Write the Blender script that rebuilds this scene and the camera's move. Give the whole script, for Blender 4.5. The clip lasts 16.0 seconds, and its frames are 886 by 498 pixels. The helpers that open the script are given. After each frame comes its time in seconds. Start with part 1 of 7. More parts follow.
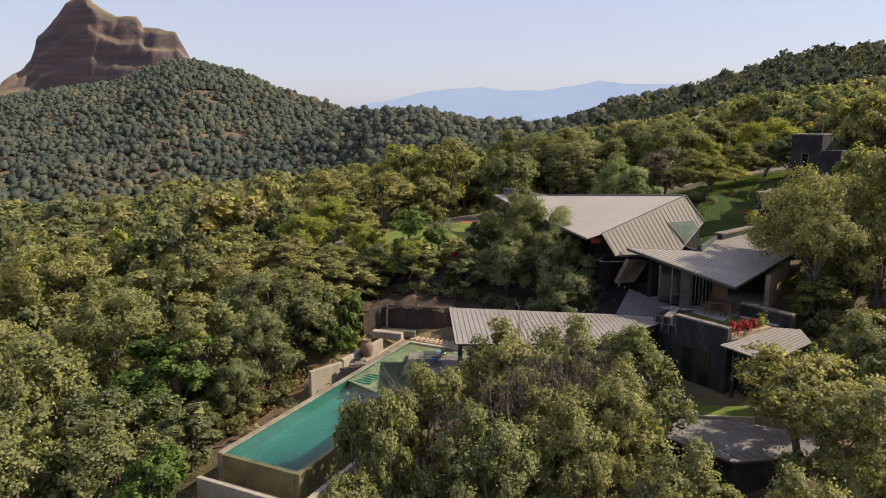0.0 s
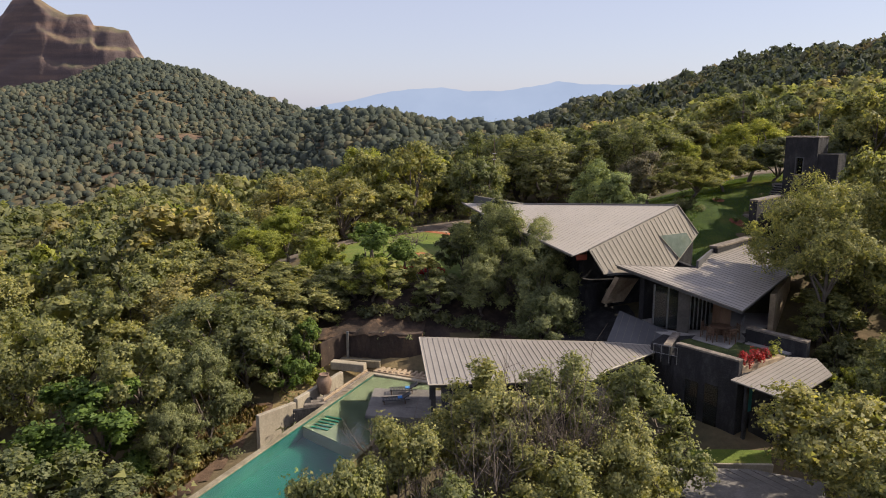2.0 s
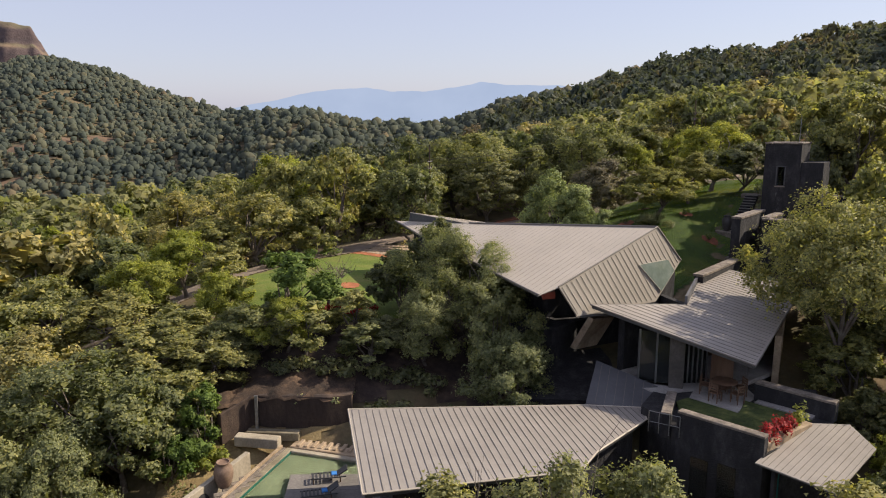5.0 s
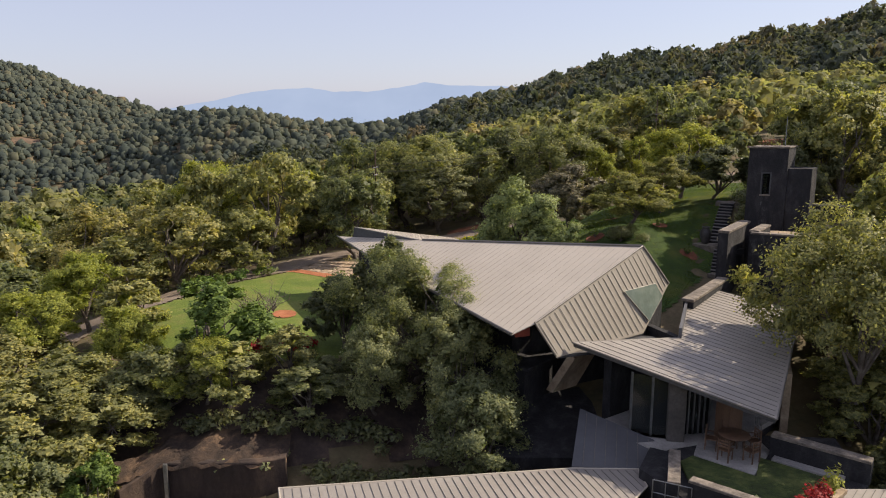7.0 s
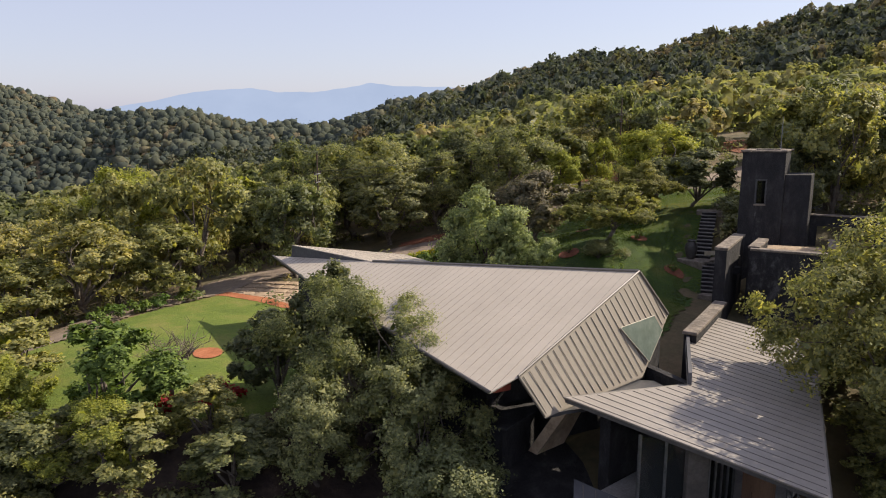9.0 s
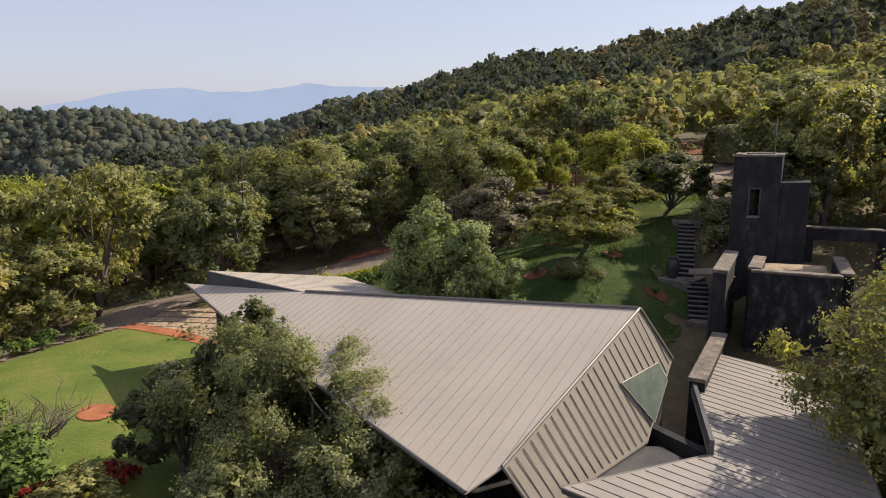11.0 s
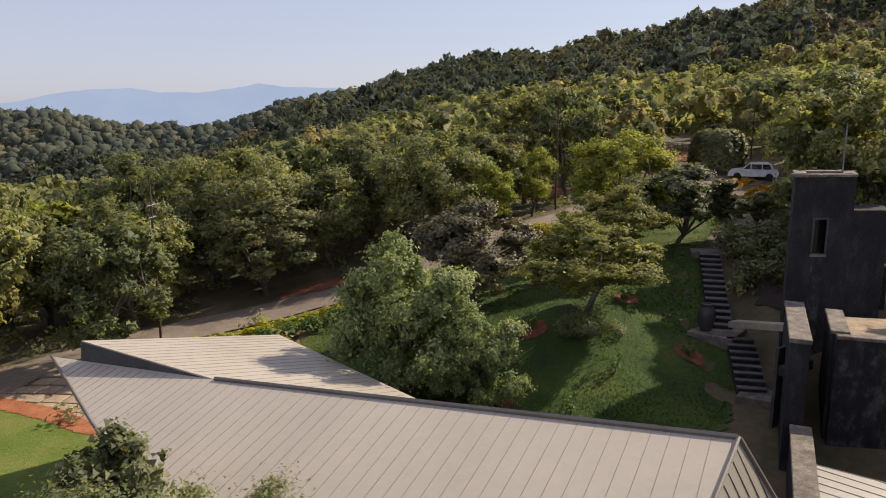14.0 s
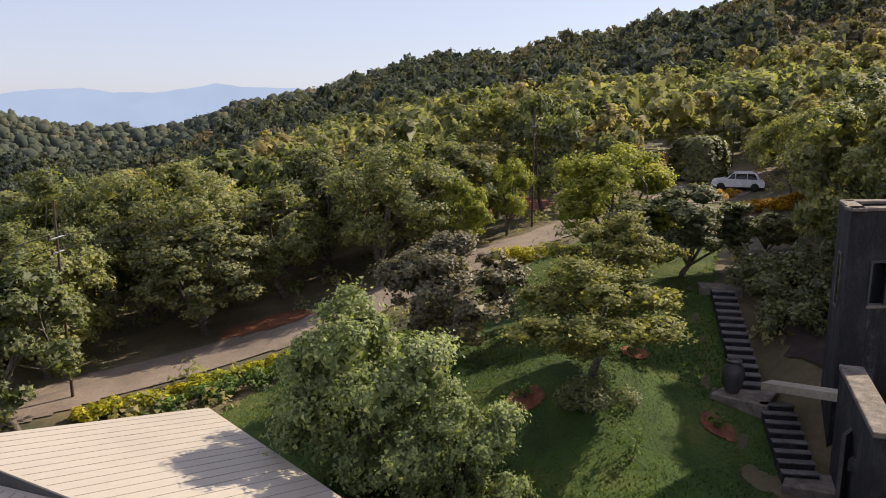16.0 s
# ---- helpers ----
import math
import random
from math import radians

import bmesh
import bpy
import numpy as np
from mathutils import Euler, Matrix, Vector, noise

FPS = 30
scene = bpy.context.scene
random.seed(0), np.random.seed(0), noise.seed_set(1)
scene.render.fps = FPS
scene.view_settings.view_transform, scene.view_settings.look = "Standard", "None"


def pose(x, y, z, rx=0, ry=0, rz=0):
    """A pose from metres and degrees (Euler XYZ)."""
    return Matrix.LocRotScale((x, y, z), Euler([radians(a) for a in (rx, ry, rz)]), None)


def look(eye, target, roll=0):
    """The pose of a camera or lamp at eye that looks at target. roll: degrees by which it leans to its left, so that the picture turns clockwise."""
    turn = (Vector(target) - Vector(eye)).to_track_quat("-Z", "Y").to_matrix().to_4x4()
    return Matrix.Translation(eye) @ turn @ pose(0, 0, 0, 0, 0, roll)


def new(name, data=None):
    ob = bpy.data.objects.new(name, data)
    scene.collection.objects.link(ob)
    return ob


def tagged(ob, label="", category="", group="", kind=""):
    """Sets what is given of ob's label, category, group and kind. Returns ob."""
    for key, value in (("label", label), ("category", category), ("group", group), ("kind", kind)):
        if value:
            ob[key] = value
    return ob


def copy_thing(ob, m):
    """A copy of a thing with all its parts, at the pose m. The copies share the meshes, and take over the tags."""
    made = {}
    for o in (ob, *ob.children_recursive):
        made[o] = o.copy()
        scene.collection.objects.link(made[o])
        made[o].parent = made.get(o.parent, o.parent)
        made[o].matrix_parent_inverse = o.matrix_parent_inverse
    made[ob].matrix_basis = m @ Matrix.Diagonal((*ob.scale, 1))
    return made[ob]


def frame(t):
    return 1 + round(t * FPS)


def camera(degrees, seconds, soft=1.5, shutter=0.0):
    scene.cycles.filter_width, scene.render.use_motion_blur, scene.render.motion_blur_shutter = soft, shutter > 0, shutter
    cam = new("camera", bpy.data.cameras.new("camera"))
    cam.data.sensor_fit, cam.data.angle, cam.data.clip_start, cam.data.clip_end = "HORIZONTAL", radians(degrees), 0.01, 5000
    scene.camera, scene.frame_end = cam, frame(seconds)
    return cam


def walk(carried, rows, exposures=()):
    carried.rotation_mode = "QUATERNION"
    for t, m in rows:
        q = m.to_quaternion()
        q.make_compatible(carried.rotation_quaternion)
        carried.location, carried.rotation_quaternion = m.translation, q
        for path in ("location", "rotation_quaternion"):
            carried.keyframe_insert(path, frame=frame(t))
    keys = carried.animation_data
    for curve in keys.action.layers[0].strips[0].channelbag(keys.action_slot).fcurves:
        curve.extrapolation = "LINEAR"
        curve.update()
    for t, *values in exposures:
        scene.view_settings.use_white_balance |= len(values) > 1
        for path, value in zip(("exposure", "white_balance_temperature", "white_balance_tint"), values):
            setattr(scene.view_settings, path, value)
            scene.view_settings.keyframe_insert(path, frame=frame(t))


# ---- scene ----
cam = camera(63.3, 16.0, soft=1.0)
METRES, EYE, TILT, LEAN, TURN = 48.0, 15.8, -11.0, 0.0, 0.0
ROWS = [
    (0.0, 0.0, 0.0, 0.0, 0.0, 0.0, -0.0),
    (0.5, -0.002, 0.0297, 0.0059, -0.72, 0.01, 0.16),
    (1.0, -0.0036, 0.058, 0.0115, -1.44, 0.01, 0.31),
    (1.5, -0.0051, 0.0881, 0.0174, -2.19, 0.02, 0.47),
    (2.0, -0.0059, 0.1187, 0.0236, -2.99, 0.02, 0.63),
    (2.5, -0.0064, 0.1497, 0.0301, -3.93, 0.02, 0.83),
    (3.0, -0.0065, 0.1807, 0.0366, -4.91, 0.01, 1.03),
    (3.5, -0.006, 0.2117, 0.0433, -5.87, -0.01, 1.23),
    (4.0, -0.0049, 0.2429, 0.05, -6.79, -0.03, 1.41),
    (6.5, 0.0096, 0.3992, 0.0814, -12.0, -0.17, 2.36),
    (7.0, 0.014, 0.4305, 0.0873, -13.12, -0.21, 2.58),
    (7.5, 0.0189, 0.4618, 0.093, -14.23, -0.25, 2.8),
    (8.0, 0.0245, 0.493, 0.0985, -15.26, -0.28, 2.97),
    (8.5, 0.0308, 0.5242, 0.1041, -16.25, -0.32, 3.14),
    (9.0, 0.0378, 0.5555, 0.1094, -17.28, -0.36, 3.33),
    (11.5, 0.0799, 0.7068, 0.1363, -23.05, -0.69, 4.28),
    (12.0, 0.0898, 0.7361, 0.1419, -23.88, -0.73, 4.43),
    (12.5, 0.0999, 0.7648, 0.1478, -24.52, -0.77, 4.52),
    (13.0, 0.1106, 0.7932, 0.1539, -24.89, -0.8, 4.59),
    (13.5, 0.1217, 0.8207, 0.1605, -25.14, -0.81, 4.64),
    (14.0, 0.1333, 0.8479, 0.1675, -25.58, -0.83, 4.73),
    (14.5, 0.1446, 0.8749, 0.1749, -26.43, -0.88, 4.87),
    (15.0, 0.1564, 0.9007, 0.1827, -27.17, -0.95, 5.02),
    (15.5, 0.1678, 0.9257, 0.1905, -27.88, -1.02, 5.14),
    (16.0, 0.1797, 0.9506, 0.1981, -28.63, -1.07, 5.27),
]
walk(cam, [(t, pose(0, 0, EYE, TILT, LEAN, TURN) @ pose(METRES * x, METRES * y, METRES * z, 90 + pitch, roll, yaw)) for t, x, y, z, yaw, pitch, roll in ROWS],
     exposures=((0.0, 0.37), (6.5, 0.36), (8.5, 0.42), (9.2, 0.41), (11.5, 0.28), (13.0, 0.22), (14.0, 0.22), (15.0, 0.34), (16.0, 0.45)))

# ---- light ----
SUN_DIR = Vector((0.774, 0.064, 0.631)).normalized()
SUN_EL = math.asin(SUN_DIR.z)
SUN_AZ = math.atan2(SUN_DIR.x, SUN_DIR.y)
world = bpy.data.worlds.new("sky")
scene.world = world
world.use_nodes = True
wn, wl = world.node_tree.nodes, world.node_tree.links
sky = wn.new("ShaderNodeTexSky")
sky.sky_type, sky.sun_disc = "NISHITA", False
sky.sun_elevation, sky.sun_rotation = SUN_EL, SUN_AZ
sky.air_density, sky.dust_density, sky.ozone_density, sky.altitude = 1.0, 1.6, 2.0, 700
# thin even haze over the whole dome
haze = wn.new("ShaderNodeMix")
haze.data_type = "RGBA"
haze.inputs["Factor"].default_value = 0.62
haze.inputs["B"].default_value = (4.55, 4.45, 5.6, 1)
wl.new(sky.outputs[0], haze.inputs["A"])
wl.new(haze.outputs["Result"], wn["Background"].inputs[0])
wn["Background"].inputs[1].default_value = 0.114
sun_data = bpy.data.lights.new("sun", "SUN")
sun_data.energy, sun_data.angle, sun_data.color = 5.0, radians(0.6), (1.0, 0.87, 0.7)
sun = new("sun", sun_data)
sun.matrix_world = look((0, 0, 0), -SUN_DIR)


# ---- materials ----
def material(name, rough=0.7, metal=0.0):
    m = bpy.data.materials.new(name)
    m.use_nodes = True
    p = m.node_tree.nodes["Principled BSDF"]
    p.inputs["Roughness"].default_value, p.inputs["Metallic"].default_value = rough, metal
    return m, m.node_tree.nodes, m.node_tree.links, p


def ramp(nodes, stops):
    r = nodes.new("ShaderNodeValToRGB")
    while len(r.color_ramp.elements) > 1:
        r.color_ramp.elements.remove(r.color_ramp.elements[-1])
    for i, (at, c) in enumerate(stops):
        e = r.color_ramp.elements[0] if i == 0 else r.color_ramp.elements.new(at)
        e.position, e.color = at, (*c, 1)
    return r


def noise_tex(nodes, links, scale, detail=4.0, rough=0.6, coords="Object"):
    co = nodes.new("ShaderNodeTexCoord")
    n = nodes.new("ShaderNodeTexNoise")
    n.inputs["Scale"].default_value, n.inputs["Detail"].default_value, n.inputs["Roughness"].default_value = scale, detail, rough
    links.new(co.outputs[coords], n.inputs["Vector"])
    return n


def mixed(nodes, links, fac, a, b, mode="MIX"):
    m = nodes.new("ShaderNodeMix")
    m.data_type, m.blend_type = "RGBA", mode
    for sock, val in ((m.inputs["Factor"], fac), (m.inputs["A"], a), (m.inputs["B"], b)):
        if isinstance(val, (int, float)):
            sock.default_value = val
        elif isinstance(val, tuple):
            sock.default_value = (*val, 1)
        else:
            links.new(val, sock)
    return m.outputs["Result"]


def surface(name, dark, mid, light, scale=1.0, fine=12.0, rough=0.85, metal=0.0, bump=0.3, bump_scale=20.0, streak=None, grain=0.8):
    """A grainy two-scale surface: large blotches, fine grain and relief; streak stretches the blotches down the z axis."""
    m, n, l, p = material(name, rough, metal)
    big = noise_tex(n, l, scale, 5.0, 0.65)
    if streak:
        mp = n.new("ShaderNodeMapping")
        mp.inputs["Scale"].default_value = streak
        l.new(n["Texture Coordinate"].outputs["Object"], mp.inputs["Vector"])
        l.new(mp.outputs[0], big.inputs["Vector"])
    r = ramp(n, ((0.3, dark), (0.5, mid), (0.72, light)))
    l.new(big.outputs["Fac"], r.inputs[0])
    small = noise_tex(n, l, fine, 6.0, 0.7)
    r2 = ramp(n, ((0.25, (0.62, 0.62, 0.62)), (0.75, (1.25, 1.25, 1.25))))
    l.new(small.outputs["Fac"], r2.inputs[0])
    l.new(mixed(n, l, grain, r.outputs[0], r2.outputs[0], "MULTIPLY"), p.inputs["Base Color"])
    rel = noise_tex(n, l, bump_scale, 5.0, 0.7)
    b = n.new("ShaderNodeBump")
    b.inputs["Strength"].default_value, b.inputs["Distance"].default_value = bump, 0.05
    l.new(rel.outputs["Fac"], b.inputs["Height"])
    l.new(b.outputs[0], p.inputs["Normal"])
    return m


def foliage(name, stops, glow=0.35, per="object", spread=1.0, gloss=0.3, clump=0.0):
    """Leaves: colour by tree and by leaf, part of the light passing through."""
    m, n, l, p = material(name, 0.62)
    if per == "object":
        src = n.new("ShaderNodeObjectInfo").outputs["Random"]
    else:
        at = n.new("ShaderNodeAttribute")
        at.attribute_name = "tint"
        src = at.outputs["Fac"]
    r = ramp(n, stops)
    l.new(src, r.inputs[0])
    g = n.new("ShaderNodeNewGeometry")
    r2 = ramp(n, ((0.0, (1 - 0.45 * spread, 1 - 0.4 * spread, 1 - 0.4 * spread)), (0.6, (1.0, 1.0, 1.0)), (1.0, (1 + 0.55 * spread, 1 + 0.42 * spread, 1 + 0.2 * spread))))
    l.new(g.outputs["Random Per Island"], r2.inputs[0])
    col = mixed(n, l, 1.0, r.outputs[0], r2.outputs[0], "MULTIPLY")
    if clump:
        leafy_noise = noise_tex(n, l, clump, 5.0, 0.75)
        r3 = ramp(n, ((0.32, (0.45, 0.47, 0.5)), (0.5, (0.95, 0.95, 0.95)), (0.68, (1.5, 1.45, 1.3))))
        l.new(leafy_noise.outputs["Fac"], r3.inputs[0])
        col = mixed(n, l, 1.0, col, r3.outputs[0], "MULTIPLY")
        bump = n.new("ShaderNodeBump")
        bump.inputs["Strength"].default_value, bump.inputs["Distance"].default_value = 1.0, 1.0
        l.new(leafy_noise.outputs["Fac"], bump.inputs["Height"])
        l.new(bump.outputs[0], p.inputs["Normal"])
    l.new(col, p.inputs["Base Color"])
    p.inputs["Specular IOR Level"].default_value = gloss
    tr = n.new("ShaderNodeBsdfTranslucent")
    l.new(mixed(n, l, 1.0, col, (1.18, 1.22, 0.62), "MULTIPLY"), tr.inputs[0])
    mx = n.new("ShaderNodeMixShader")
    mx.inputs[0].default_value = glow
    l.new(p.outputs[0], mx.inputs[1])
    l.new(tr.outputs[0], mx.inputs[2])
    l.new(mx.outputs[0], n["Material Output"].inputs[0])
    return m


def water_material():
    m, n, l, p = material("pool_water", 0.04)
    p.inputs["Base Color"].default_value = (0.75, 0.94, 0.88, 1)
    p.inputs["Transmission Weight"].default_value, p.inputs["IOR"].default_value = 1.0, 1.33
    t = noise_tex(n, l, 1.6, 3.0, 0.5)
    b = n.new("ShaderNodeBump")
    b.inputs["Strength"].default_value, b.inputs["Distance"].default_value = 0.25, 0.05
    l.new(t.outputs["Fac"], b.inputs["Height"])
    l.new(b.outputs[0], p.inputs["Normal"])
    return m


def glass_material(name, tint=(0.8, 0.9, 0.88), rough=0.03):
    m, n, l, p = material(name, rough)
    p.inputs["Base Color"].default_value = (*tint, 1)
    p.inputs["Transmission Weight"].default_value, p.inputs["IOR"].default_value = 0.75, 1.45
    return m


MAT = {}
MAT["leaf_olive"] = foliage("olive_leaves", ((0.0, (0.172, 0.194, 0.09)), (0.3, (0.24, 0.25, 0.104)), (0.6, (0.295, 0.293, 0.114)), (0.85, (0.325, 0.312, 0.12)), (1.0, (0.35, 0.31, 0.13))), 0.47, "object", 1.15, 0.5)
MAT["leaf_dark"] = foliage("dark_leaves", ((0.0, (0.135, 0.15, 0.072)), (0.5, (0.175, 0.185, 0.082)), (1.0, (0.205, 0.208, 0.088))), 0.4, spread=1.1, gloss=0.55)
MAT["leaf_dusk"] = foliage("brown_green_leaves", ((0.0, (0.15, 0.135, 0.085)), (1.0, (0.17, 0.15, 0.092))), 0.3, gloss=0.5)
MAT["leaf_slope"] = foliage("slope_leaves", ((0.0, (0.2, 0.218, 0.09)), (0.5, (0.25, 0.256, 0.1)), (1.0, (0.29, 0.282, 0.108))), 0.42, spread=1.1, gloss=0.45)
MAT["leaf_feather"] = foliage("feathery_leaves", ((0.0, (0.205, 0.225, 0.102)), (1.0, (0.24, 0.256, 0.112))), 0.42, spread=1.25, gloss=0.45)
MAT["leaf_grey"] = foliage("grey_green_leaves", ((0.0, (0.185, 0.205, 0.1)), (1.0, (0.25, 0.262, 0.12))), 0.35)
MAT["leaf_lime"] = foliage("lime_leaves", ((0.0, (0.275, 0.31, 0.07)), (1.0, (0.335, 0.345, 0.082))), 0.5)
MAT["leaf_green"] = foliage("fresh_leaves", ((0.0, (0.1, 0.165, 0.038)), (1.0, (0.14, 0.2, 0.045))), 0.35)
MAT["leaf_pale"] = foliage("pale_leaves", ((0.0, (0.245, 0.292, 0.125)), (1.0, (0.295, 0.335, 0.145))), 0.38)
MAT["leaf_red"] = foliage("red_leaves", ((0.0, (0.3, 0.02, 0.025)), (1.0, (0.38, 0.035, 0.04))), 0.4)
MAT["leaf_gold"] = foliage("gold_leaves", ((0.0, (0.42, 0.36, 0.02)), (1.0, (0.34, 0.36, 0.03))), 0.4)
MAT["leaf_orange"] = foliage("orange_flowers", ((0.0, (0.5, 0.27, 0.02)), (1.0, (0.55, 0.34, 0.03))), 0.4)
# extra blue in the woodland greens stands in for haze
MAT["leaf_wood"] = foliage("mixed_woodland_leaves", ((0.0, (0.155, 0.176, 0.1)), (0.25, (0.215, 0.232, 0.12)), (0.55, (0.275, 0.278, 0.142)), (0.8, (0.325, 0.308, 0.152)), (1.0, (0.385, 0.325, 0.165))), 0.5, "tint", 0.5, 0.05)
# grey-blue cast in these leaves is aerial haze put into the colour
MAT["leaf_far"] = foliage("haze_greyed_hillside_leaves", ((0.0, (0.074, 0.091, 0.08)), (0.35, (0.1, 0.116, 0.094)), (0.7, (0.132, 0.142, 0.104)), (0.9, (0.172, 0.167, 0.112)), (1.0, (0.215, 0.178, 0.116))), 0.34, "tint", 0.16, 0.02)
MAT["bark"] = surface("bark", (0.06, 0.045, 0.035), (0.13, 0.105, 0.085), (0.22, 0.19, 0.16), 3.0, 25.0, 0.9, 0, 0.6, 18)
MAT["twig"] = surface("grey_twigs", (0.1, 0.078, 0.06), (0.17, 0.135, 0.108), (0.25, 0.205, 0.17), 3.0, 25.0, 0.9, 0, 0.3, 18)
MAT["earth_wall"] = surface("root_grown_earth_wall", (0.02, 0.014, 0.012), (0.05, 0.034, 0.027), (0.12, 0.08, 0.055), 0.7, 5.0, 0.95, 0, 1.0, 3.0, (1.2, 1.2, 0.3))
MAT["soil"] = surface("forest_floor", (0.05, 0.05, 0.024), (0.115, 0.092, 0.046), (0.21, 0.145, 0.082), 0.22, 3.0, 0.95, 0, 0.8, 3.0)
MAT["red_soil"] = surface("red_soil", (0.115, 0.043, 0.023), (0.2, 0.07, 0.034), (0.3, 0.108, 0.052), 1.8, 10.0, 0.95, 0, 0.8, 8.0)
MAT["orange_soil"] = surface("orange_soil", (0.26, 0.085, 0.035), (0.36, 0.125, 0.05), (0.44, 0.17, 0.075), 1.8, 10.0, 0.95, 0, 0.8, 8.0)
MAT["far_soil"] = surface("dry_hill_soil", (0.07, 0.06, 0.035), (0.14, 0.09, 0.055), (0.2, 0.125, 0.08), 0.12, 1.0, 0.95, 0, 0.6, 1.0)
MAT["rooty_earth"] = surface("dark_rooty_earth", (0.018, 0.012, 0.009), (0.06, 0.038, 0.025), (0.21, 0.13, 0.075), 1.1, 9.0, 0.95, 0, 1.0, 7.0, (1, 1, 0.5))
MAT["bank_soil"] = surface("crumbling_bank_soil", (0.07, 0.042, 0.026), (0.14, 0.085, 0.05), (0.24, 0.155, 0.095), 0.8, 7.0, 0.95, 0, 1.0, 6.0)
MAT["lawn"] = surface("mown_grass", (0.075, 0.115, 0.01), (0.12, 0.165, 0.016), (0.2, 0.185, 0.045), 0.42, 7.0, 0.9, 0, 0.9, 9.0)
# darker than the mown lawn: garden tree shade is in this green
MAT["shade_grass"] = surface("shade_darkened_garden_grass", (0.02, 0.04, 0.005), (0.043, 0.08, 0.008), (0.115, 0.118, 0.024), 0.45, 7.0, 0.95, 0, 1.0, 6.0)
MAT["leaf_park"] = foliage("yellow_olive_leaves", ((0.0, (0.25, 0.25, 0.085)), (1.0, (0.28, 0.265, 0.09))), 0.47)
MAT["dry_grass"] = surface("dry_grass", (0.12, 0.085, 0.04), (0.22, 0.16, 0.075), (0.33, 0.25, 0.12), 0.6, 7.0, 0.95, 0, 0.9, 9.0)
MAT["rust"] = surface("rusty_steel", (0.04, 0.025, 0.02), (0.07, 0.042, 0.032), (0.11, 0.065, 0.045), 3.0, 20.0, 0.7, 0.2, 0.2, 14.0)
MAT["leaf_dry"] = foliage("dry_grass_blades", ((0.0, (0.2, 0.15, 0.06)), (0.6, (0.3, 0.22, 0.1)), (1.0, (0.16, 0.17, 0.05))), 0.35, "tint", 0.6, 0.05)
MAT["leaf_turf"] = foliage("lawn_blades", ((0.0, (0.05, 0.09, 0.013)), (0.5, (0.115, 0.165, 0.021)), (0.85, (0.21, 0.215, 0.038)), (1.0, (0.24, 0.19, 0.07))), 0.45, "tint", 0.6, 0.05)
MAT["road"] = surface("dusty_paving_drive", (0.15, 0.115, 0.088), (0.22, 0.17, 0.13), (0.29, 0.23, 0.175), 0.4, 9.0, 0.95, 0, 0.4, 14.0)
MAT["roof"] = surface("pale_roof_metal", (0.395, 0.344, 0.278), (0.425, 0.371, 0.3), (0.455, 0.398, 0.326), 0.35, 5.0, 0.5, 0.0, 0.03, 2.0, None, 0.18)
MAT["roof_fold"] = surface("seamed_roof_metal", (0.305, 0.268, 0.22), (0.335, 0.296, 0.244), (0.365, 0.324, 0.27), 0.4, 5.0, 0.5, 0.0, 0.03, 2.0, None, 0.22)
MAT["seam"] = surface("seam_metal", (0.11, 0.098, 0.085), (0.14, 0.123, 0.105), (0.17, 0.15, 0.13), 1.0, 6.0, 0.5, 0.0, 0.05, 4.0, None, 0.3)
MAT["roof_grey"] = surface("grey_roof_metal", (0.06, 0.06, 0.066), (0.08, 0.08, 0.087), (0.105, 0.105, 0.113), 0.35, 4.0, 0.7, 0.0, 0.06, 2.0, None, 0.3)
# toned below the main roof, with tree shade in the metal colour
MAT["roof_mid"] = surface("shade_darkened_roof_metal", (0.238, 0.213, 0.187), (0.272, 0.244, 0.214), (0.308, 0.277, 0.244), 0.5, 5.0, 0.5, 0.0, 0.04, 2.0, None, 0.25)
MAT["seam_pale"] = surface("pale_seam_metal", (0.17, 0.155, 0.135), (0.21, 0.19, 0.165), (0.25, 0.225, 0.195), 1.0, 6.0, 0.5, 0.0, 0.05, 4.0, None, 0.3)
# rough turf whose dark blotches also imitate dappled leaf shade
MAT["turf"] = surface("rough_dapple_shaded_turf", (0.022, 0.034, 0.008), (0.06, 0.085, 0.018), (0.14, 0.15, 0.045), 1.6, 16.0, 0.95, 0, 1.0, 14.0)
MAT["fascia"] = surface("dark_fascia_metal", (0.05, 0.05, 0.052), (0.075, 0.075, 0.08), (0.1, 0.1, 0.1), 0.8, 8.0, 0.5, 0.3, 0.1, 6.0)
MAT["basalt"] = surface("black_basalt", (0.012, 0.0115, 0.013), (0.022, 0.021, 0.023), (0.06, 0.056, 0.058), 1.9, 11.0, 0.9, 0, 1.0, 9.0, (1, 1, 0.5), 1.0)
# weathered mottling; the warm tan is golden sun put into the stone
MAT["basalt_top"] = surface("sun_warmed_weathered_coping", (0.085, 0.07, 0.056), (0.185, 0.155, 0.125), (0.32, 0.265, 0.21), 2.6, 14.0, 0.9, 0, 0.8, 12.0)
MAT["concrete"] = surface("weathered_concrete", (0.26, 0.22, 0.165), (0.38, 0.33, 0.25), (0.48, 0.42, 0.33), 0.7, 9.0, 0.85, 0, 0.3, 10.0, (1, 1, 0.35))
MAT["paving"] = surface("grey_paving", (0.22, 0.21, 0.2), (0.32, 0.3, 0.28), (0.4, 0.38, 0.35), 1.0, 12.0, 0.8, 0, 0.25, 16.0)
MAT["sandstone"] = surface("tan_stone", (0.22, 0.16, 0.1), (0.36, 0.27, 0.18), (0.47, 0.37, 0.25), 1.4, 8.0, 0.9, 0, 0.8, 7.0)
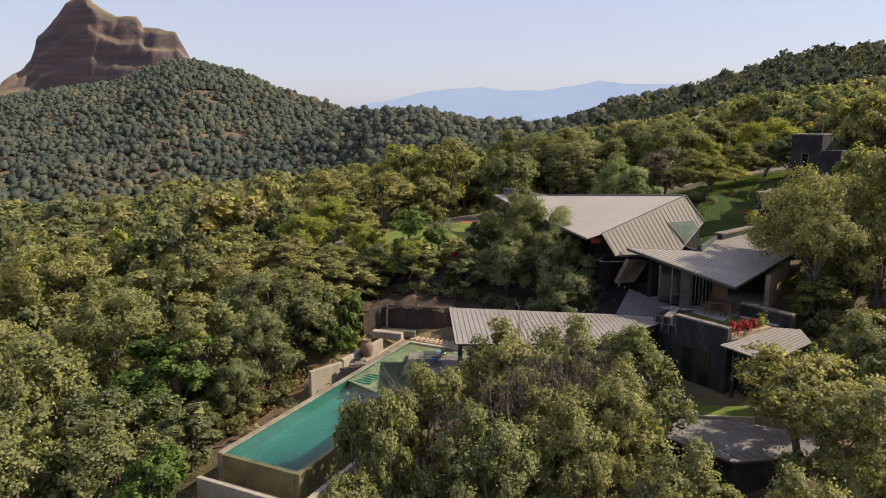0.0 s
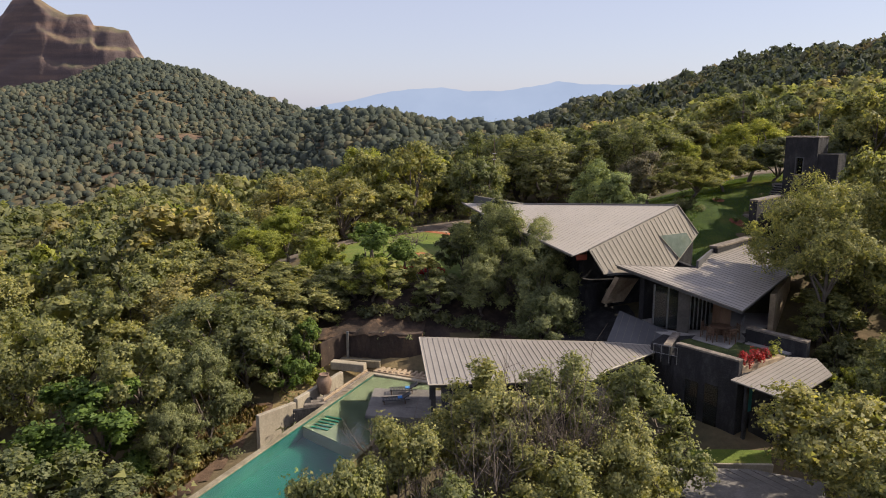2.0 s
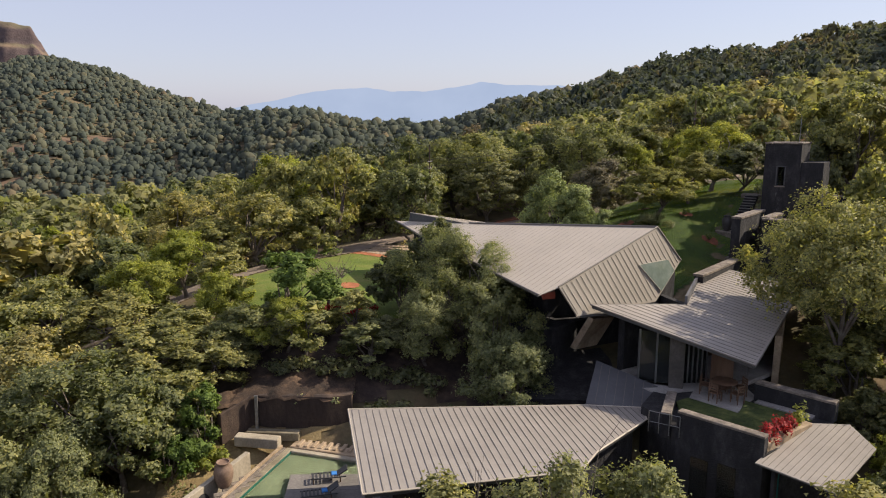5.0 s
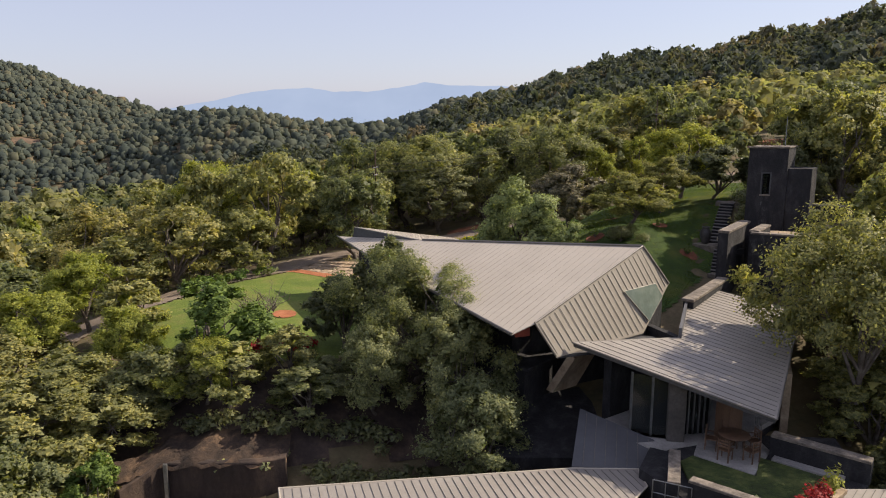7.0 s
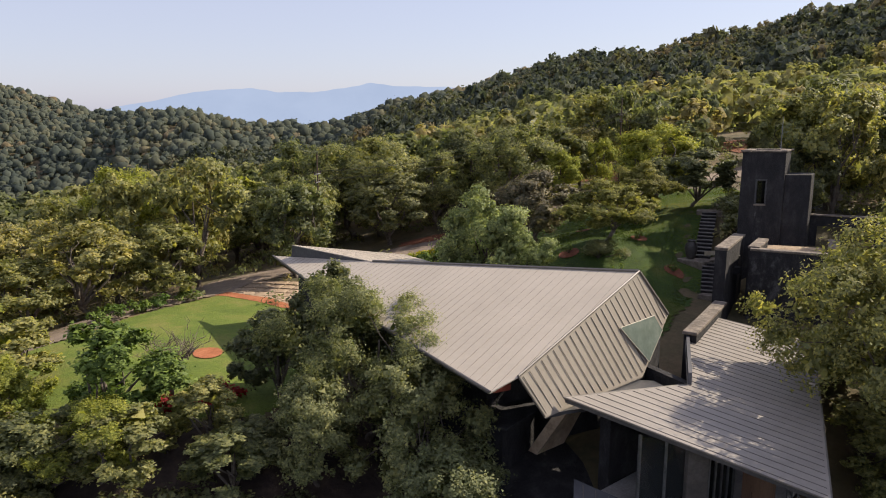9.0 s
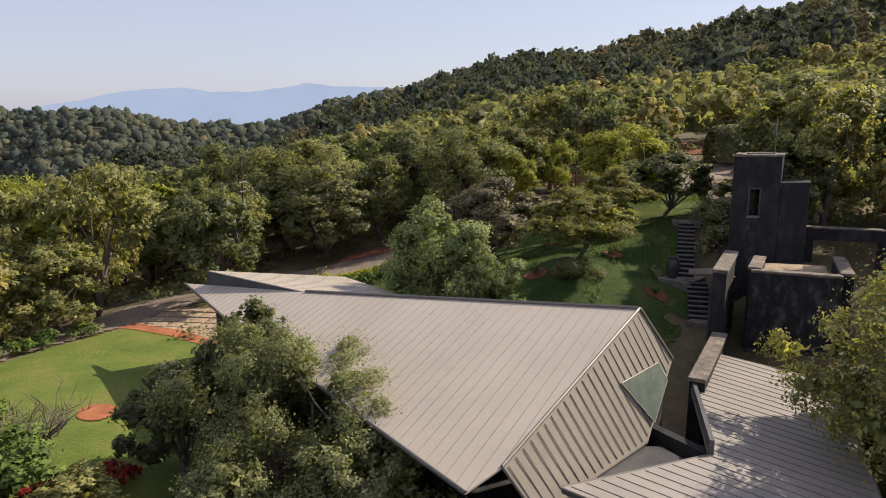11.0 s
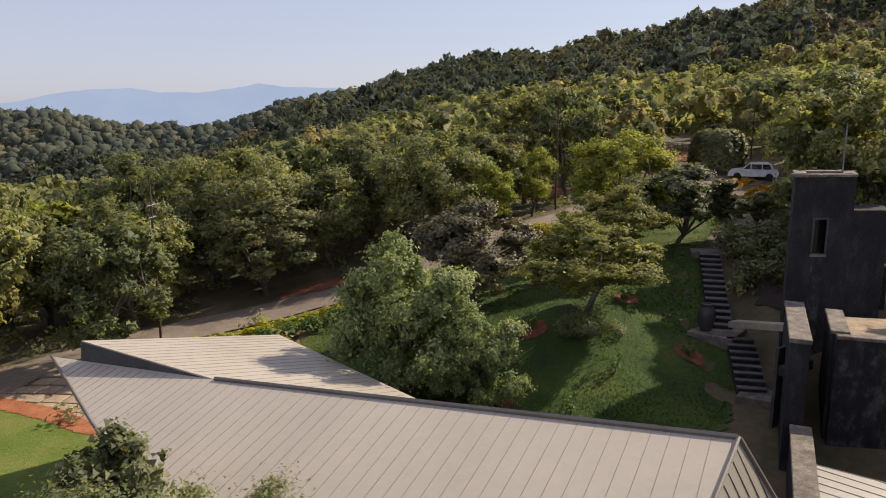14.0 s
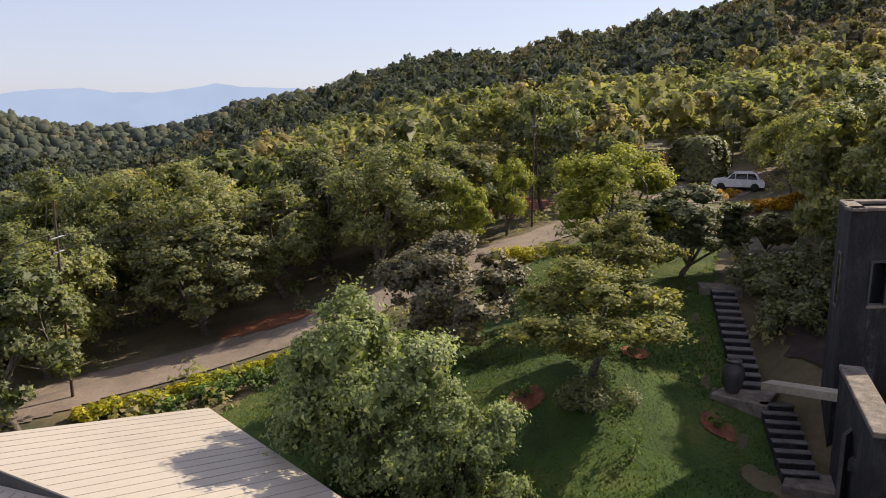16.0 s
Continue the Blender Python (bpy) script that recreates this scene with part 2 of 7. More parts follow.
MAT["pool_green"] = surface("green_pool_tile", (0.003, 0.06, 0.05), (0.007, 0.1, 0.08), (0.018, 0.14, 0.1), 0.3, 14.0, 0.4, 0, 0.1, 20.0, None, 0.4)
MAT["shelf_green"] = surface("pale_green_pool_shelf", (0.13, 0.14, 0.085), (0.165, 0.175, 0.108), (0.2, 0.21, 0.135), 0.9, 12.0, 0.6, 0, 0.1, 20.0)
MAT["pool_rim"] = surface("algae_stained_rim", (0.07, 0.06, 0.022), (0.13, 0.115, 0.045), (0.2, 0.175, 0.085), 1.2, 8.0, 0.6, 0, 0.3, 10.0)
MAT["rim_stone"] = surface("stained_rim_concrete", (0.14, 0.115, 0.07), (0.23, 0.195, 0.13), (0.32, 0.28, 0.2), 1.0, 9.0, 0.8, 0, 0.3, 10.0)
MAT["water"] = water_material()
MAT["teal_glass"] = surface("teal_glass", (0.03, 0.14, 0.14), (0.05, 0.2, 0.195), (0.08, 0.26, 0.25), 1.0, 6.0, 0.08, 0, 0.02, 4.0, None, 0.2)
MAT["glass"] = glass_material("window_glass", (0.06, 0.07, 0.07))
# pale blue-green base carries part of the sky's reflection
MAT["skylight"] = surface("sky_toned_skylight_glass", (0.13, 0.16, 0.135), (0.17, 0.205, 0.175), (0.24, 0.275, 0.235), 1.2, 6.0, 0.07, 0, 0.05, 4.0, None, 0.3)
MAT["wood"] = surface("warm_timber", (0.07, 0.038, 0.022), (0.125, 0.068, 0.038), (0.18, 0.105, 0.06), 2.0, 18.0, 0.6, 0, 0.25, 14.0, (1, 1, 0.2))
MAT["dark_room"] = surface("dark_interior_plaster", (0.05, 0.045, 0.04), (0.08, 0.07, 0.06), (0.11, 0.1, 0.09), 1.0, 8.0)
MAT["clay"] = surface("dark_fired_clay", (0.03, 0.028, 0.028), (0.05, 0.045, 0.042), (0.09, 0.08, 0.075), 2.0, 14.0, 0.6, 0, 0.3, 12.0)
MAT["brown_clay"] = surface("brown_fired_clay", (0.12, 0.075, 0.05), (0.2, 0.13, 0.09), (0.28, 0.19, 0.13), 2.0, 14.0, 0.7, 0, 0.3, 12.0)


def cliff_material():
    """Bedded brown rock, with dry grass where the ground lies flat enough to hold soil."""
    m, n, l, p = material("layered_cliff_rock", 0.95)
    co = n.new("ShaderNodeTexCoord")
    mp = n.new("ShaderNodeMapping")
    mp.inputs["Scale"].default_value = (0.3, 0.3, 3.2)
    l.new(co.outputs["Object"], mp.inputs["Vector"])
    beds = n.new("ShaderNodeTexNoise")
    beds.inputs["Scale"].default_value, beds.inputs["Detail"].default_value = 0.035, 6.0
    l.new(mp.outputs[0], beds.inputs["Vector"])
    rock = ramp(n, ((0.3, (0.084, 0.063, 0.064)), (0.5, (0.116, 0.083, 0.078)), (0.7, (0.17, 0.112, 0.092))))
    l.new(beds.outputs["Fac"], rock.inputs[0])
    big = noise_tex(n, l, 0.02, 5.0, 0.6)
    grass = ramp(n, ((0.35, (0.105, 0.1, 0.06)), (0.6, (0.2, 0.142, 0.09))))
    l.new(big.outputs["Fac"], grass.inputs[0])
    g = n.new("ShaderNodeNewGeometry")
    sx = n.new("ShaderNodeSeparateXYZ")
    l.new(g.outputs["Normal"], sx.inputs[0])
    lie = ramp(n, ((0.5, (0, 0, 0)), (0.8, (1, 1, 1))))
    l.new(sx.outputs["Z"], lie.inputs[0])
    l.new(mixed(n, l, lie.outputs[0], rock.outputs[0], grass.outputs[0]), p.inputs["Base Color"])
    fine = noise_tex(n, l, 0.12, 5.0, 0.65)
    b = n.new("ShaderNodeBump")
    b.inputs["Strength"].default_value, b.inputs["Distance"].default_value = 0.7, 2.0
    l.new(fine.outputs["Fac"], b.inputs["Height"])
    l.new(b.outputs[0], p.inputs["Normal"])
    return m


MAT["rock"] = cliff_material()
MAT["paint_white"] = surface("white_car_paint", (0.7, 0.7, 0.7), (0.75, 0.75, 0.75), (0.8, 0.8, 0.8), 0.5, 4.0, 0.25)
MAT["rubber"] = surface("black_rubber", (0.015, 0.015, 0.015), (0.02, 0.02, 0.02), (0.03, 0.03, 0.03), 2.0, 9.0, 0.8)
MAT["blue_cloth"] = surface("blue_cloth", (0.02, 0.12, 0.4), (0.04, 0.2, 0.55), (0.08, 0.3, 0.65), 3.0, 20.0, 0.9)
MAT["paver"] = surface("tan_patio_slab", (0.26, 0.185, 0.12), (0.36, 0.265, 0.175), (0.44, 0.335, 0.235), 0.6, 8.0, 0.85, 0, 0.3, 10.0)
MAT["red_timber"] = surface("red_stained_timber", (0.16, 0.03, 0.02), (0.26, 0.05, 0.03), (0.34, 0.075, 0.04), 2.0, 14.0, 0.6)
MAT["skylight"].node_tree.nodes["Principled BSDF"].inputs["Specular IOR Level"].default_value = 1.0
# deck grey, shared by the pavilion roof as its leaf-shade tone
MAT["slate"] = surface("shade_dimmed_grey_stone", (0.13, 0.12, 0.11), (0.18, 0.165, 0.15), (0.24, 0.22, 0.2), 0.9, 9.0, 0.8, 0, 0.3, 9.0)
MAT["basalt_streaked"] = surface("lime_streaked_basalt", (0.013, 0.012, 0.014), (0.026, 0.025, 0.027), (0.115, 0.11, 0.112), 3.2, 16.0, 0.9, 0, 1.0, 10.0, (1, 1, 0.55), 1.0)
# tread stone darkened to imitate the shade over the steps
MAT["tread"] = surface("shade_dimmed_tread", (0.07, 0.064, 0.06), (0.11, 0.1, 0.092), (0.17, 0.155, 0.14), 1.6, 9.0, 0.9, 0, 0.5, 8.0)
MAT["steel"] = surface("dull_steel", (0.18, 0.18, 0.18), (0.26, 0.26, 0.26), (0.34, 0.34, 0.34), 3.0, 20.0, 0.45, 0.8)


# ---- builders ----
def mesh_of(name, verts, faces, mat=None, smooth=False):
    me = bpy.data.meshes.new(name)
    me.from_pydata([tuple(map(float, v)) for v in verts], [], [tuple(map(int, f)) for f in faces])
    if mat:
        me.materials.append(mat)
    if smooth:
        me.polygons.foreach_set("use_smooth", [True] * len(me.polygons))
    me.update()
    return me


def fast_mesh(name, verts, faces, mat, tint=None, normals=None):
    """Many equal-sided faces from arrays; tint: one number a face, for the leaf colour of its tree."""
    verts, faces = np.asarray(verts, np.float32), np.asarray(faces, np.int32)
    me = bpy.data.meshes.new(name)
    k = faces.shape[1]
    me.vertices.add(len(verts))
    me.vertices.foreach_set("co", verts.ravel())
    me.loops.add(faces.size)
    me.loops.foreach_set("vertex_index", faces.ravel())
    me.polygons.add(len(faces))
    me.polygons.foreach_set("loop_start", np.arange(0, faces.size, k, dtype=np.int32))
    if tint is not None:
        at = me.attributes.new("tint", "FLOAT", "FACE")
        at.data.foreach_set("value", np.asarray(tint, np.float32))
    me.materials.append(mat)
    me.update(calc_edges=True)
    if normals is not None:
        me.polygons.foreach_set("use_smooth", [True] * len(me.polygons))
        me.normals_split_custom_set_from_vertices(np.asarray(normals, np.float32))
    return me


def thing(name, at=(0, 0, 0), label="", category="", group="", kind=""):
    ob = new(name)
    ob.empty_display_size = 0.2
    ob.location = at
    return tagged(ob, label, category, group, kind)


def part(name, bm, mat, parent, label=""):
    """One mesh object under a thing or a part, given in world coordinates of a parent that is neither turned nor scaled."""
    if isinstance(bm, bmesh.types.BMesh):
        me = bpy.data.meshes.new(name)
        bm.to_mesh(me)
        bm.free()
        me.materials.append(mat)
    else:
        me = bm
    ob = new(name, me)
    if parent is not None:
        ob.parent = parent
        off, p = Vector((0, 0, 0)), parent
        while p is not None:
            off += p.location
            p = p.parent
        ob.location = -off
    return tagged(ob, label)


def mesh_part(name, me, parent, label=""):
    return part(name, me, None, parent, label)


def base(pts):
    return Vector((sum(p[0] for p in pts) / len(pts), sum(p[1] for p in pts) / len(pts), min(p[2] for p in pts)))


def slab_bm(poly, thick, bevel=0.0):
    """A plate whose upper face is the polygon, with its thickness straight below."""
    bm = bmesh.new()
    top = [bm.verts.new(p) for p in poly]
    low = [bm.verts.new((p[0], p[1], p[2] - thick)) for p in poly]
    n = len(poly)
    bm.faces.new(top)
    bm.faces.new(low[::-1])
    for i in range(n):
        bm.faces.new((top[i], low[i], low[(i + 1) % n], top[(i + 1) % n]))
    bmesh.ops.recalc_face_normals(bm, faces=bm.faces)
    if bevel:
        bmesh.ops.bevel(bm, geom=bm.edges[:], offset=bevel, segments=1, affect="EDGES")
    return bm


def prism_bm(plan, z0, z1, bevel=0.0):
    """An upright block over a plan outline; z1 may be one height or one for each corner."""
    tops = z1 if isinstance(z1, (list, tuple)) else [z1] * len(plan)
    bm = bmesh.new()
    low = [bm.verts.new((p[0], p[1], z0)) for p in plan]
    top = [bm.verts.new((p[0], p[1], z)) for p, z in zip(plan, tops)]
    n = len(plan)
    bm.faces.new(top)
    bm.faces.new(low[::-1])
    for i in range(n):
        bm.faces.new((low[i], low[(i + 1) % n], top[(i + 1) % n], top[i]))
    bmesh.ops.recalc_face_normals(bm, faces=bm.faces)
    if bevel:
        bmesh.ops.bevel(bm, geom=bm.edges[:], offset=bevel, segments=1, affect="EDGES")
    return bm


def strip_plan(a, b, thick, side=0.0):
    """The outline of a straight wall from a to b; side shifts it sideways by that many thicknesses."""
    a, b = Vector(a[:2]), Vector(b[:2])
    d = (b - a).normalized()
    nrm = Vector((-d.y, d.x))
    lo, hi = nrm * thick * (side - 0.5), nrm * thick * (side + 0.5)
    return [tuple(a + lo), tuple(b + lo), tuple(b + hi), tuple(a + hi)]


def box_bm(size, m=None, bevel=0.01):
    bm = bmesh.new()
    bmesh.ops.create_cube(bm, size=1.0)
    bmesh.ops.scale(bm, vec=size, verts=bm.verts)
    if bevel:
        bmesh.ops.bevel(bm, geom=bm.edges[:], offset=min(bevel, min(size) * 0.3), segments=1, affect="EDGES")
    if m is not None:
        bmesh.ops.transform(bm, matrix=m, verts=bm.verts)
    return bm


def tube(path, radii, sides=7):
    """Vertices and quads of a tapered tube along a path."""
    verts, faces = [], []
    path = [Vector(p) for p in path]
    for i, p in enumerate(path):
        d = (path[min(i + 1, len(path) - 1)] - path[max(i - 1, 0)]).normalized()
        u = d.orthogonal().normalized()
        w = d.cross(u)
        for s in range(sides):
            a = 2 * math.pi * s / sides
            verts.append(p + radii[i] * (math.cos(a) * u + math.sin(a) * w))
        if i:
            for s in range(sides):
                o, q = (i - 1) * sides, i * sides
                faces.append((o + s, o + (s + 1) % sides, q + (s + 1) % sides, q + s))
    return verts, faces


def tubes_mesh(name, runs, mat, smooth=True):
    vs, fs = [], []
    for path, radii, sides in runs:
        v, f = tube(path, radii, sides)
        o = len(vs)
        vs += v
        fs += [tuple(i + o for i in q) for q in f]
    return mesh_of(name, vs, fs, mat, smooth)


def lathe_mesh(name, profile, mat, sides=24):
    vs = [(r * math.cos(2 * math.pi * s / sides), r * math.sin(2 * math.pi * s / sides), z) for r, z in profile for s in range(sides)]
    fs = [(i * sides + s, i * sides + (s + 1) % sides, (i + 1) * sides + (s + 1) % sides, (i + 1) * sides + s) for i in range(len(profile) - 1) for s in range(sides)]
    fs.append(tuple(range(sides))[::-1])
    return mesh_of(name, vs, fs, mat, True)


def smooth_step(a, b, v):
    k = np.clip((v - a) / (b - a), 0, 1)
    return k * k * (3 - 2 * k)


def seam_runs(poly, along, step, start=0.5):
    """Where lines parallel to along, step apart, cross a flat polygon: pairs of ends, and the plane's normal."""
    pts = [Vector(p) for p in poly]
    nrm = Vector((0, 0, 0))
    for i in range(len(pts)):
        nrm += pts[i].cross(pts[(i + 1) % len(pts)])
    nrm.normalize()
    if nrm.z < 0:
        nrm = -nrm
    u = Vector(along)
    u = (u - u.dot(nrm) * nrm).normalized()
    w = nrm.cross(u)
    o = pts[0]
    flat = [((p - o).dot(u), (p - o).dot(w)) for p in pts]
    lo, hi = min(q[1] for q in flat), max(q[1] for q in flat)
    runs = []
    v = lo + step * start
    while v < hi:
        xs = []
        for i in range(len(flat)):
            (u0, v0), (u1, v1) = flat[i], flat[(i + 1) % len(flat)]
            if (v0 - v) * (v1 - v) < 0:
                xs.append(u0 + (u1 - u0) * (v - v0) / (v1 - v0))
        xs.sort()
        for a, b in zip(xs[::2], xs[1::2]):
            if b - a > 0.35:
                runs.append((o + u * (a + 0.1) + w * v, o + u * (b - 0.1) + w * v))
        v += step
    return runs, nrm


def seamed_roof(parent, poly, along, step, thick=0.22, mat="roof", name="roof", label="", high=0.05, wide=0.045, seam="seam"):
    """A folded metal roof plane with its upright seams, each a rib of its own."""
    roof = part(name, slab_bm(poly, 0.045), MAT[mat], parent, label)
    mid = sum((Vector(p) for p in poly), Vector()) / len(poly)
    part("fascia", slab_bm([tuple(Vector(p).lerp(mid, 0.012) - Vector((0, 0, 0.045))) for p in poly], thick - 0.045), MAT["fascia"], roof, "dark fascia under the roof edge")
    runs, nrm = seam_runs(poly, along, step)
    for a, b in runs:
        d = (b - a).normalized()
        s = nrm.cross(d) * wide / 2
        vs = [a - s, a + s, b + s, b - s]
        vs = [v - nrm * 0.01 for v in vs] + [v + nrm * high for v in vs]
        mesh_part("seam", mesh_of("seam", vs, [(3, 2, 1, 0), (4, 5, 6, 7), (0, 1, 5, 4), (1, 2, 6, 5), (2, 3, 7, 6), (3, 0, 4, 7)], MAT[seam]), roof)
    return roof


# ---- the lie of the land ----
# spot heights (x, y, z): pool court, house plateau, garden and drive, outer slopes
COURT = [(-3, 49, 0.1), (1, 47.6, 0.1), (6, 46, 0.2), (5, 40, 0.0), (12, 40, 0.0), (14, 36.5, -0.1), (18, 36, -0.1), (-9, 44, -1.6), (-12, 36, -2.6), (-15, 45, -2.6), (-6, 49.5, 0.5), (0, 33, -1.8), (22, 40, 0.6), (10, 46.5, 0.8), (14, 45, 2.6), (12, 33.5, -2.2), (18, 30, -2.4)]
PLATEAU = [(-2, 51.5, 2.7), (-8, 51.5, 1.4), (3, 52.5, 3.0), (-3, 58, 4.1), (2, 60, 4.4), (0, 66, 4.4), (-8, 66, 3.9), (-4, 73, 4.0), (4, 74, 4.2), (5, 80, 4.2), (10, 79, 4.5), (-13, 62, 2.6), (10, 70, 4.6), (8, 56, 3.6), (12, 60, 4.4), (13, 53, 3.6)]
GARDEN = [(16, 72, 5.6), (21, 80.5, 6.0), (28, 81, 7.4), (35, 82, 8.6), (22.6, 62.6, 8.1), (25.6, 63.8, 8.3), (27.5, 61.3, 7.5), (31.5, 65.5, 9.5), (26, 58, 6.5), (20, 57, 5.6), (17, 58, 5.2), (18.5, 53, 4.2), (38, 72, 9.6), (46, 80, 9.6), (60, 88, 9.6), (33, 58, 8.8), (36, 52, 7.0), (30, 49, 5.2), (42, 60, 9.4), (25, 47, 3.4), (28, 54, 6.5), (26, 72, 7.8)]
SLOPES = [(-20, 40, -4.5), (-30, 52, -5), (-8, 26, -4.2), (0, 24, -4.5), (10, 25, -4.2), (22, 22, -4.5), (0, 0, -9.5), (25, 0, -9.5), (-20, 20, -7.5), (-28, 0, -11), (45, 12, -7), (30, 32, -1.5), (-22, 66, -1), (-22, 82, -2.5), (0, 110, 0.5), (-35, 110, -5), (30, 110, 6.5), (60, 112, 12), (64, 58, 10.5), (60, 30, 3), (92, 80, 15), (-50, 80, -8), (-50, 30, -11), (0, 92, 2.0), (16, 95, 4.5)]
SPOTS = np.array(COURT + PLATEAU + GARDEN + SLOPES, float)
_d = np.sqrt(((SPOTS[:, None, :2] - SPOTS[None, :, :2]) ** 2).sum(2) + 4.0)
_w = np.linalg.solve(np.block([[_d, np.ones((len(SPOTS), 1))], [np.ones((1, len(SPOTS))), np.zeros((1, 1))]]), np.append(SPOTS[:, 2], 0))
# the hills round about, by bearing in degrees: shelf, valley and crest as distance and height
BEARING = np.array([-180, -110, -75, -50, -38, -31, -27.7, -24, -21.8, -20.2, -19, -17.5, -15.5, -13.1, -10.6, -8, -6.3, -3.7, -1, 3, 7, 9.2, 13.7, 19.3, 24, 31, 38, 44, 50, 65, 110, 180.0])
CREST_R = np.interp(BEARING, [-180, -110, -75, -50, -33, -19, -15.5, -13, -8.5, -5, -1, 3, 7, 9.2, 13.7, 19.3, 24, 31, 38, 44, 50, 65, 110, 180], [900, 1200, 1500, 1300, 1190, 1190, 1150, 1060, 900, 700, 650, 620, 650, 700, 640, 600, 560, 520, 470, 430, 400, 350, 400, 900.0])
CREST_EL = np.array([-3, -2, -1, 0, 0.2, 1.0, 1.55, 2.2, 3.1, 3.65, 3.7, 3.4, 3.0, 2.0, 1.15, 0.35, 0.3, 0.4, 0.3, -0.5, -0.7, -0.6, 0.8, 2.0, 3.5, 4.4, 5.6, 7.0, 8.5, 9.0, 5.0, -3.0])
VALLEY_R = np.interp(BEARING, [-180, -15, -8, 0, 10, 14, 60, 180], [450, 450, 400, 330, 300, 190, 190, 300])
VALLEY_Z = np.interp(BEARING, [-180, -15, -8, 0, 8, 14, 20, 30, 60, 110, 180], [-70, -70, -50, -24, -14, 4, 9, 14, 20, 10, -40])
POOL_A, POOL_U = Vector((-10.2, 31.33)), Vector((0.438, 0.899)).normalized()
POOL_W, POOL_L = 4.15, 18.0
POOL_N = Vector((POOL_U.y, -POOL_U.x))


def pool_uv(x, y):
    return (x - POOL_A.x) * POOL_U.x + (y - POOL_A.y) * POOL_U.y, (x - POOL_A.x) * POOL_N.x + (y - POOL_A.y) * POOL_N.y


def lumps(x, y, scale, seed=0.0):
    """A cheap smooth unevenness between about -1 and 1."""
    x, y = x / scale + seed, y / scale - seed
    return (np.sin(1.7 * x + 1.3 * np.sin(0.9 * y)) + np.sin(2.1 * y + 1.1 * np.sin(1.3 * x)) + 0.6 * np.sin(3.9 * x - 2.7 * y) + 0.5 * np.sin(5.3 * y + 4.1 * x)) / 3.1


def ground_far(x, y):
    r, az = np.hypot(x, y), np.degrees(np.arctan2(x, y))
    rc = np.interp(az, BEARING, CREST_R)
    zc = 6 + rc * np.tan(np.radians(np.interp(az, BEARING, CREST_EL)))
    rv, zv = np.interp(az, BEARING, VALLEY_R), np.interp(az, BEARING, VALLEY_Z)
    zs = np.interp(az, [-180, -60, -30, 0, 15, 30, 60, 120, 180], [-14, -9, -6, 0, 4, 11, 13, 0, -14])
    z = zs + (zv - zs) * smooth_step(125, rv, r)
    z = z + (zc - zv) * smooth_step(rv * 0.85, rc, r) ** 0.9
    z = z - (zc + 90) * smooth_step(rc * 1.02, rc * 1.9, r)
    return z + lumps(x, y, 90.0) * 6 * smooth_step(200, 500, r) * (1 - smooth_step(rc * 0.8, rc, r)) + lumps(x, y, 33.0, 2.0) * 2.0 * smooth_step(150, 400, r)


STAIR_CUTS = [((28.1, 61.1), (31.9, 65.55), 7.62, 9.55), ((26.3, 57.9), (28.0, 60.1), 6.45, 7.6)]
CLEARINGS = [(-196, 685, 14, 4), (-222, 672, 9, 3), (-243, 638, 12, 4), (-222, 618, 12, 3), (-358, 590, 11, 5), (-228, 571, 10, 3)]


def ground(x, y):
    x, y = np.asarray(x, float), np.asarray(y, float)
    flat = np.stack([x.ravel(), y.ravel()], 1)
    near = np.zeros(len(flat))
    inside = np.hypot(flat[:, 0], flat[:, 1]) < 170
    for i in range(0, len(flat), 20000):
        sel = np.arange(i, min(i + 20000, len(flat)))[inside[i:i + 20000]]
        if len(sel):
            near[sel] = np.sqrt(((flat[sel, None, :] - SPOTS[None, :, :2]) ** 2).sum(2) + 4.0) @ _w[:-1] + _w[-1]
    near = near.reshape(x.shape) + lumps(x, y, 6.0, 1.0) * 0.12
    r = np.hypot(x, y)
    k = smooth_step(100, 160, r)
    z = near * (1 - k) + ground_far(x, y) * k
    a, b = pool_uv(x, y)
    pit = (a > -2.4) & (a < POOL_L + 0.25) & (b > -0.3) & (b < POOL_W + 1.0)
    z = np.where(pit, np.minimum(z, -2.6), z)
    # the garden stairs lie in a shallow cutting
    for p, q, z0, z1 in STAIR_CUTS:
        dx, dy = q[0] - p[0], q[1] - p[1]
        L = math.hypot(dx, dy)
        k = ((x - p[0]) * dx + (y - p[1]) * dy) / L
        off = np.abs((x - p[0]) * dy - (y - p[1]) * dx) / L
        bed = z0 + (z1 - z0) * np.clip(k / L, 0, 1) - 0.32
        near = (1 - smooth_step(1.0, 2.0, off)) * (1 - smooth_step(0.2, 1.4, np.maximum(-k, k - L)))
        z = np.where(z > bed, z + (bed - z) * near, z)
    return z


def ground_at(x, y):
    return float(ground(np.array([x]), np.array([y]))[0])


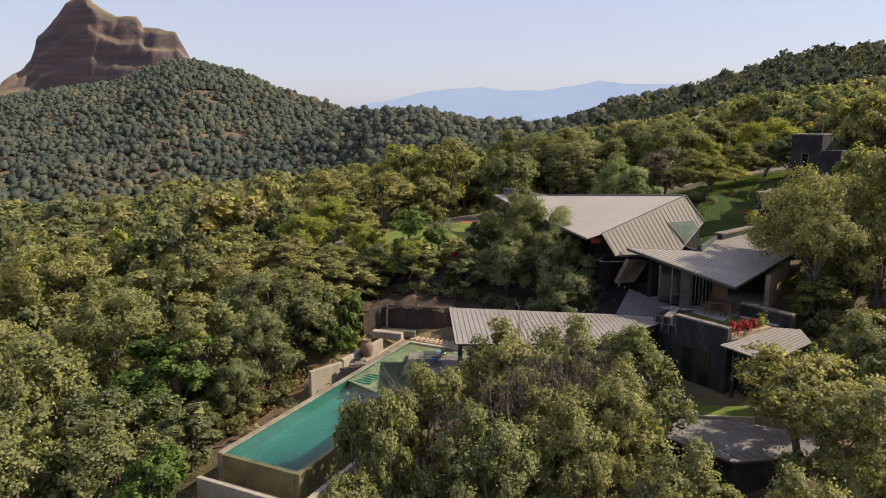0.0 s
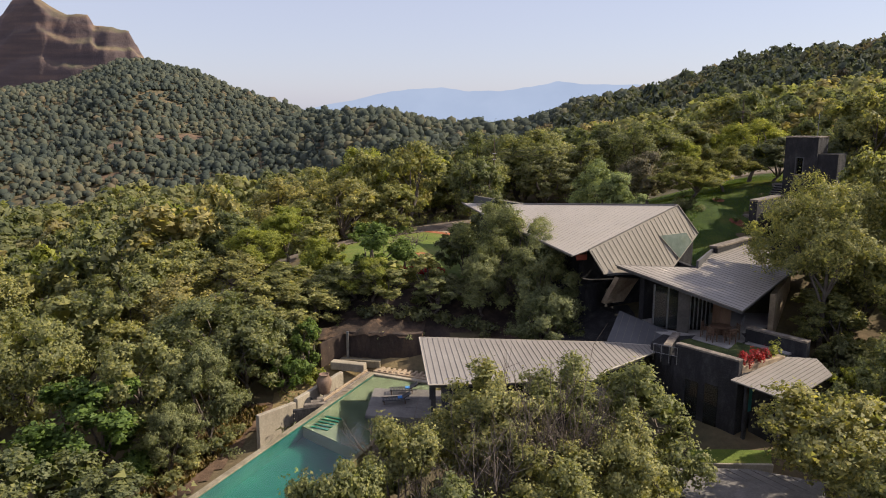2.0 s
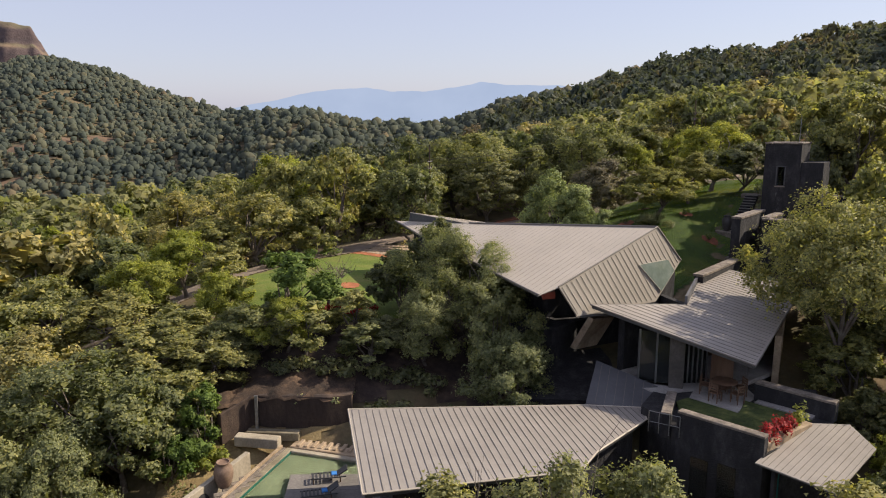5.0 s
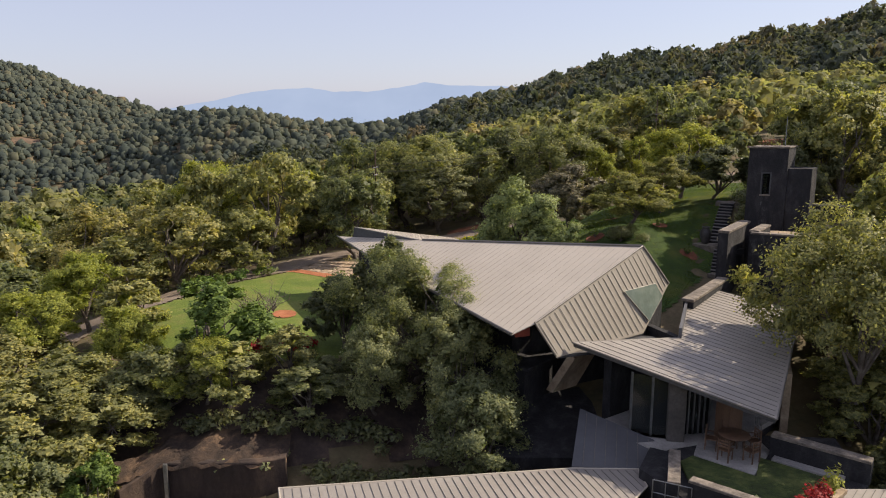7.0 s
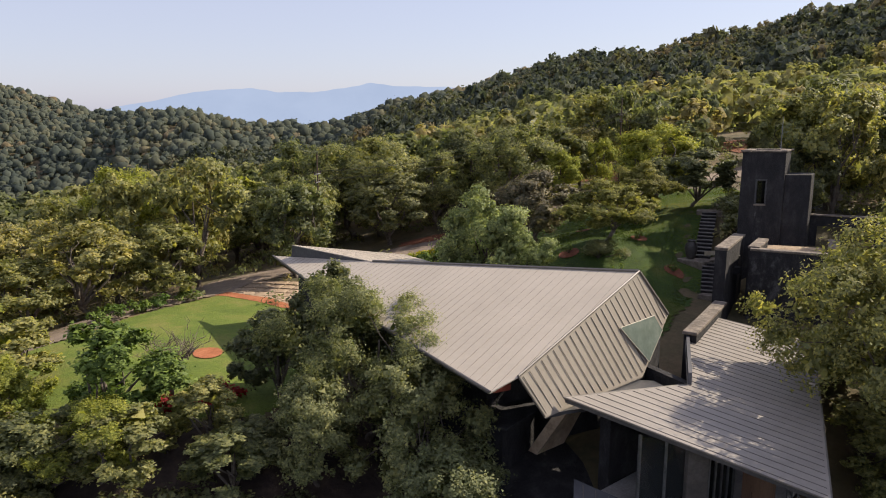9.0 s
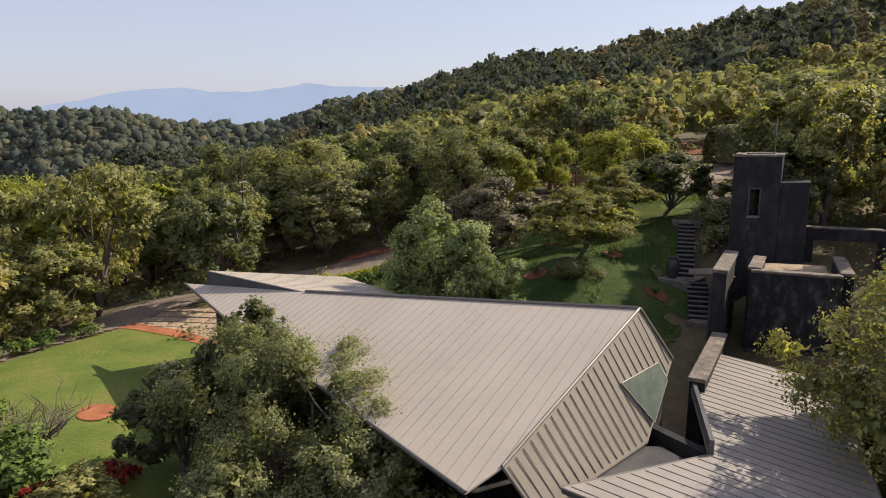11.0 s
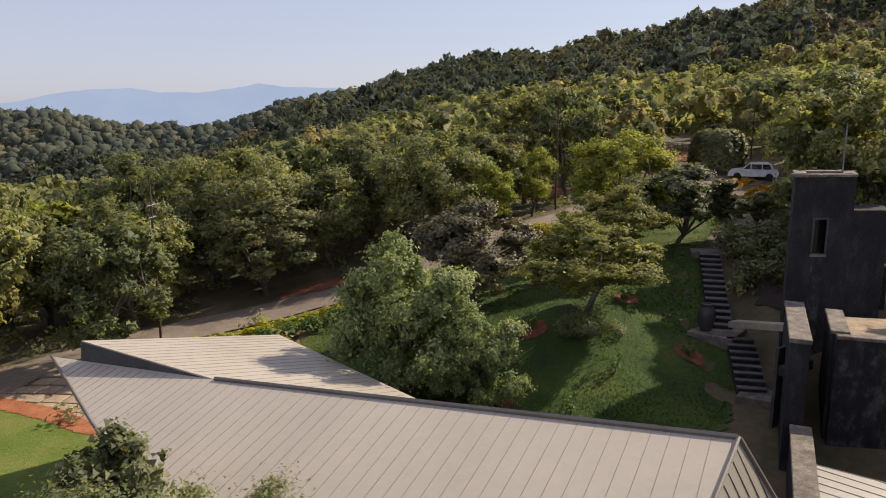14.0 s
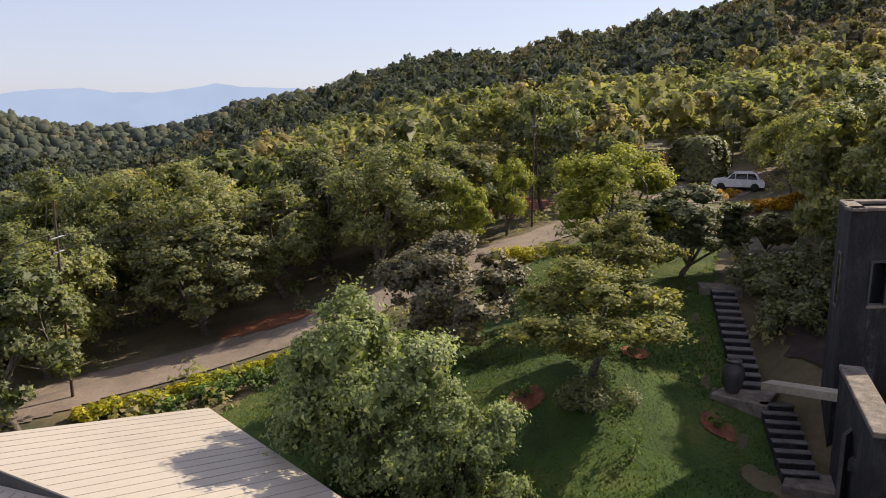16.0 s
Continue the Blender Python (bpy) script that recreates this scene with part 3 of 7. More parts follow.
def build_ground():
    rings = [0.0, 0.01] + list(np.arange(1.2, 75, 1.2)) + list(75 * np.exp(np.linspace(0.03, math.log(4700 / 75), 110)))
    na = 400
    az = np.radians(np.concatenate([np.linspace(-75, 75, 320), np.linspace(75, 285, 82)[1:-1]]))
    na = len(az)
    cx, cy = 6.0, 48.0
    rr, aa = np.meshgrid(np.array(rings[1:]), az, indexing="ij")
    # the fan opens at the house and reaches the horizon
    full = np.linspace(0, 2 * math.pi, na, endpoint=False)
    aa_near = np.broadcast_to(full, rr.shape)
    x, y = cx + rr * np.sin(aa_near), cy + rr * np.cos(aa_near)
    z = ground(x, y)
    verts = np.concatenate([[[cx, cy, ground_at(cx, cy)]], np.stack([x.ravel(), y.ravel(), z.ravel()], 1)])
    k = np.arange(len(rings) - 2)[:, None] * na + 1
    j = np.arange(na)[None, :]
    jn = (np.arange(na) + 1)[None, :] % na
    quads = np.stack([k + j, k + na + j, k + na + jn, k + jn], 2).reshape(-1, 4)
    me = fast_mesh("ground", verts, quads, MAT["soil"])
    me.polygons.foreach_set("use_smooth", [True] * len(me.polygons))
    tagged(new("ground", me), "dry wooded hillside of soil and scrub under the trees", "ground", kind="structure")


build_ground()


def inside(poly, x, y):
    x, y = np.asarray(x, float), np.asarray(y, float)
    hit = np.zeros(x.shape, bool)
    for i in range(len(poly)):
        (x0, y0), (x1, y1) = poly[i], poly[(i + 1) % len(poly)]
        with np.errstate(divide="ignore", invalid="ignore"):
            hit ^= ((y0 > y) != (y1 > y)) & (x < (x1 - x0) * (y - y0) / (y1 - y0) + x0)
    return hit


def draped(name, poly, mat, lift, step=0.7, label="", category="", kind="structure", edge=0.35):
    """A sheet over the ground inside an outline, with a wavering edge."""
    xs = np.arange(min(p[0] for p in poly) - 1, max(p[0] for p in poly) + 1, step)
    ys = np.arange(min(p[1] for p in poly) - 1, max(p[1] for p in poly) + 1, step)
    gx, gy = np.meshgrid(xs, ys, indexing="ij")
    jx, jy = gx + edge * lumps(gx, gy, 2.3), gy + edge * lumps(gx, gy, 2.9, 4.0)
    gz = ground(gx, gy) + lift
    keep = inside(poly, jx, jy)
    idx = np.arange(gx.size).reshape(gx.shape)
    f = np.stack([idx[:-1, :-1], idx[1:, :-1], idx[1:, 1:], idx[:-1, 1:]], 2)[keep[:-1, :-1]]
    verts = np.stack([gx.ravel(), gy.ravel(), gz.ravel()], 1)
    used, inv = np.unique(f.ravel(), return_inverse=True)
    me = fast_mesh(name, verts[used], inv.reshape(-1, 4), MAT[mat])
    me.polygons.foreach_set("use_smooth", [True] * len(me.polygons))
    return tagged(new(name, me), label, category, kind=kind)


LAWN = [(-9, 62), (-6, 57.5), (-1, 55.5), (3, 55), (6, 58), (6.2, 66), (6.0, 68.8), (3.0, 73.0), (1.4, 74.4), (-2.2, 71.4), (-5.2, 68.4), (-8, 66)]
GARDEN_LAWN = [(16, 55.5), (20, 54.5), (24, 57), (28.5, 60.5), (31, 65), (35, 68.5), (40, 72), (43, 78), (38, 80), (31, 77.5), (22, 75), (14, 74), (11.5, 70), (13, 62)]
ROAD_MID = [(-16, 58, 3.4), (-10, 66, 3.4), (-4.2, 72.5, 3.4), (2.5, 78, 3.6), (10, 80.5, 3.8), (20, 80.3, 4.0), (28, 81.3, 4.0), (35.5, 83, 4.2), (44, 85, 4.6), (56, 89, 6.5), (66, 92, 6.5)]
PATIO = [(1.7, 75.4), (3.4, 73.2), (6.1, 69.2), (7.7, 68.4), (7.7, 74), (5.2, 77.4), (3.4, 76.9)]


def road_outline():
    left, right = [], []
    for i, (x, y, w) in enumerate(ROAD_MID):
        a, b = ROAD_MID[max(i - 1, 0)], ROAD_MID[min(i + 1, len(ROAD_MID) - 1)]
        d = Vector((b[0] - a[0], b[1] - a[1])).normalized()
        left.append((x - d.y * w / 2, y + d.x * w / 2))
        right.append((x + d.y * w / 2, y - d.x * w / 2))
    return left + right[::-1]


ROAD = road_outline()
draped("lawn", LAWN, "lawn", 0.05, 0.3, "bright green mown lawn beside the house", "lawn")
draped("lawn", GARDEN_LAWN, "shade_grass", 0.05, 0.25, "green sloping garden lawn, tree shade darkened into the grass", "lawn")
draped("garden_bank", [(-13.6, 36.5), (-11.4, 37.6), (-9.3, 42.6), (-8.2, 45.6), (-10.6, 46), (-13.6, 41.5)], "bank_soil", 0.06, 0.5, "bank of reddish soil and dry grass beside the pool", "bank")
draped("garden_bank", [(-8.4, 44.0), (-6.0, 45.6), (-4.0, 47.4), (-1.6, 47.9), (-0.2, 48.6), (-4.4, 49.2), (-6.4, 48.2), (-8.6, 46.6)], "dry_grass", 0.05, 0.35, "dry sunlit grass of the pool court", "grass", edge=0.3)
for cx, cy, ra, rb in CLEARINGS:
    draped("clearing", [(cx + ra * math.cos(a), cy + rb * 3 * math.sin(a)) for a in np.linspace(0, 2 * math.pi, 12, endpoint=False)], "far_soil", 0.5, 2.5, "clearing of bare reddish soil on the far hillside", "clearing", edge=3.0)
BARE_SLOPES = [(42.5, 97.0, 4.0, 4.5), (65.5, 103.0, 6.0, 6.5)]
for cx, cy, ra, rb in BARE_SLOPES:
    draped("clearing", [(cx + ra * math.cos(a), cy + rb * math.sin(a)) for a in np.linspace(0, 2 * math.pi, 14, endpoint=False)], "red_soil", 0.08, 0.5, "patch of bare reddish earth among the trees", "clearing", edge=1.2)
# dark earth sheet laid in place of the trees' shade on this slope
draped("garden_bank", [(-8.5, 50.2), (-5.5, 50.0), (1.0, 49.6), (3.2, 50.4), (7.6, 47.6), (8.6, 50.5), (6.0, 54.5), (2.5, 54.6), (-5.5, 55.0), (-9.5, 53.6)], "earth_wall", 0.05, 0.5, "bank of brown earth, darkened for the shade under the trees", "bank", edge=0.8)
# same dark sheet imitates the deep shade right of the steps
draped("garden_bank", [(29.8, 60.6), (32.6, 64.0), (34.2, 66.2), (37.0, 64.5), (34.5, 60.0), (31.5, 57.8)], "earth_wall", 0.05, 0.4, "scrubby bank beside the garden steps, darkened for shade", "bank", edge=0.5)
draped("road", ROAD, "road", 0.06, 0.25, "dusty grey-brown drive winding past the house", "road", edge=0.25)


# ---- woods ----
def leaf_quads(rng, at, out, size, wide=0.55, loose=0.5, lift=0.6, soft=0.6, corners=4, rise=0.35):
    """One bent diamond, or one triangle, for each place: verts, faces and normals. out: the outward way of each."""
    n = len(at)
    d = out + rng.normal(0, loose, (n, 3)) + [0, 0, lift]
    d /= np.linalg.norm(d, axis=1)[:, None]
    t = np.cross(d, rng.normal(0, 1, (n, 3)))
    t /= np.linalg.norm(t, axis=1)[:, None] + 1e-9
    b = np.cross(d, t)
    s = (size * rng.uniform(0.55, 1.45, n))[:, None]
    v = np.stack([at - t * s * 0.5, at - b * s * wide * 0.5 - d * s * 0.12, at + t * s * 0.5 - d * s * 0.1, at + b * s * wide * 0.5 - d * s * 0.12], 1)
    if corners == 3:
        v = np.stack([at - t * s * 0.5 - b * s * wide * 0.45, at + t * s * 0.5 - b * s * wide * 0.45, at + b * s * wide * 0.75 - d * s * 0.15], 1)
    out = out + [0, 0, rise]
    away = out / (np.linalg.norm(out, axis=1)[:, None] + 1e-9)
    nrm = away * soft + d * (1 - soft)
    nrm /= np.linalg.norm(nrm, axis=1)[:, None] + 1e-9
    return v.reshape(-1, 3), np.arange(corners * n).reshape(-1, corners), np.repeat(nrm, corners, 0)


def unit(v):
    return v / (np.linalg.norm(v, axis=1)[:, None] + 1e-9)


def crown_points(rng, n, radius, height, pads, core=0.1):
    """Places in one crown: boughs round the limbs, each of several sprays with leaves about them. Gives places, outward ways, a size factor and the boughs' centres.
    A share of large leaves fills the heart of each bough."""
    boughs = max(9, int(pads * 0.42))
    i = np.arange(boughs)
    ang = i * 2.39996 + rng.normal(0, 0.35, boughs)
    up = np.clip(1 - 1.62 * (i + 0.5) / boughs + rng.normal(0, 0.1, boughs), -0.75, 1)
    bulge = 1 + 0.2 * np.sin(2 * ang + rng.uniform(0, 6)) + 0.16 * np.sin(3 * ang + 4 * up + rng.uniform(0, 6))
    k = rng.uniform(0.5, 1.0, boughs) ** 0.5 * bulge * rng.uniform(0.85, 1.12, boughs)
    ring = np.sqrt(np.clip(1 - up ** 2, 0.02, 1))
    size = rng.uniform(0.2, 0.4, boughs) * radius ** 0.85 * 1.08
    reach = np.clip(radius - size * 0.75, radius * 0.3, None)
    c = np.stack([ring * np.cos(ang) * reach * k, ring * np.sin(ang) * reach * k, up * height * 0.41 * (0.75 + 0.25 * k)], 1)
    far = c / [radius, radius, height * 0.45]
    # sprays over the upper and outer side of each bough
    m = 12
    o1 = unit(rng.normal(0, 1, (boughs * m, 3)) + np.repeat(far, m, 0) * 0.7 + [0, 0, 0.35])
    s1 = np.repeat(size, m)
    flat = np.repeat(rng.uniform(0.7, 1.0, boughs), m)
    c1 = np.repeat(c, m, 0) + o1 * (s1 * rng.uniform(0.6, 1.05, boughs * m))[:, None] * np.stack([np.ones(boughs * m), np.ones(boughs * m), flat], 1)
    r1 = s1 * rng.uniform(0.15, 0.42, boughs * m)
    which = rng.choice(boughs * m, n, p=r1 ** 2 / (r1 ** 2).sum())
    o2 = unit(rng.normal(0, 1, (n, 3)) + o1[which] * 0.55 + [0, 0, 0.25])
    rad = r1[which] * np.where(rng.random(n) < 0.2, rng.uniform(1.1, 2.1, n), rng.uniform(0.2, 1.12, n) ** 0.5)
    at = c1[which] + o2 * rad[:, None] * [1.08, 1.08, 0.84]
    out = o2 * 0.55 + o1[which] * 0.4 + far[which // m] * 0.3
    big = np.ones(n)
    heart = rng.random(n) < core
    b = which // m
    inner = c[b] + unit(rng.normal(0, 1, (n, 3))) * (size[b] * rng.uniform(0.1, 0.72, n))[:, None] * [1, 1, 0.75]
    at[heart], big[heart] = inner[heart], 2.7
    return at, out, big, c


def tree_template(name, seed, radius, height, leaves, leaf, mat, label, pads=40, bare=0.2, group="woodland trees", wide=0.55, corners=4, stout=1.0):
    """A tree of its own: trunk and limbs as one part, the crown of single leaves as another; base at the origin."""
    rng = np.random.default_rng(seed)
    mid = height * (bare + 1) / 2
    at, out, big, c = crown_points(rng, leaves, radius, height * (1 - bare), pads)
    fit = np.array([radius / np.quantile(np.hypot(at[:, 0], at[:, 1]), 0.97)] * 2 + [(height - mid) / np.quantile(at[:, 2], 0.99)])
    at, c = at * fit, c * fit
    at[:, 2] += mid
    c[:, 2] += mid
    v, f, nr = leaf_quads(rng, at, out, leaf * big, wide, loose=0.65, lift=0.3, soft=0.46, corners=corners, rise=0.12)
    tree = thing(name, (0, 0, 0), label, "tree", group)
    runs = []
    r0 = 0.03 * height ** 0.9 * (0.6 + 0.12 * radius) * stout
    lean = rng.normal(0, 0.05, 2) * height
    fork = height * (bare + 0.04)
    runs.append(([(0, 0, -0.4), (lean[0] * 0.3, lean[1] * 0.3, fork * 0.5), (lean[0], lean[1], fork), (lean[0] * 1.4, lean[1] * 1.4, mid + height * 0.15)], [r0 * 1.25, r0, r0 * 0.8, r0 * 0.22], 7))
    limbs = []
    for a in range(6):
        w = a * 1.05 + rng.uniform(-0.3, 0.3)
        e = Vector((math.cos(w) * radius * 0.45, math.sin(w) * radius * 0.45, mid + rng.uniform(-0.05, 0.15) * height))
        k = rng.uniform(0.7, 1.1)
        s0 = Vector((lean[0] * k, lean[1] * k, fork * k))
        m = s0.lerp(e, 0.5) + Vector((*rng.normal(0, 0.1, 2) * radius, 0.05 * height))
        runs.append(([s0, m, e], [r0 * 0.6, r0 * 0.42, r0 * 0.2], 5))
        limbs += [m, e]
    for p in c if leaves > 5000 else c[::4]:
        e = Vector(p)
        s0 = min(limbs, key=lambda q: (q - e).length)
        runs.append(([s0, s0.lerp(e, 0.55) + Vector((*rng.normal(0, 0.08, 2) * radius, -0.03 * height)), e], [r0 * 0.22, r0 * 0.15, r0 * 0.05], 3))
    mesh_part("crown", fast_mesh("crown", v, f, MAT[mat], None, nr), tree)
    mesh_part("trunk", tubes_mesh("trunk", runs, MAT["bark"]), tree)
    return tree


HERO = {}
for i, (r, h) in enumerate(((1.9, 6.0), (2.6, 7.2), (3.2, 8.0), (4.4, 9.5))):
    HERO["olive", i] = tree_template("tree", 10 + i, r, h, 10000 + 2400 * i, 0.175, "leaf_olive", "broad olive-green woodland tree with an uneven crown", 44 + 12 * i, 0.12, wide=0.6, corners=3)
HERO["olive", 4] = tree_template("tree", 31, 2.9, 7.6, 14000, 0.17, "leaf_olive", "broad olive-green woodland tree with an uneven crown", 56, 0.12, wide=0.7, corners=3)
HERO["dark", 0] = tree_template("tree", 41, 2.3, 6.0, 15500, 0.15, "leaf_dark", "dense dark green tree with glossy leaves", 50, 0.1, wide=0.7, corners=3)
HERO["dark", 1] = tree_template("tree", 42, 3.4, 8.4, 18500, 0.175, "leaf_dark", "dense dark green tree with glossy leaves", 62, 0.1, wide=0.7, corners=3)
HERO["lime", 0] = tree_template("tree", 51, 2.7, 6.4, 30000, 0.1, "leaf_lime", "light yellow-green tree with an airy crown", 46, 0.2, wide=0.7, corners=3)
HERO["green", 0] = tree_template("tree", 61, 2.4, 6.4, 14000, 0.165, "leaf_green", "fresh green tree with layered branches", 40, 0.12, wide=0.7, corners=3)
HERO["park", 0] = tree_template("tree", 81, 2.0, 4.2, 36000, 0.072, "leaf_park", "small olive-green garden tree on a bare trunk", 36, 0.24, wide=0.7, corners=3)
HERO["parkdark", 0] = tree_template("tree", 82, 1.9, 4.0, 26000, 0.095, "leaf_dark", "round dark green garden tree on a bare trunk", 40, 0.14, wide=0.7, corners=3)
HERO["open", 0] = tree_template("tree", 97, 4.3, 9.0, 38000, 0.12, "leaf_olive", "tall olive-green tree with an open crown on forked limbs", 84, 0.3, wide=0.55, corners=4, stout=0.55)
HERO["umbrella", 0] = tree_template("tree", 95, 2.6, 6.8, 14000, 0.125, "leaf_olive", "olive-green tree with a flat crown above bare limbs", 50, 0.55, wide=0.65, corners=3)
HERO["grey", 0] = tree_template("tree", 91, 3.0, 7.0, 30000, 0.115, "leaf_grey", "tall grey-green tree with feathery branches", 64, 0.05, wide=0.6, corners=3)
HERO["feathery", 0] = tree_template("tree", 93, 3.4, 6.2, 72000, 0.068, "leaf_feather", "large grey-green tree with fine feathery leaves against the house", 52, 0.05, wide=0.5, corners=3)
HERO["dusk", 0] = tree_template("tree", 72, 2.6, 5.2, 32000, 0.11, "leaf_dusk", "round brown-green garden tree with glossy leaves", 46, 0.08, wide=0.7, corners=3)
HERO["pale", 0] = tree_template("tree", 71, 2.8, 5.4, 42000, 0.11, "leaf_pale", "pale grey-green garden tree with drooping leaves", 60, 0.04, wide=0.6, corners=3)
FILL = {}
for i in range(4):
    FILL["olive", i] = tree_template("tree", 110 + i, 3.0, 7.2, 2500, 0.31, "leaf_olive", "olive-green tree of the dry hillside woods", 34, 0.08, wide=0.8, corners=3)
FILL["dark", 0] = tree_template("tree", 121, 2.9, 7.0, 2500, 0.31, "leaf_dark", "dark green tree of the hillside woods", 34, 0.08, wide=0.8, corners=3)
FILL["lime", 0] = tree_template("tree", 131, 2.8, 7.0, 2500, 0.31, "leaf_lime", "yellow-green tree of the hillside woods", 34, 0.08, wide=0.8, corners=3)
for i in range(2):
    FILL["mid", i] = tree_template("tree", 140 + i, 3.0, 7.2, 8000, 0.18, "leaf_olive", "olive-green tree of the dry hillside woods", 44, 0.1, wide=0.7, corners=3)
FINE = {}
for i, (r, h) in enumerate(((2.2, 6.6), (3.0, 8.0))):
    FINE["olive", i] = tree_template("tree", 150 + i, r, h, 27000 + 5000 * i, 0.105, "leaf_slope", "feathery olive-green tree on the slope below the house", 60 + 20 * i, 0.12, wide=0.65, corners=3)
HERO_SIZE = {("olive", 0): (1.9, 6.0), ("olive", 1): (2.6, 7.2), ("olive", 2): (3.2, 8.0), ("olive", 3): (4.4, 9.5), ("olive", 4): (2.9, 7.6), ("dark", 0): (2.3, 6.0), ("dark", 1): (3.4, 8.4), ("lime", 0): (2.7, 6.4), ("green", 0): (2.4, 6.4), ("pale", 0): (2.8, 5.4), ("dusk", 0): (2.6, 5.2), ("grey", 0): (3.0, 7.0), ("feathery", 0): (3.4, 6.2), ("umbrella", 0): (2.6, 6.8), ("open", 0): (4.3, 9.0), ("park", 0): (2.0, 4.2), ("parkdark", 0): (1.9, 4.0)}
USED = set()


def coarse_crowns(count, leaves, leaf, radius, height, seed):
    """Crowns of few, larger leaves for the joined woods: verts, faces and normals of each."""
    made = []
    for i in range(count):
        rng = np.random.default_rng(seed + i)
        at, out, big, c = crown_points(rng, leaves, radius, height * 0.9, 26, 0.12)
        at[:, 2] += height * 0.5
        made.append(leaf_quads(rng, at, out, leaf * np.minimum(big, 2.0), 0.8, 0.25, 0.1, 0.85, 3, 0.1))
    return made


FARTHER = coarse_crowns(6, 130, 1.05, 3.4, 5.2, 980)
COARSE = coarse_crowns(6, 1050, 0.45, 3.0, 7.2, 900)
SPARSE = coarse_crowns(7, 460, 0.6, 3.4, 5.2, 950)


def put_tree(store, key, x, y, wide, tall, turn, sink=0.15):
    """Place the template itself first, copies after; wide and tall are factors."""
    src = store[key]
    z = ground_at(x, y) - sink
    m = pose(x, y, z, 0, 0, turn) @ Matrix.Diagonal((wide, wide, tall, 1))
    if src.name in USED:
        ob = copy_thing(src, pose(x, y, z, 0, 0, turn))
        ob.scale = (wide, wide, tall)
    else:
        USED.add(src.name)
        src.matrix_basis = m
        ob = src
    return ob


STANDING = []


def hero(key, x, y, top, r, turn=None):
    """A tree by its place, the height of its top and the radius of its crown."""
    if key == "olive" and y < 36 and -4 < x < 26:
        i = 0 if r < 2.55 else 1
        r0, h0 = ((2.2, 6.6), (3.0, 8.0))[i]
        put_tree(FINE, ("olive", i), x, y, r / r0, max(top - ground_at(x, y) + 0.15, 2.0) / h0, (x * 77 + y * 31) % 360)
        STANDING.append((x, y, r))
        return
    if key == "olive":
        k = ("olive", min(range(5), key=lambda i: abs(HERO_SIZE["olive", i][0] - r) + 0.3 * ((i * 7 + int(x * 3)) % 3)))
    elif key == "dark":
        k = ("dark", 0 if r < 2.7 else 1)
    else:
        k = (key, 0)
    r0, h0 = HERO_SIZE[k]
    h = max(top - ground_at(x, y) + 0.15, 2.0)
    put_tree(HERO, k, x, y, r / r0, h / h0, (x * 77 + y * 31) % 360 if turn is None else turn)
    STANDING.append((x, y, r))


# below the house and round the pool
for row in (("olive", -2.8, 26.9, 4.6, 1.9), ("olive", -0.6, 31.0, 4.3, 2.0), ("olive", 2.9, 32.9, 5.7, 3.3), ("olive", 6.2, 33.4, 5.75, 3.2), ("olive", 9.3, 33.6, 5.3, 3.2), ("olive", 4.6, 30.2, 3.7, 2.4), ("olive", 8.0, 30.4, 4.5, 2.8), ("olive", 1.4, 26.5, 4.2, 3.0),
            ("olive", 5.2, 27.4, 4.0, 2.6), ("olive", -3.4, 24.2, 2.4, 1.6), ("olive", 9.4, 25.3, 3.2, 2.8), ("olive", 12.4, 22.8, 3.4, 2.8), ("umbrella", 16.6, 30.6, 4.8, 3.3), ("olive", 17.3, 27.3, 4.6, 2.8), ("olive", 20.9, 34.6, 5.6, 2.6)):
    hero(*row)
# two tall olives at x 27 are added to shade roof and terrace
for row in (("dark", 23.4, 35.4, 4.4, 2.4), ("open", 23.5, 44.3, 11.9, 4.6), ("feathery", 7.0, 53.7, 9.4, 3.8, 130), ("grey", 8.1, 50.2, 7.3, 2.6), ("grey", 8.3, 47.2, 5.3, 2.4), ("dark", 3.9, 56.6, 7.8, 1.9), ("dark", 6.2, 56.5, 9.5, 1.9), ("grey", 4.8, 51.6, 6.5, 2.0), ("olive", 24.5, 39.5, 4.6, 2.2), ("olive", 27.4, 43.0, 13.0, 3.5), ("olive", 27.2, 47.0, 13.2, 2.8), ("olive", 23.6, 43.6, 5.6, 1.9), ("dark", 22.9, 41.2, 3.9, 1.6), ("lime", 21.8, 38.0, 3.4, 1.4), ("olive", 24.8, 45.8, 5.8, 1.9), ("dark", 26.8, 45.4, 6.4, 2.0), ("dark", 25.9, 49.6, 7.0, 1.7)):
    hero(*row)
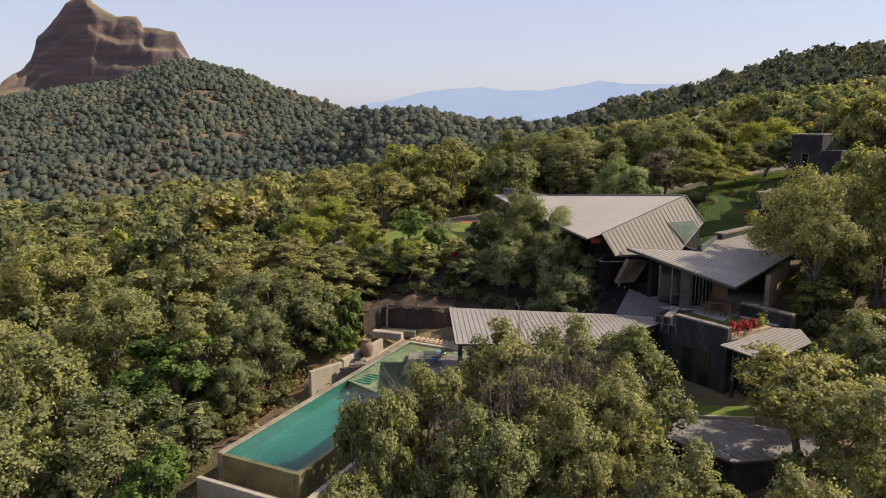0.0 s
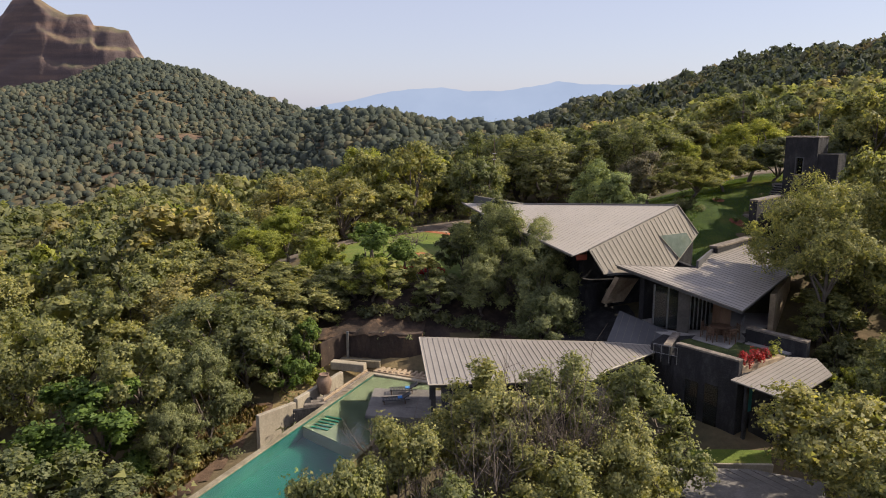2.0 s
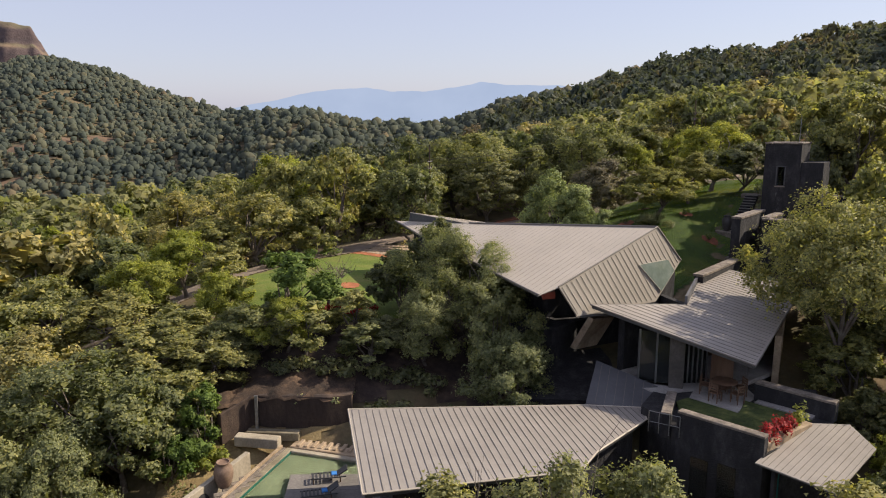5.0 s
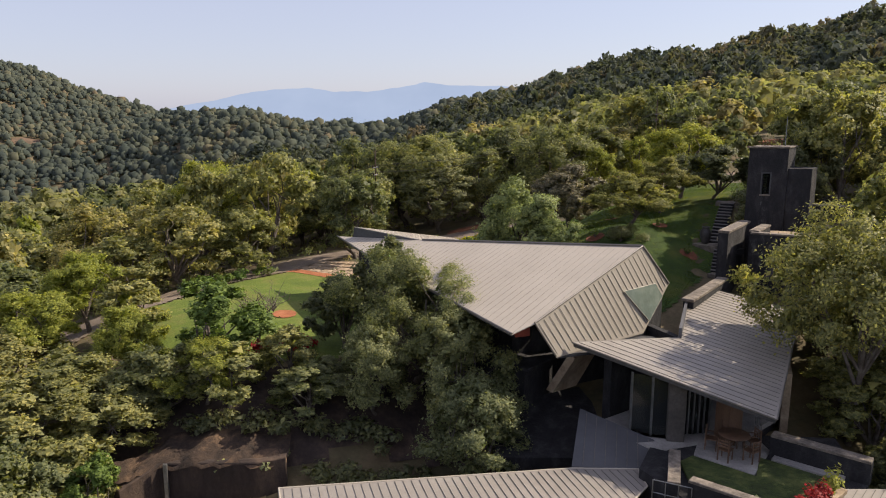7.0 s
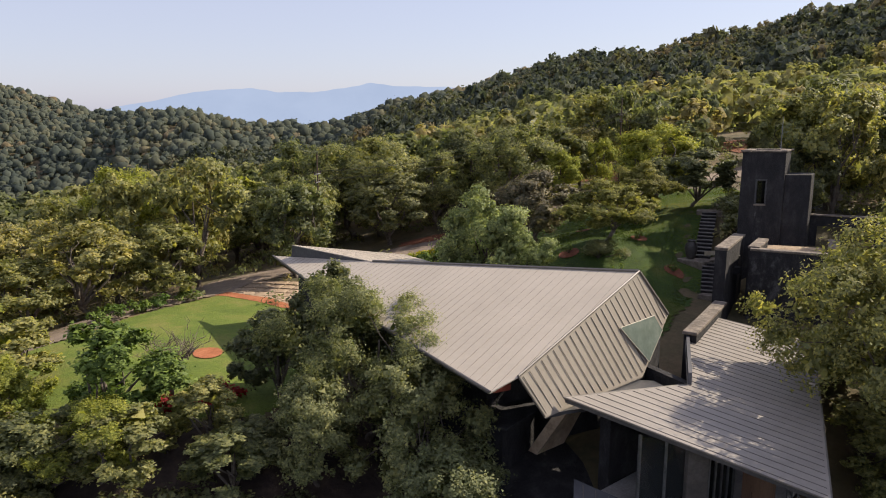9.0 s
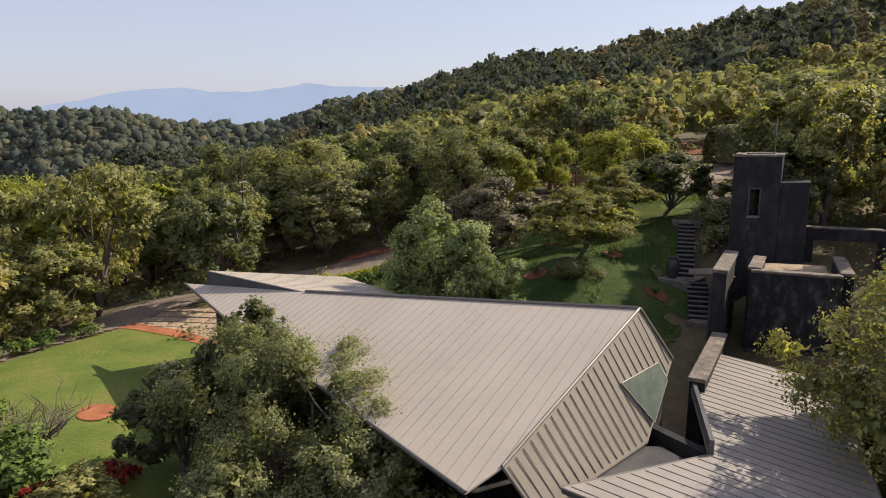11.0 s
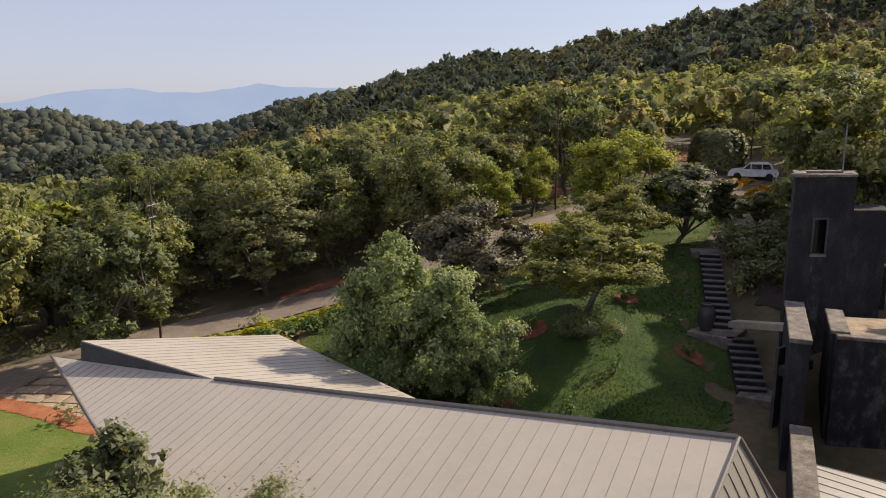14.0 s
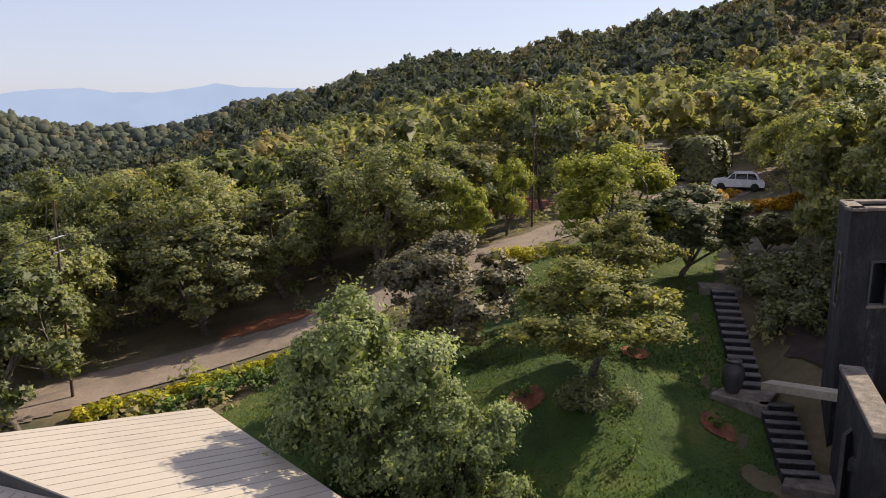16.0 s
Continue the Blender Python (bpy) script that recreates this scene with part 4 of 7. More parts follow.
# the garden
for row in (("pale", 15.7, 64.0, 11.5, 2.95), ("pale", 17.0, 61.4, 9.8, 1.9), ("dusk", 21.6, 69.2, 12.0, 3.1), ("park", 22.7, 62.7, 12.0, 3.0), ("park", 27.6, 67.0, 12.6, 2.5), ("lime", 32.3, 72.4, 14.8, 3.4), ("parkdark", 32.4, 68.2, 13.3, 3.1), ("olive", 26.6, 84.8, 14.6, 4.6), ("olive", 15.9, 90.0, 13.4, 5.0),
            ("olive", 10.3, 94.6, 13.0, 4.8), ("dark", 15.4, 84.6, 10.8, 3.4), ("olive", 8.0, 83.6, 10.2, 2.9), ("olive", 20.5, 87.2, 12.2, 3.3), ("olive", 48.2, 69.8, 17.3, 3.9), ("olive", 55.0, 76.4, 16.4, 3.1), ("lime", 35.7, 86.5, 13.3, 1.9), ("olive", 7.0, 77.2, 10.9, 2.7), ("lime", 30.5, 84.0, 12.4, 2.1), ("open", 54.9, 78.9, 16.5, 3.3), ("olive", 57.9, 76.2, 16.6, 4.0)):
    hero(*row)
for row in (("dark", 38.2, 62.6, 15.0, 2.5), ("olive", 40.5, 65.5, 17.8, 3.8), ("dark", 38.6, 68.6, 11.2, 1.5), ("olive", 44.5, 63.0, 17.0, 3.6), ("olive", 41.5, 57.5, 14.6, 3.0), ("olive", 48.0, 68.0, 17.4, 3.6), ("olive", 36.2, 60.2, 17.0, 2.9), ("olive", 36.8, 63.4, 16.8, 2.8), ("dark", 34.2, 60.4, 14.4, 2.0)):
    hero(*row)
# the wooded slope west of the pool
for row in (("green", -16.5, 40.8, 2.2, 3.2), ("olive", -12.2, 48.4, 4.8, 3.8), ("grey", -11.2, 43.2, 3.4, 2.1), ("grey", -12.4, 40.6, 1.2, 1.5), ("olive", -14.6, 43.4, 3.8, 2.8), ("olive", -9.6, 46.6, 4.2, 2.4), ("olive", -22.2, 47.0, 4.2, 3.8), ("olive", -21.5, 36.1, 3.8, 3.6), ("olive", -16.0, 31.0, 1.8, 3.2), ("olive", -19.6, 28.8, 2.6, 3.2),
            ("green", -13.0, 29.6, 0.8, 2.0), ("olive", -33.9, 61.2, 4.5, 4.8), ("olive", -13.2, 35.0, 0.6, 1.8), ("olive", -15.6, 52.6, 5.0, 3.2), ("olive", -27.0, 41.0, 3.6, 3.8)):
    hero(*row)
# round the lawn and across the drive
for row in (("olive", -4.4, 53.2, 5.8, 2.1), ("green", -2.0, 55.2, 8.0, 2.5), ("olive", -1.3, 75.8, 8.8, 2.6), ("olive", 1.6, 51.6, 5.0, 1.7), ("olive", -8.4, 54.2, 5.4, 2.4), ("lime", -4.5, 85.9, 11.4, 4.4), ("olive", -11.6, 79.8, 8.9, 4.8), ("olive", 13.9, 92.0, 13.0, 4.6),
            ("olive", 8.1, 88.0, 10.8, 3.6), ("dark", 24.0, 90.4, 13.9, 3.5), ("olive", -9.0, 71.5, 7.6, 2.9), ("olive", -14.8, 66.8, 7.2, 3.4), ("olive", -12.6, 57.8, 5.6, 3.2), ("olive", 32.9, 88.2, 14.2, 3.4)):
    hero(*row)
for row in (("olive", -6.5, 51.4, 4.6, 2.2), ("lime", -2.6, 52.6, 6.2, 1.9), ("olive", 0.9, 53.4, 6.2, 1.5), ("lime", -6.2, 56.4, 6.8, 1.8), ("lime", -9.8, 64.0, 8.0, 2.5), ("olive", -7.0, 60.4, 7.2, 1.9), ("lime", -11.6, 60.2, 7.0, 2.5), ("olive", -9.8, 52.2, 4.8, 2.3), ("olive", -8.4, 48.6, 3.6, 2.0), ("green", -7.4, 46.8, 1.6, 1.3), ("green", -6.5, 48.2, 3.2, 1.4), ("olive", -7.6, 49.0, 3.8, 1.8), ("olive", -1.6, 52.0, 6.0, 1.7), ("dark", -5.4, 52.2, 4.6, 1.6), ("dark", 2.6, 52.4, 5.0, 1.5)):
    hero(*row)

DRY_BANK = [(-13.4, 37.5), (-11.6, 38.2), (-9.4, 43.2), (-8.4, 45.6), (-10.6, 46), (-13.2, 41.5)]
KEEP_OPEN = [DRY_BANK, [(26, 54), (35.5, 54), (37, 60), (38, 67), (30, 67)], LAWN, GARDEN_LAWN, ROAD, PATIO, [(-11.5, 27), (-5, 22), (25, 20), (26, 40), (24, 52), (31, 49), (37, 57), (31, 60), (24, 62), (17, 58), (14, 68), (3, 72), (3, 52), (-7, 51), (-9.5, 42)], [(36, 66), (46, 69.5), (55, 75), (67, 90), (62, 97), (50, 92), (38, 78)], [(3, 72), (14, 66), (24, 62), (40, 78), (38, 84), (22, 82.5), (10, 82), (4, 82)], [(-9, 60), (-4, 56), (3, 55), (3, 72), (-8, 70)]]


def fill_woods():
    rng = np.random.default_rng(7)
    pts = []
    step = 4.6
    for gx in np.arange(-110, 120, step):
        for gy in np.arange(6, 150, step):
            x, y = gx + rng.uniform(-1.9, 1.9), gy + rng.uniform(-1.9, 1.9)
            az, r = math.degrees(math.atan2(x, y)), math.hypot(x, y)
            if not (-38 < az < 66) or r > 128 or (r < 26 and abs(x - 2) < 9) or (az > 40 and r < 45):
                continue
            pts.append((x, y))
    pts = np.array(pts)
    ok = np.ones(len(pts), bool)
    for poly in KEEP_OPEN:
        ok &= ~inside(poly, pts[:, 0], pts[:, 1])
    for cx, cy, ra, rb in BARE_SLOPES:
        ok &= ((pts[:, 0] - cx) / (ra + 1)) ** 2 + ((pts[:, 1] - cy) / (rb + 1)) ** 2 > 1
    for x, y, r in STANDING:
        ok &= np.hypot(pts[:, 0] - x, pts[:, 1] - y) > r * 0.55 + 1.3
    gap = lumps(pts[:, 0], pts[:, 1], 9.0, 3.0)
    ok &= gap > -0.75
    pts = pts[ok]
    pts = pts[np.argsort(np.hypot(pts[:, 0] - 4, pts[:, 1] - 40))]
    verts, faces, tints, norms, count = [], [], [], [], 0
    for i, (x, y) in enumerate(pts):
        u = rng.random()
        west = x < 12
        key = ("dark", 0) if u < (0.2 if west else 0.34) else ("lime", 0) if u < (0.32 if west else 0.44) else ("olive", int(rng.integers(4)))
        r = math.hypot(x, y)
        tall, wide, turn = rng.uniform(0.75, 1.15) * (1.12 if r > 66 else 0.85), rng.uniform(0.8, 1.2) * (rng.uniform(1.0, 1.35) if r > 66 else 1.0), rng.uniform(0, 360)
        if abs(x - 6) < 22 and y < 42:
            put_tree(FINE, ("olive", i % 2), x, y, wide, tall * 0.85, turn)
            continue
        if (abs(x - 6) < 26 and y < 62) or (25 < x < 58 and 40 < y < 84) or (-14 < x < 46 and y < 93):
            put_tree(FILL, ("mid", i % 2), x, y, wide, tall, turn)
            continue
        if i < 190:
            put_tree(FILL, key, x, y, wide, tall, turn)
            continue
        v, f, nr = COARSE[i % 6]
        q = len(f)
        c, s = math.cos(radians(turn)), math.sin(radians(turn))
        w = np.stack([(v[:, 0] * c - v[:, 1] * s) * wide + x, (v[:, 0] * s + v[:, 1] * c) * wide + y, v[:, 2] * tall + ground_at(x, y) - 0.2], 1)
        verts.append(w)
        norms.append(np.stack([nr[:, 0] * c - nr[:, 1] * s, nr[:, 0] * s + nr[:, 1] * c, nr[:, 2]], 1))
        faces.append(f + count)
        count += len(w)
        t = {"dark": 0.1, "lime": 0.95}.get(key[0], float(np.clip(rng.normal(0.48 if west else 0.66, 0.26), 0.05, 1)))
        tints.append(np.full(q, t))
    me = fast_mesh("woods", np.concatenate(verts), np.concatenate(faces), MAT["leaf_wood"], np.concatenate(tints), np.concatenate(norms))
    tagged(new("woods", me), "mixed olive and yellow-green woods beyond the drive", "woods", kind="stuff")
    return len(pts)


def undergrowth():
    """Low scrub, bracken and dry grass between the trunks, one mesh."""
    rng = np.random.default_rng(17)
    n = 2400
    r, az = np.sqrt(rng.uniform(20 ** 2, 128 ** 2, n)), np.radians(rng.uniform(-38, 62, n))
    x, y = r * np.sin(az), r * np.cos(az)
    ok = np.ones(n, bool)
    for poly in (LAWN, GARDEN_LAWN, ROAD, PATIO, [(40, 72), (50, 74), (66, 90), (52, 90), (40, 80)], [(-6.3, 50.6), (1.2, 50.2), (3, 51), (12, 47), (12, 36), (9, 36), (0.5, 36.5), (-3, 40), (-6, 28), (-11.5, 29), (-5.5, 44)], [(9, 46), (13, 35), (17, 30), (22, 36), (27, 49), (32, 54), (33, 60), (27, 62), (18, 56), (13, 69), (4, 69), (6, 60)]):
        ok &= ~inside(poly, x, y)
    x, y = x[ok], y[ok]
    n, k = len(x), 46
    z = ground(x, y)
    size = rng.uniform(0.35, 1.05, n)
    out = rng.normal(0, 1, (n, k, 3))
    out[:, :, 2] = np.abs(out[:, :, 2])
    out /= np.linalg.norm(out, axis=2)[:, :, None]
    at = np.stack([x, y, z + size * 0.25], 1)[:, None, :] + out * size[:, None, None] * rng.uniform(0.4, 1.1, (n, k, 1)) * [1, 1, 0.85]
    v, f, nr = leaf_quads(rng, at.reshape(-1, 3), out.reshape(-1, 3), np.repeat(size, k) * 0.25, 0.7, 0.5, 0.3, 0.5, 3)
    tint = np.clip(rng.normal(0.5, 0.3, n), 0, 1)
    me = fast_mesh("undergrowth", v, f, MAT["leaf_wood"], np.repeat(tint, k), nr)
    tagged(new("undergrowth", me), "low scrub and dry grass under the trees", "undergrowth", kind="stuff")


undergrowth()


def tufts(name, polys, n, size, mat, label, seed, tall=1.0):
    """Short grass standing on a sheet of turf, one mesh of blades."""
    rng = np.random.default_rng(seed)
    box = np.array([p for poly in polys for p in poly])
    x, y = rng.uniform(box[:, 0].min(), box[:, 0].max(), n * 3), rng.uniform(box[:, 1].min(), box[:, 1].max(), n * 3)
    ok = np.zeros(len(x), bool)
    for poly in polys:
        ok |= inside(poly, x, y)
    x, y = x[ok][:n], y[ok][:n]
    s = size * rng.uniform(0.5, 1.4, len(x)) * (1 + 0.5 * lumps(x, y, 3.0, 6.0))
    at = np.stack([x, y, ground(x, y) + 0.05], 1)
    a = rng.uniform(0, 2 * math.pi, len(x))
    side = np.stack([np.cos(a), np.sin(a), np.zeros(len(x))], 1) * s[:, None] * 0.4
    tip = np.stack([rng.normal(0, 0.5, len(x)) * s, rng.normal(0, 0.5, len(x)) * s, s * tall], 1)
    v = np.stack([at - side, at + side, at + tip], 1).reshape(-1, 3)
    tint = np.clip(0.45 + 0.4 * lumps(x, y, 4.5, 9.0) + rng.normal(0, 0.2, len(x)), 0, 1)
    nr = np.repeat(np.stack([rng.normal(0, 0.3, len(x)), rng.normal(0, 0.3, len(x)), np.ones(len(x))], 1), 3, 0)
    nr /= np.linalg.norm(nr, axis=1)[:, None]
    me = fast_mesh(name, v, np.arange(len(v)).reshape(-1, 3), MAT[mat], tint, nr)
    tagged(new(name, me), label, "grass", kind="stuff")


tufts("dry_grass", [DRY_BANK, [(-16, 47), (-10, 47), (-9, 51), (-14, 52)]], 9000, 0.26, "leaf_dry", "dry brown grass on the bank beside the pool", 23, 0.8)
tufts("lawn_grass", [GARDEN_LAWN], 110000, 0.042, "leaf_turf", "green grass of the sloping garden lawn", 27, 1.0)
WOODS = fill_woods()


def far_woods():
    """The wooded hills beyond: crowns of loose leaf clumps, coarser with distance, one mesh a belt."""
    rng = np.random.default_rng(9)
    verts, faces, tints, norms, count = [], [], [], [], 0
    for r0, r1, step, clumps, crown in ((122, 240, 6.0, 0, 3.9), (240, 470, 5.4, 0, 3.3), (470, 720, 4.5, 9, 2.9), (720, 1250, 4.9, 4, 2.9)):
        n = int((math.radians(100) * (r1 * r1 - r0 * r0) / 2) / step ** 2)
        r = np.sqrt(rng.uniform(r0 * r0, r1 * r1, n))
        az = np.radians(rng.uniform(-40, 60, n))
        x, y = r * np.sin(az), r * np.cos(az)
        rc = np.interp(np.degrees(az), BEARING, CREST_R)
        keep = r < rc * 1.03
        for cx, cy, ra, rb in CLEARINGS:
            keep &= ((x - cx) / ra) ** 2 + ((y - cy) / (rb * 3)) ** 2 > rng.uniform(0.5, 1.2, n)
        # nothing shows in the fold behind the western shelf
        keep &= ~((np.degrees(az) < -5) & (r > 190) & (r < 480)) & ~((np.degrees(az) < 9) & (r > 190) & (r < 320))
        keep &= lumps(x, y, 40.0, 5.0) + rng.normal(0, 0.25, n) > -0.7
        x, y = x[keep], y[keep]
        z = ground(x, y)
        n = len(x)
        cr = crown * np.clip(np.exp(rng.normal(-0.05, 0.3, n)), 0.55, 1.6)
        ht = cr * rng.uniform(0.7, 1.35, n)
        # tint rises over the eastern hill, paling the leaves for its haze
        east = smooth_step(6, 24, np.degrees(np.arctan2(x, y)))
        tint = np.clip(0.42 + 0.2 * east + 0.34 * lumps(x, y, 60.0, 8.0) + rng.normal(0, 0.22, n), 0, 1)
        if r1 < 500:
            crowns = SPARSE if r1 < 300 else FARTHER
            turn = rng.uniform(0, 2 * math.pi, n)
            cr = np.clip(cr, 2.0, 5.4)
            ht = cr * (rng.uniform(0.68, 0.95, n) if r1 < 300 else rng.uniform(0.55, 1.2, n))
            kind = rng.integers(0, len(crowns), n)
            vs, ns, ts = [], [], []
            for k, (tv, tf, tn) in enumerate(crowns):
                sel = np.flatnonzero(kind == k)
                co, si = np.cos(turn[sel])[:, None], np.sin(turn[sel])[:, None]
                w = np.stack([(tv[:, 0] * co - tv[:, 1] * si) * (cr[sel] / 3.4)[:, None] + x[sel, None], (tv[:, 0] * si + tv[:, 1] * co) * (cr[sel] / 3.4)[:, None] + y[sel, None], tv[None, :, 2] * (ht[sel] / 2.9)[:, None] + z[sel, None] - 0.4], 2)
                vs.append(w.reshape(-1, 3))
                ns.append(np.stack([tn[:, 0] * co - tn[:, 1] * si, tn[:, 0] * si + tn[:, 1] * co, np.broadcast_to(tn[None, :, 2], co.shape[:1] + tn.shape[:1])], 2).reshape(-1, 3))
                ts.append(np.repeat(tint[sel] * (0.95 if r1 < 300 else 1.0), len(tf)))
            v = np.concatenate(vs)
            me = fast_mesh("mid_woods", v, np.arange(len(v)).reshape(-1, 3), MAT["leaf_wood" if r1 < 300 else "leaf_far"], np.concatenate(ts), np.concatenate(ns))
            tagged(new("mid_woods", me), "olive and yellow-green woodland on the nearer slopes", "woods", kind="stuff")
            continue
        # a lumpy dome for the body of each crown, and loose leaf clumps over it
        sides, tiers = (7, 3) if r1 < 500 else (6, 2)
        th, ph = np.meshgrid(np.arange(sides) * 2 * math.pi / sides, np.linspace(-0.3, 0.95 if tiers > 2 else 0.7, tiers), indexing="xy")
        dome = np.stack([np.cos(th) * np.cos(ph), np.sin(th) * np.cos(ph), np.sin(ph)], 2).reshape(-1, 3)
        dome = np.concatenate([dome, [[0, 0, 1.0]]])
        rough = rng.uniform(0.6, 1.2, (n, len(dome), 1))
        v = np.stack([x, y, z + ht * 0.75], 1)[:, None, :] + dome[None] * rough * np.stack([cr, cr, ht], 1)[:, None, :]
        tri = []
        for k in range(tiers - 1):
            for q in range(sides):
                a, b2 = k * sides + q, k * sides + (q + 1) % sides
                tri += [(a, b2, b2 + sides), (a, b2 + sides, a + sides)]
        top = len(dome) - 1
        tri += [((tiers - 1) * sides + q, (tiers - 1) * sides + (q + 1) % sides, top) for q in range(sides)]
        tri = np.array(tri)
        f = (np.arange(n)[:, None, None] * len(dome) + tri[None]).reshape(-1, 3)
        nr = unit((dome[None] * (2 - rough) + [0, 0, 0.15]).reshape(-1, 3))
        norms.append(nr)
        faces.append(f + count)
        count += n * len(dome)
        verts.append(v.reshape(-1, 3))
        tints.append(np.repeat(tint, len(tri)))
        out = rng.normal(0, 1, (n, clumps, 3))
        out[:, :, 2] = np.abs(out[:, :, 2]) - 0.15
        out /= np.linalg.norm(out, axis=2)[:, :, None]
        at = np.stack([x, y, z + ht * 0.75], 1)[:, None, :] + out * np.stack([cr, cr, ht], 1)[:, None, :] * rng.uniform(0.85, 1.12, (n, clumps, 1))
        v, f, nr = leaf_quads(rng, at.reshape(-1, 3), out.reshape(-1, 3), np.repeat(cr, clumps) * 0.36, 0.8, 0.2, 0.1, 0.85, 3, 0.15)
        norms.append(nr)
        faces.append(f + count)
        count += len(v)
        verts.append(v)
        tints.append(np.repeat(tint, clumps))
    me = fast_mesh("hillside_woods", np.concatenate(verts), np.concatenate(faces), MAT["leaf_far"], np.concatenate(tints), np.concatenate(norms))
    tagged(new("hillside_woods", me), "dense woodland on the distant hills, leaf colour greyed for haze", "woods", kind="stuff")
    return sum(len(f) for f in faces)


FAR = far_woods()
print("trees", WOODS, "far quads", FAR)


# ---- the peak and the far ranges ----
def rock_peak():
    """A stepped mesa: cliffs and ledges round a long crest, by bearing and elevation of its skyline."""
    r, a0 = 1300.0, radians(-25)
    c = Vector((r * math.sin(a0), r * math.cos(a0)))
    across, away = Vector((math.cos(a0), -math.sin(a0))), Vector((math.sin(a0), math.cos(a0)))
    az = np.array([-34, -31, -29.9, -29.2, -28.87, -28.7, -28.35, -27.6, -27.03, -26.65, -25.4, -24.93, -24.44, -23.58, -22.3, -21.98, -20.5, -20.03, -19.69, -19.06, -18.4])
    el = np.array([0.2, 2.0, 2.8, 3.5, 4.43, 5.05, 5.36, 6.2, 6.9, 7.3, 7.86, 7.2, 6.75, 6.3, 6.28, 5.65, 5.4, 5.6, 4.9, 3.9, 2.4])
    us, vs = np.arange(-215, 165, 2.4), np.arange(-160, 130, 2.4)
    u, v = np.meshgrid(us, vs, indexing="ij")
    crest = 15.8 + r / np.cos(np.radians(az + 25)) * np.tan(np.radians(el))
    crest = np.interp(u + 1.5 * lumps(u, v, 9.0, 2.0), r * np.tan(np.radians(az + 25)), crest)
    rough = lumps(u, v, 38.0) * 7 + lumps(u, v, 14.0, 3.0) * 2.2 + lumps(u, v, 5.0, 7.0) * 0.7
    half = np.interp(u, [-215, -150, -100, 0, 90, 140, 165], [20, 34, 52, 66, 56, 34, 16])
    w = half - np.abs(v + 0.7 * u * smooth_step(-160, -60, u)) + rough
    # scree foot, cliff, grassy ledge, cliff, ledge and rounded crown
    k = np.interp(w, [-40, -14, 0, 6, 9, 19, 24, 36, 41, 52, 64], [-0.35, -0.02, 0.14, 0.3, 0.35, 0.42, 0.63, 0.71, 0.87, 0.96, 1.0])
    base = 30.0 + 0.05 * u
    z = base + (crest - base) * k
    z = z + (np.sin(z / 4.6 + 1.2 * lumps(u, v, 60.0, 2.0)) * 0.9 + lumps(u, v, 8.0, 5.0) * 0.8) * (1 - smooth_step(crest - 8, crest, z))
    x, y = c.x + u * across.x + v * away.x, c.y + u * across.y + v * away.y
    idx = np.arange(u.size).reshape(u.shape)
    f = np.stack([idx[:-1, :-1], idx[1:, :-1], idx[1:, 1:], idx[:-1, 1:]], 2).reshape(-1, 4)
    me = fast_mesh("rock_peak", np.stack([x.ravel(), y.ravel(), z.ravel()], 1), f, MAT["rock"])
    me.polygons.foreach_set("use_smooth", [True] * len(me.polygons))
    tagged(new("rock_peak", me), "tall brown basalt peak with sheer layered cliffs", "peak", kind="structure")


rock_peak()


def far_range(name, dist, rows, seed, mat, label):
    """A distant range as a ridge with depth, by bearing and elevation of its skyline."""
    az = np.linspace(rows[0][0], rows[-1][0], 160)
    el = np.interp(az, [r[0] for r in rows], [r[1] for r in rows]) + 0.05 * lumps(az, az * 0, 0.8, seed)
    verts, n = [], len(az)
    for dr, drop in ((-350, 400), (-120, 90), (0, 0), (250, 120), (500, 420)):
        d = dist + dr
        a = np.radians(az)
        top = 16 + dist * np.tan(np.radians(el)) - drop
        verts.append(np.stack([d * np.sin(a), d * np.cos(a), top], 1))
    f = [(i * n + j, i * n + j + 1, (i + 1) * n + j + 1, (i + 1) * n + j) for i in range(4) for j in range(n - 1)]
    me = fast_mesh(name, np.concatenate(verts), f, mat)
    tagged(new(name, me), label, "backdrop", kind="structure")


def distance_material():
    m, n, l, p = material("far_ridge_haze_glow", 1.0)
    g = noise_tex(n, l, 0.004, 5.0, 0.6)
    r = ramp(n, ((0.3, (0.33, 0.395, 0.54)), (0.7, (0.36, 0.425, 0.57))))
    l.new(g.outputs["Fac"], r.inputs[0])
    # the ridge glows by itself, with distance haze as its blue
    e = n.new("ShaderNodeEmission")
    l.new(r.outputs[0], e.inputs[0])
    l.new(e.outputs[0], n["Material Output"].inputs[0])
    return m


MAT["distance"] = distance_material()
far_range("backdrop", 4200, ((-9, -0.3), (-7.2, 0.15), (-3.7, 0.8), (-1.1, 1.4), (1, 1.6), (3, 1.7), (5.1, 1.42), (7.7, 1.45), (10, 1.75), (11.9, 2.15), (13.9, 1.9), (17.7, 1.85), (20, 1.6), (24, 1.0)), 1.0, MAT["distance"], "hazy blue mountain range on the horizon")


def drop_unused():
    for store in (HERO, FILL, FINE):
        for t in store.values():
            if t.name not in USED:
                for o in (*t.children_recursive, t):
                    bpy.data.objects.remove(o)


drop_unused()


# ---- pool court ----
def pool_pt(a, b, z=0.0):
    p = POOL_A + POOL_U * a + POOL_N * b
    return (p.x, p.y, z)


def pool_rect(a0, a1, b0, b1):
    return [pool_pt(a, b)[:2] for a, b in ((a0, b0), (a1, b0), (a1, b1), (a0, b1))]


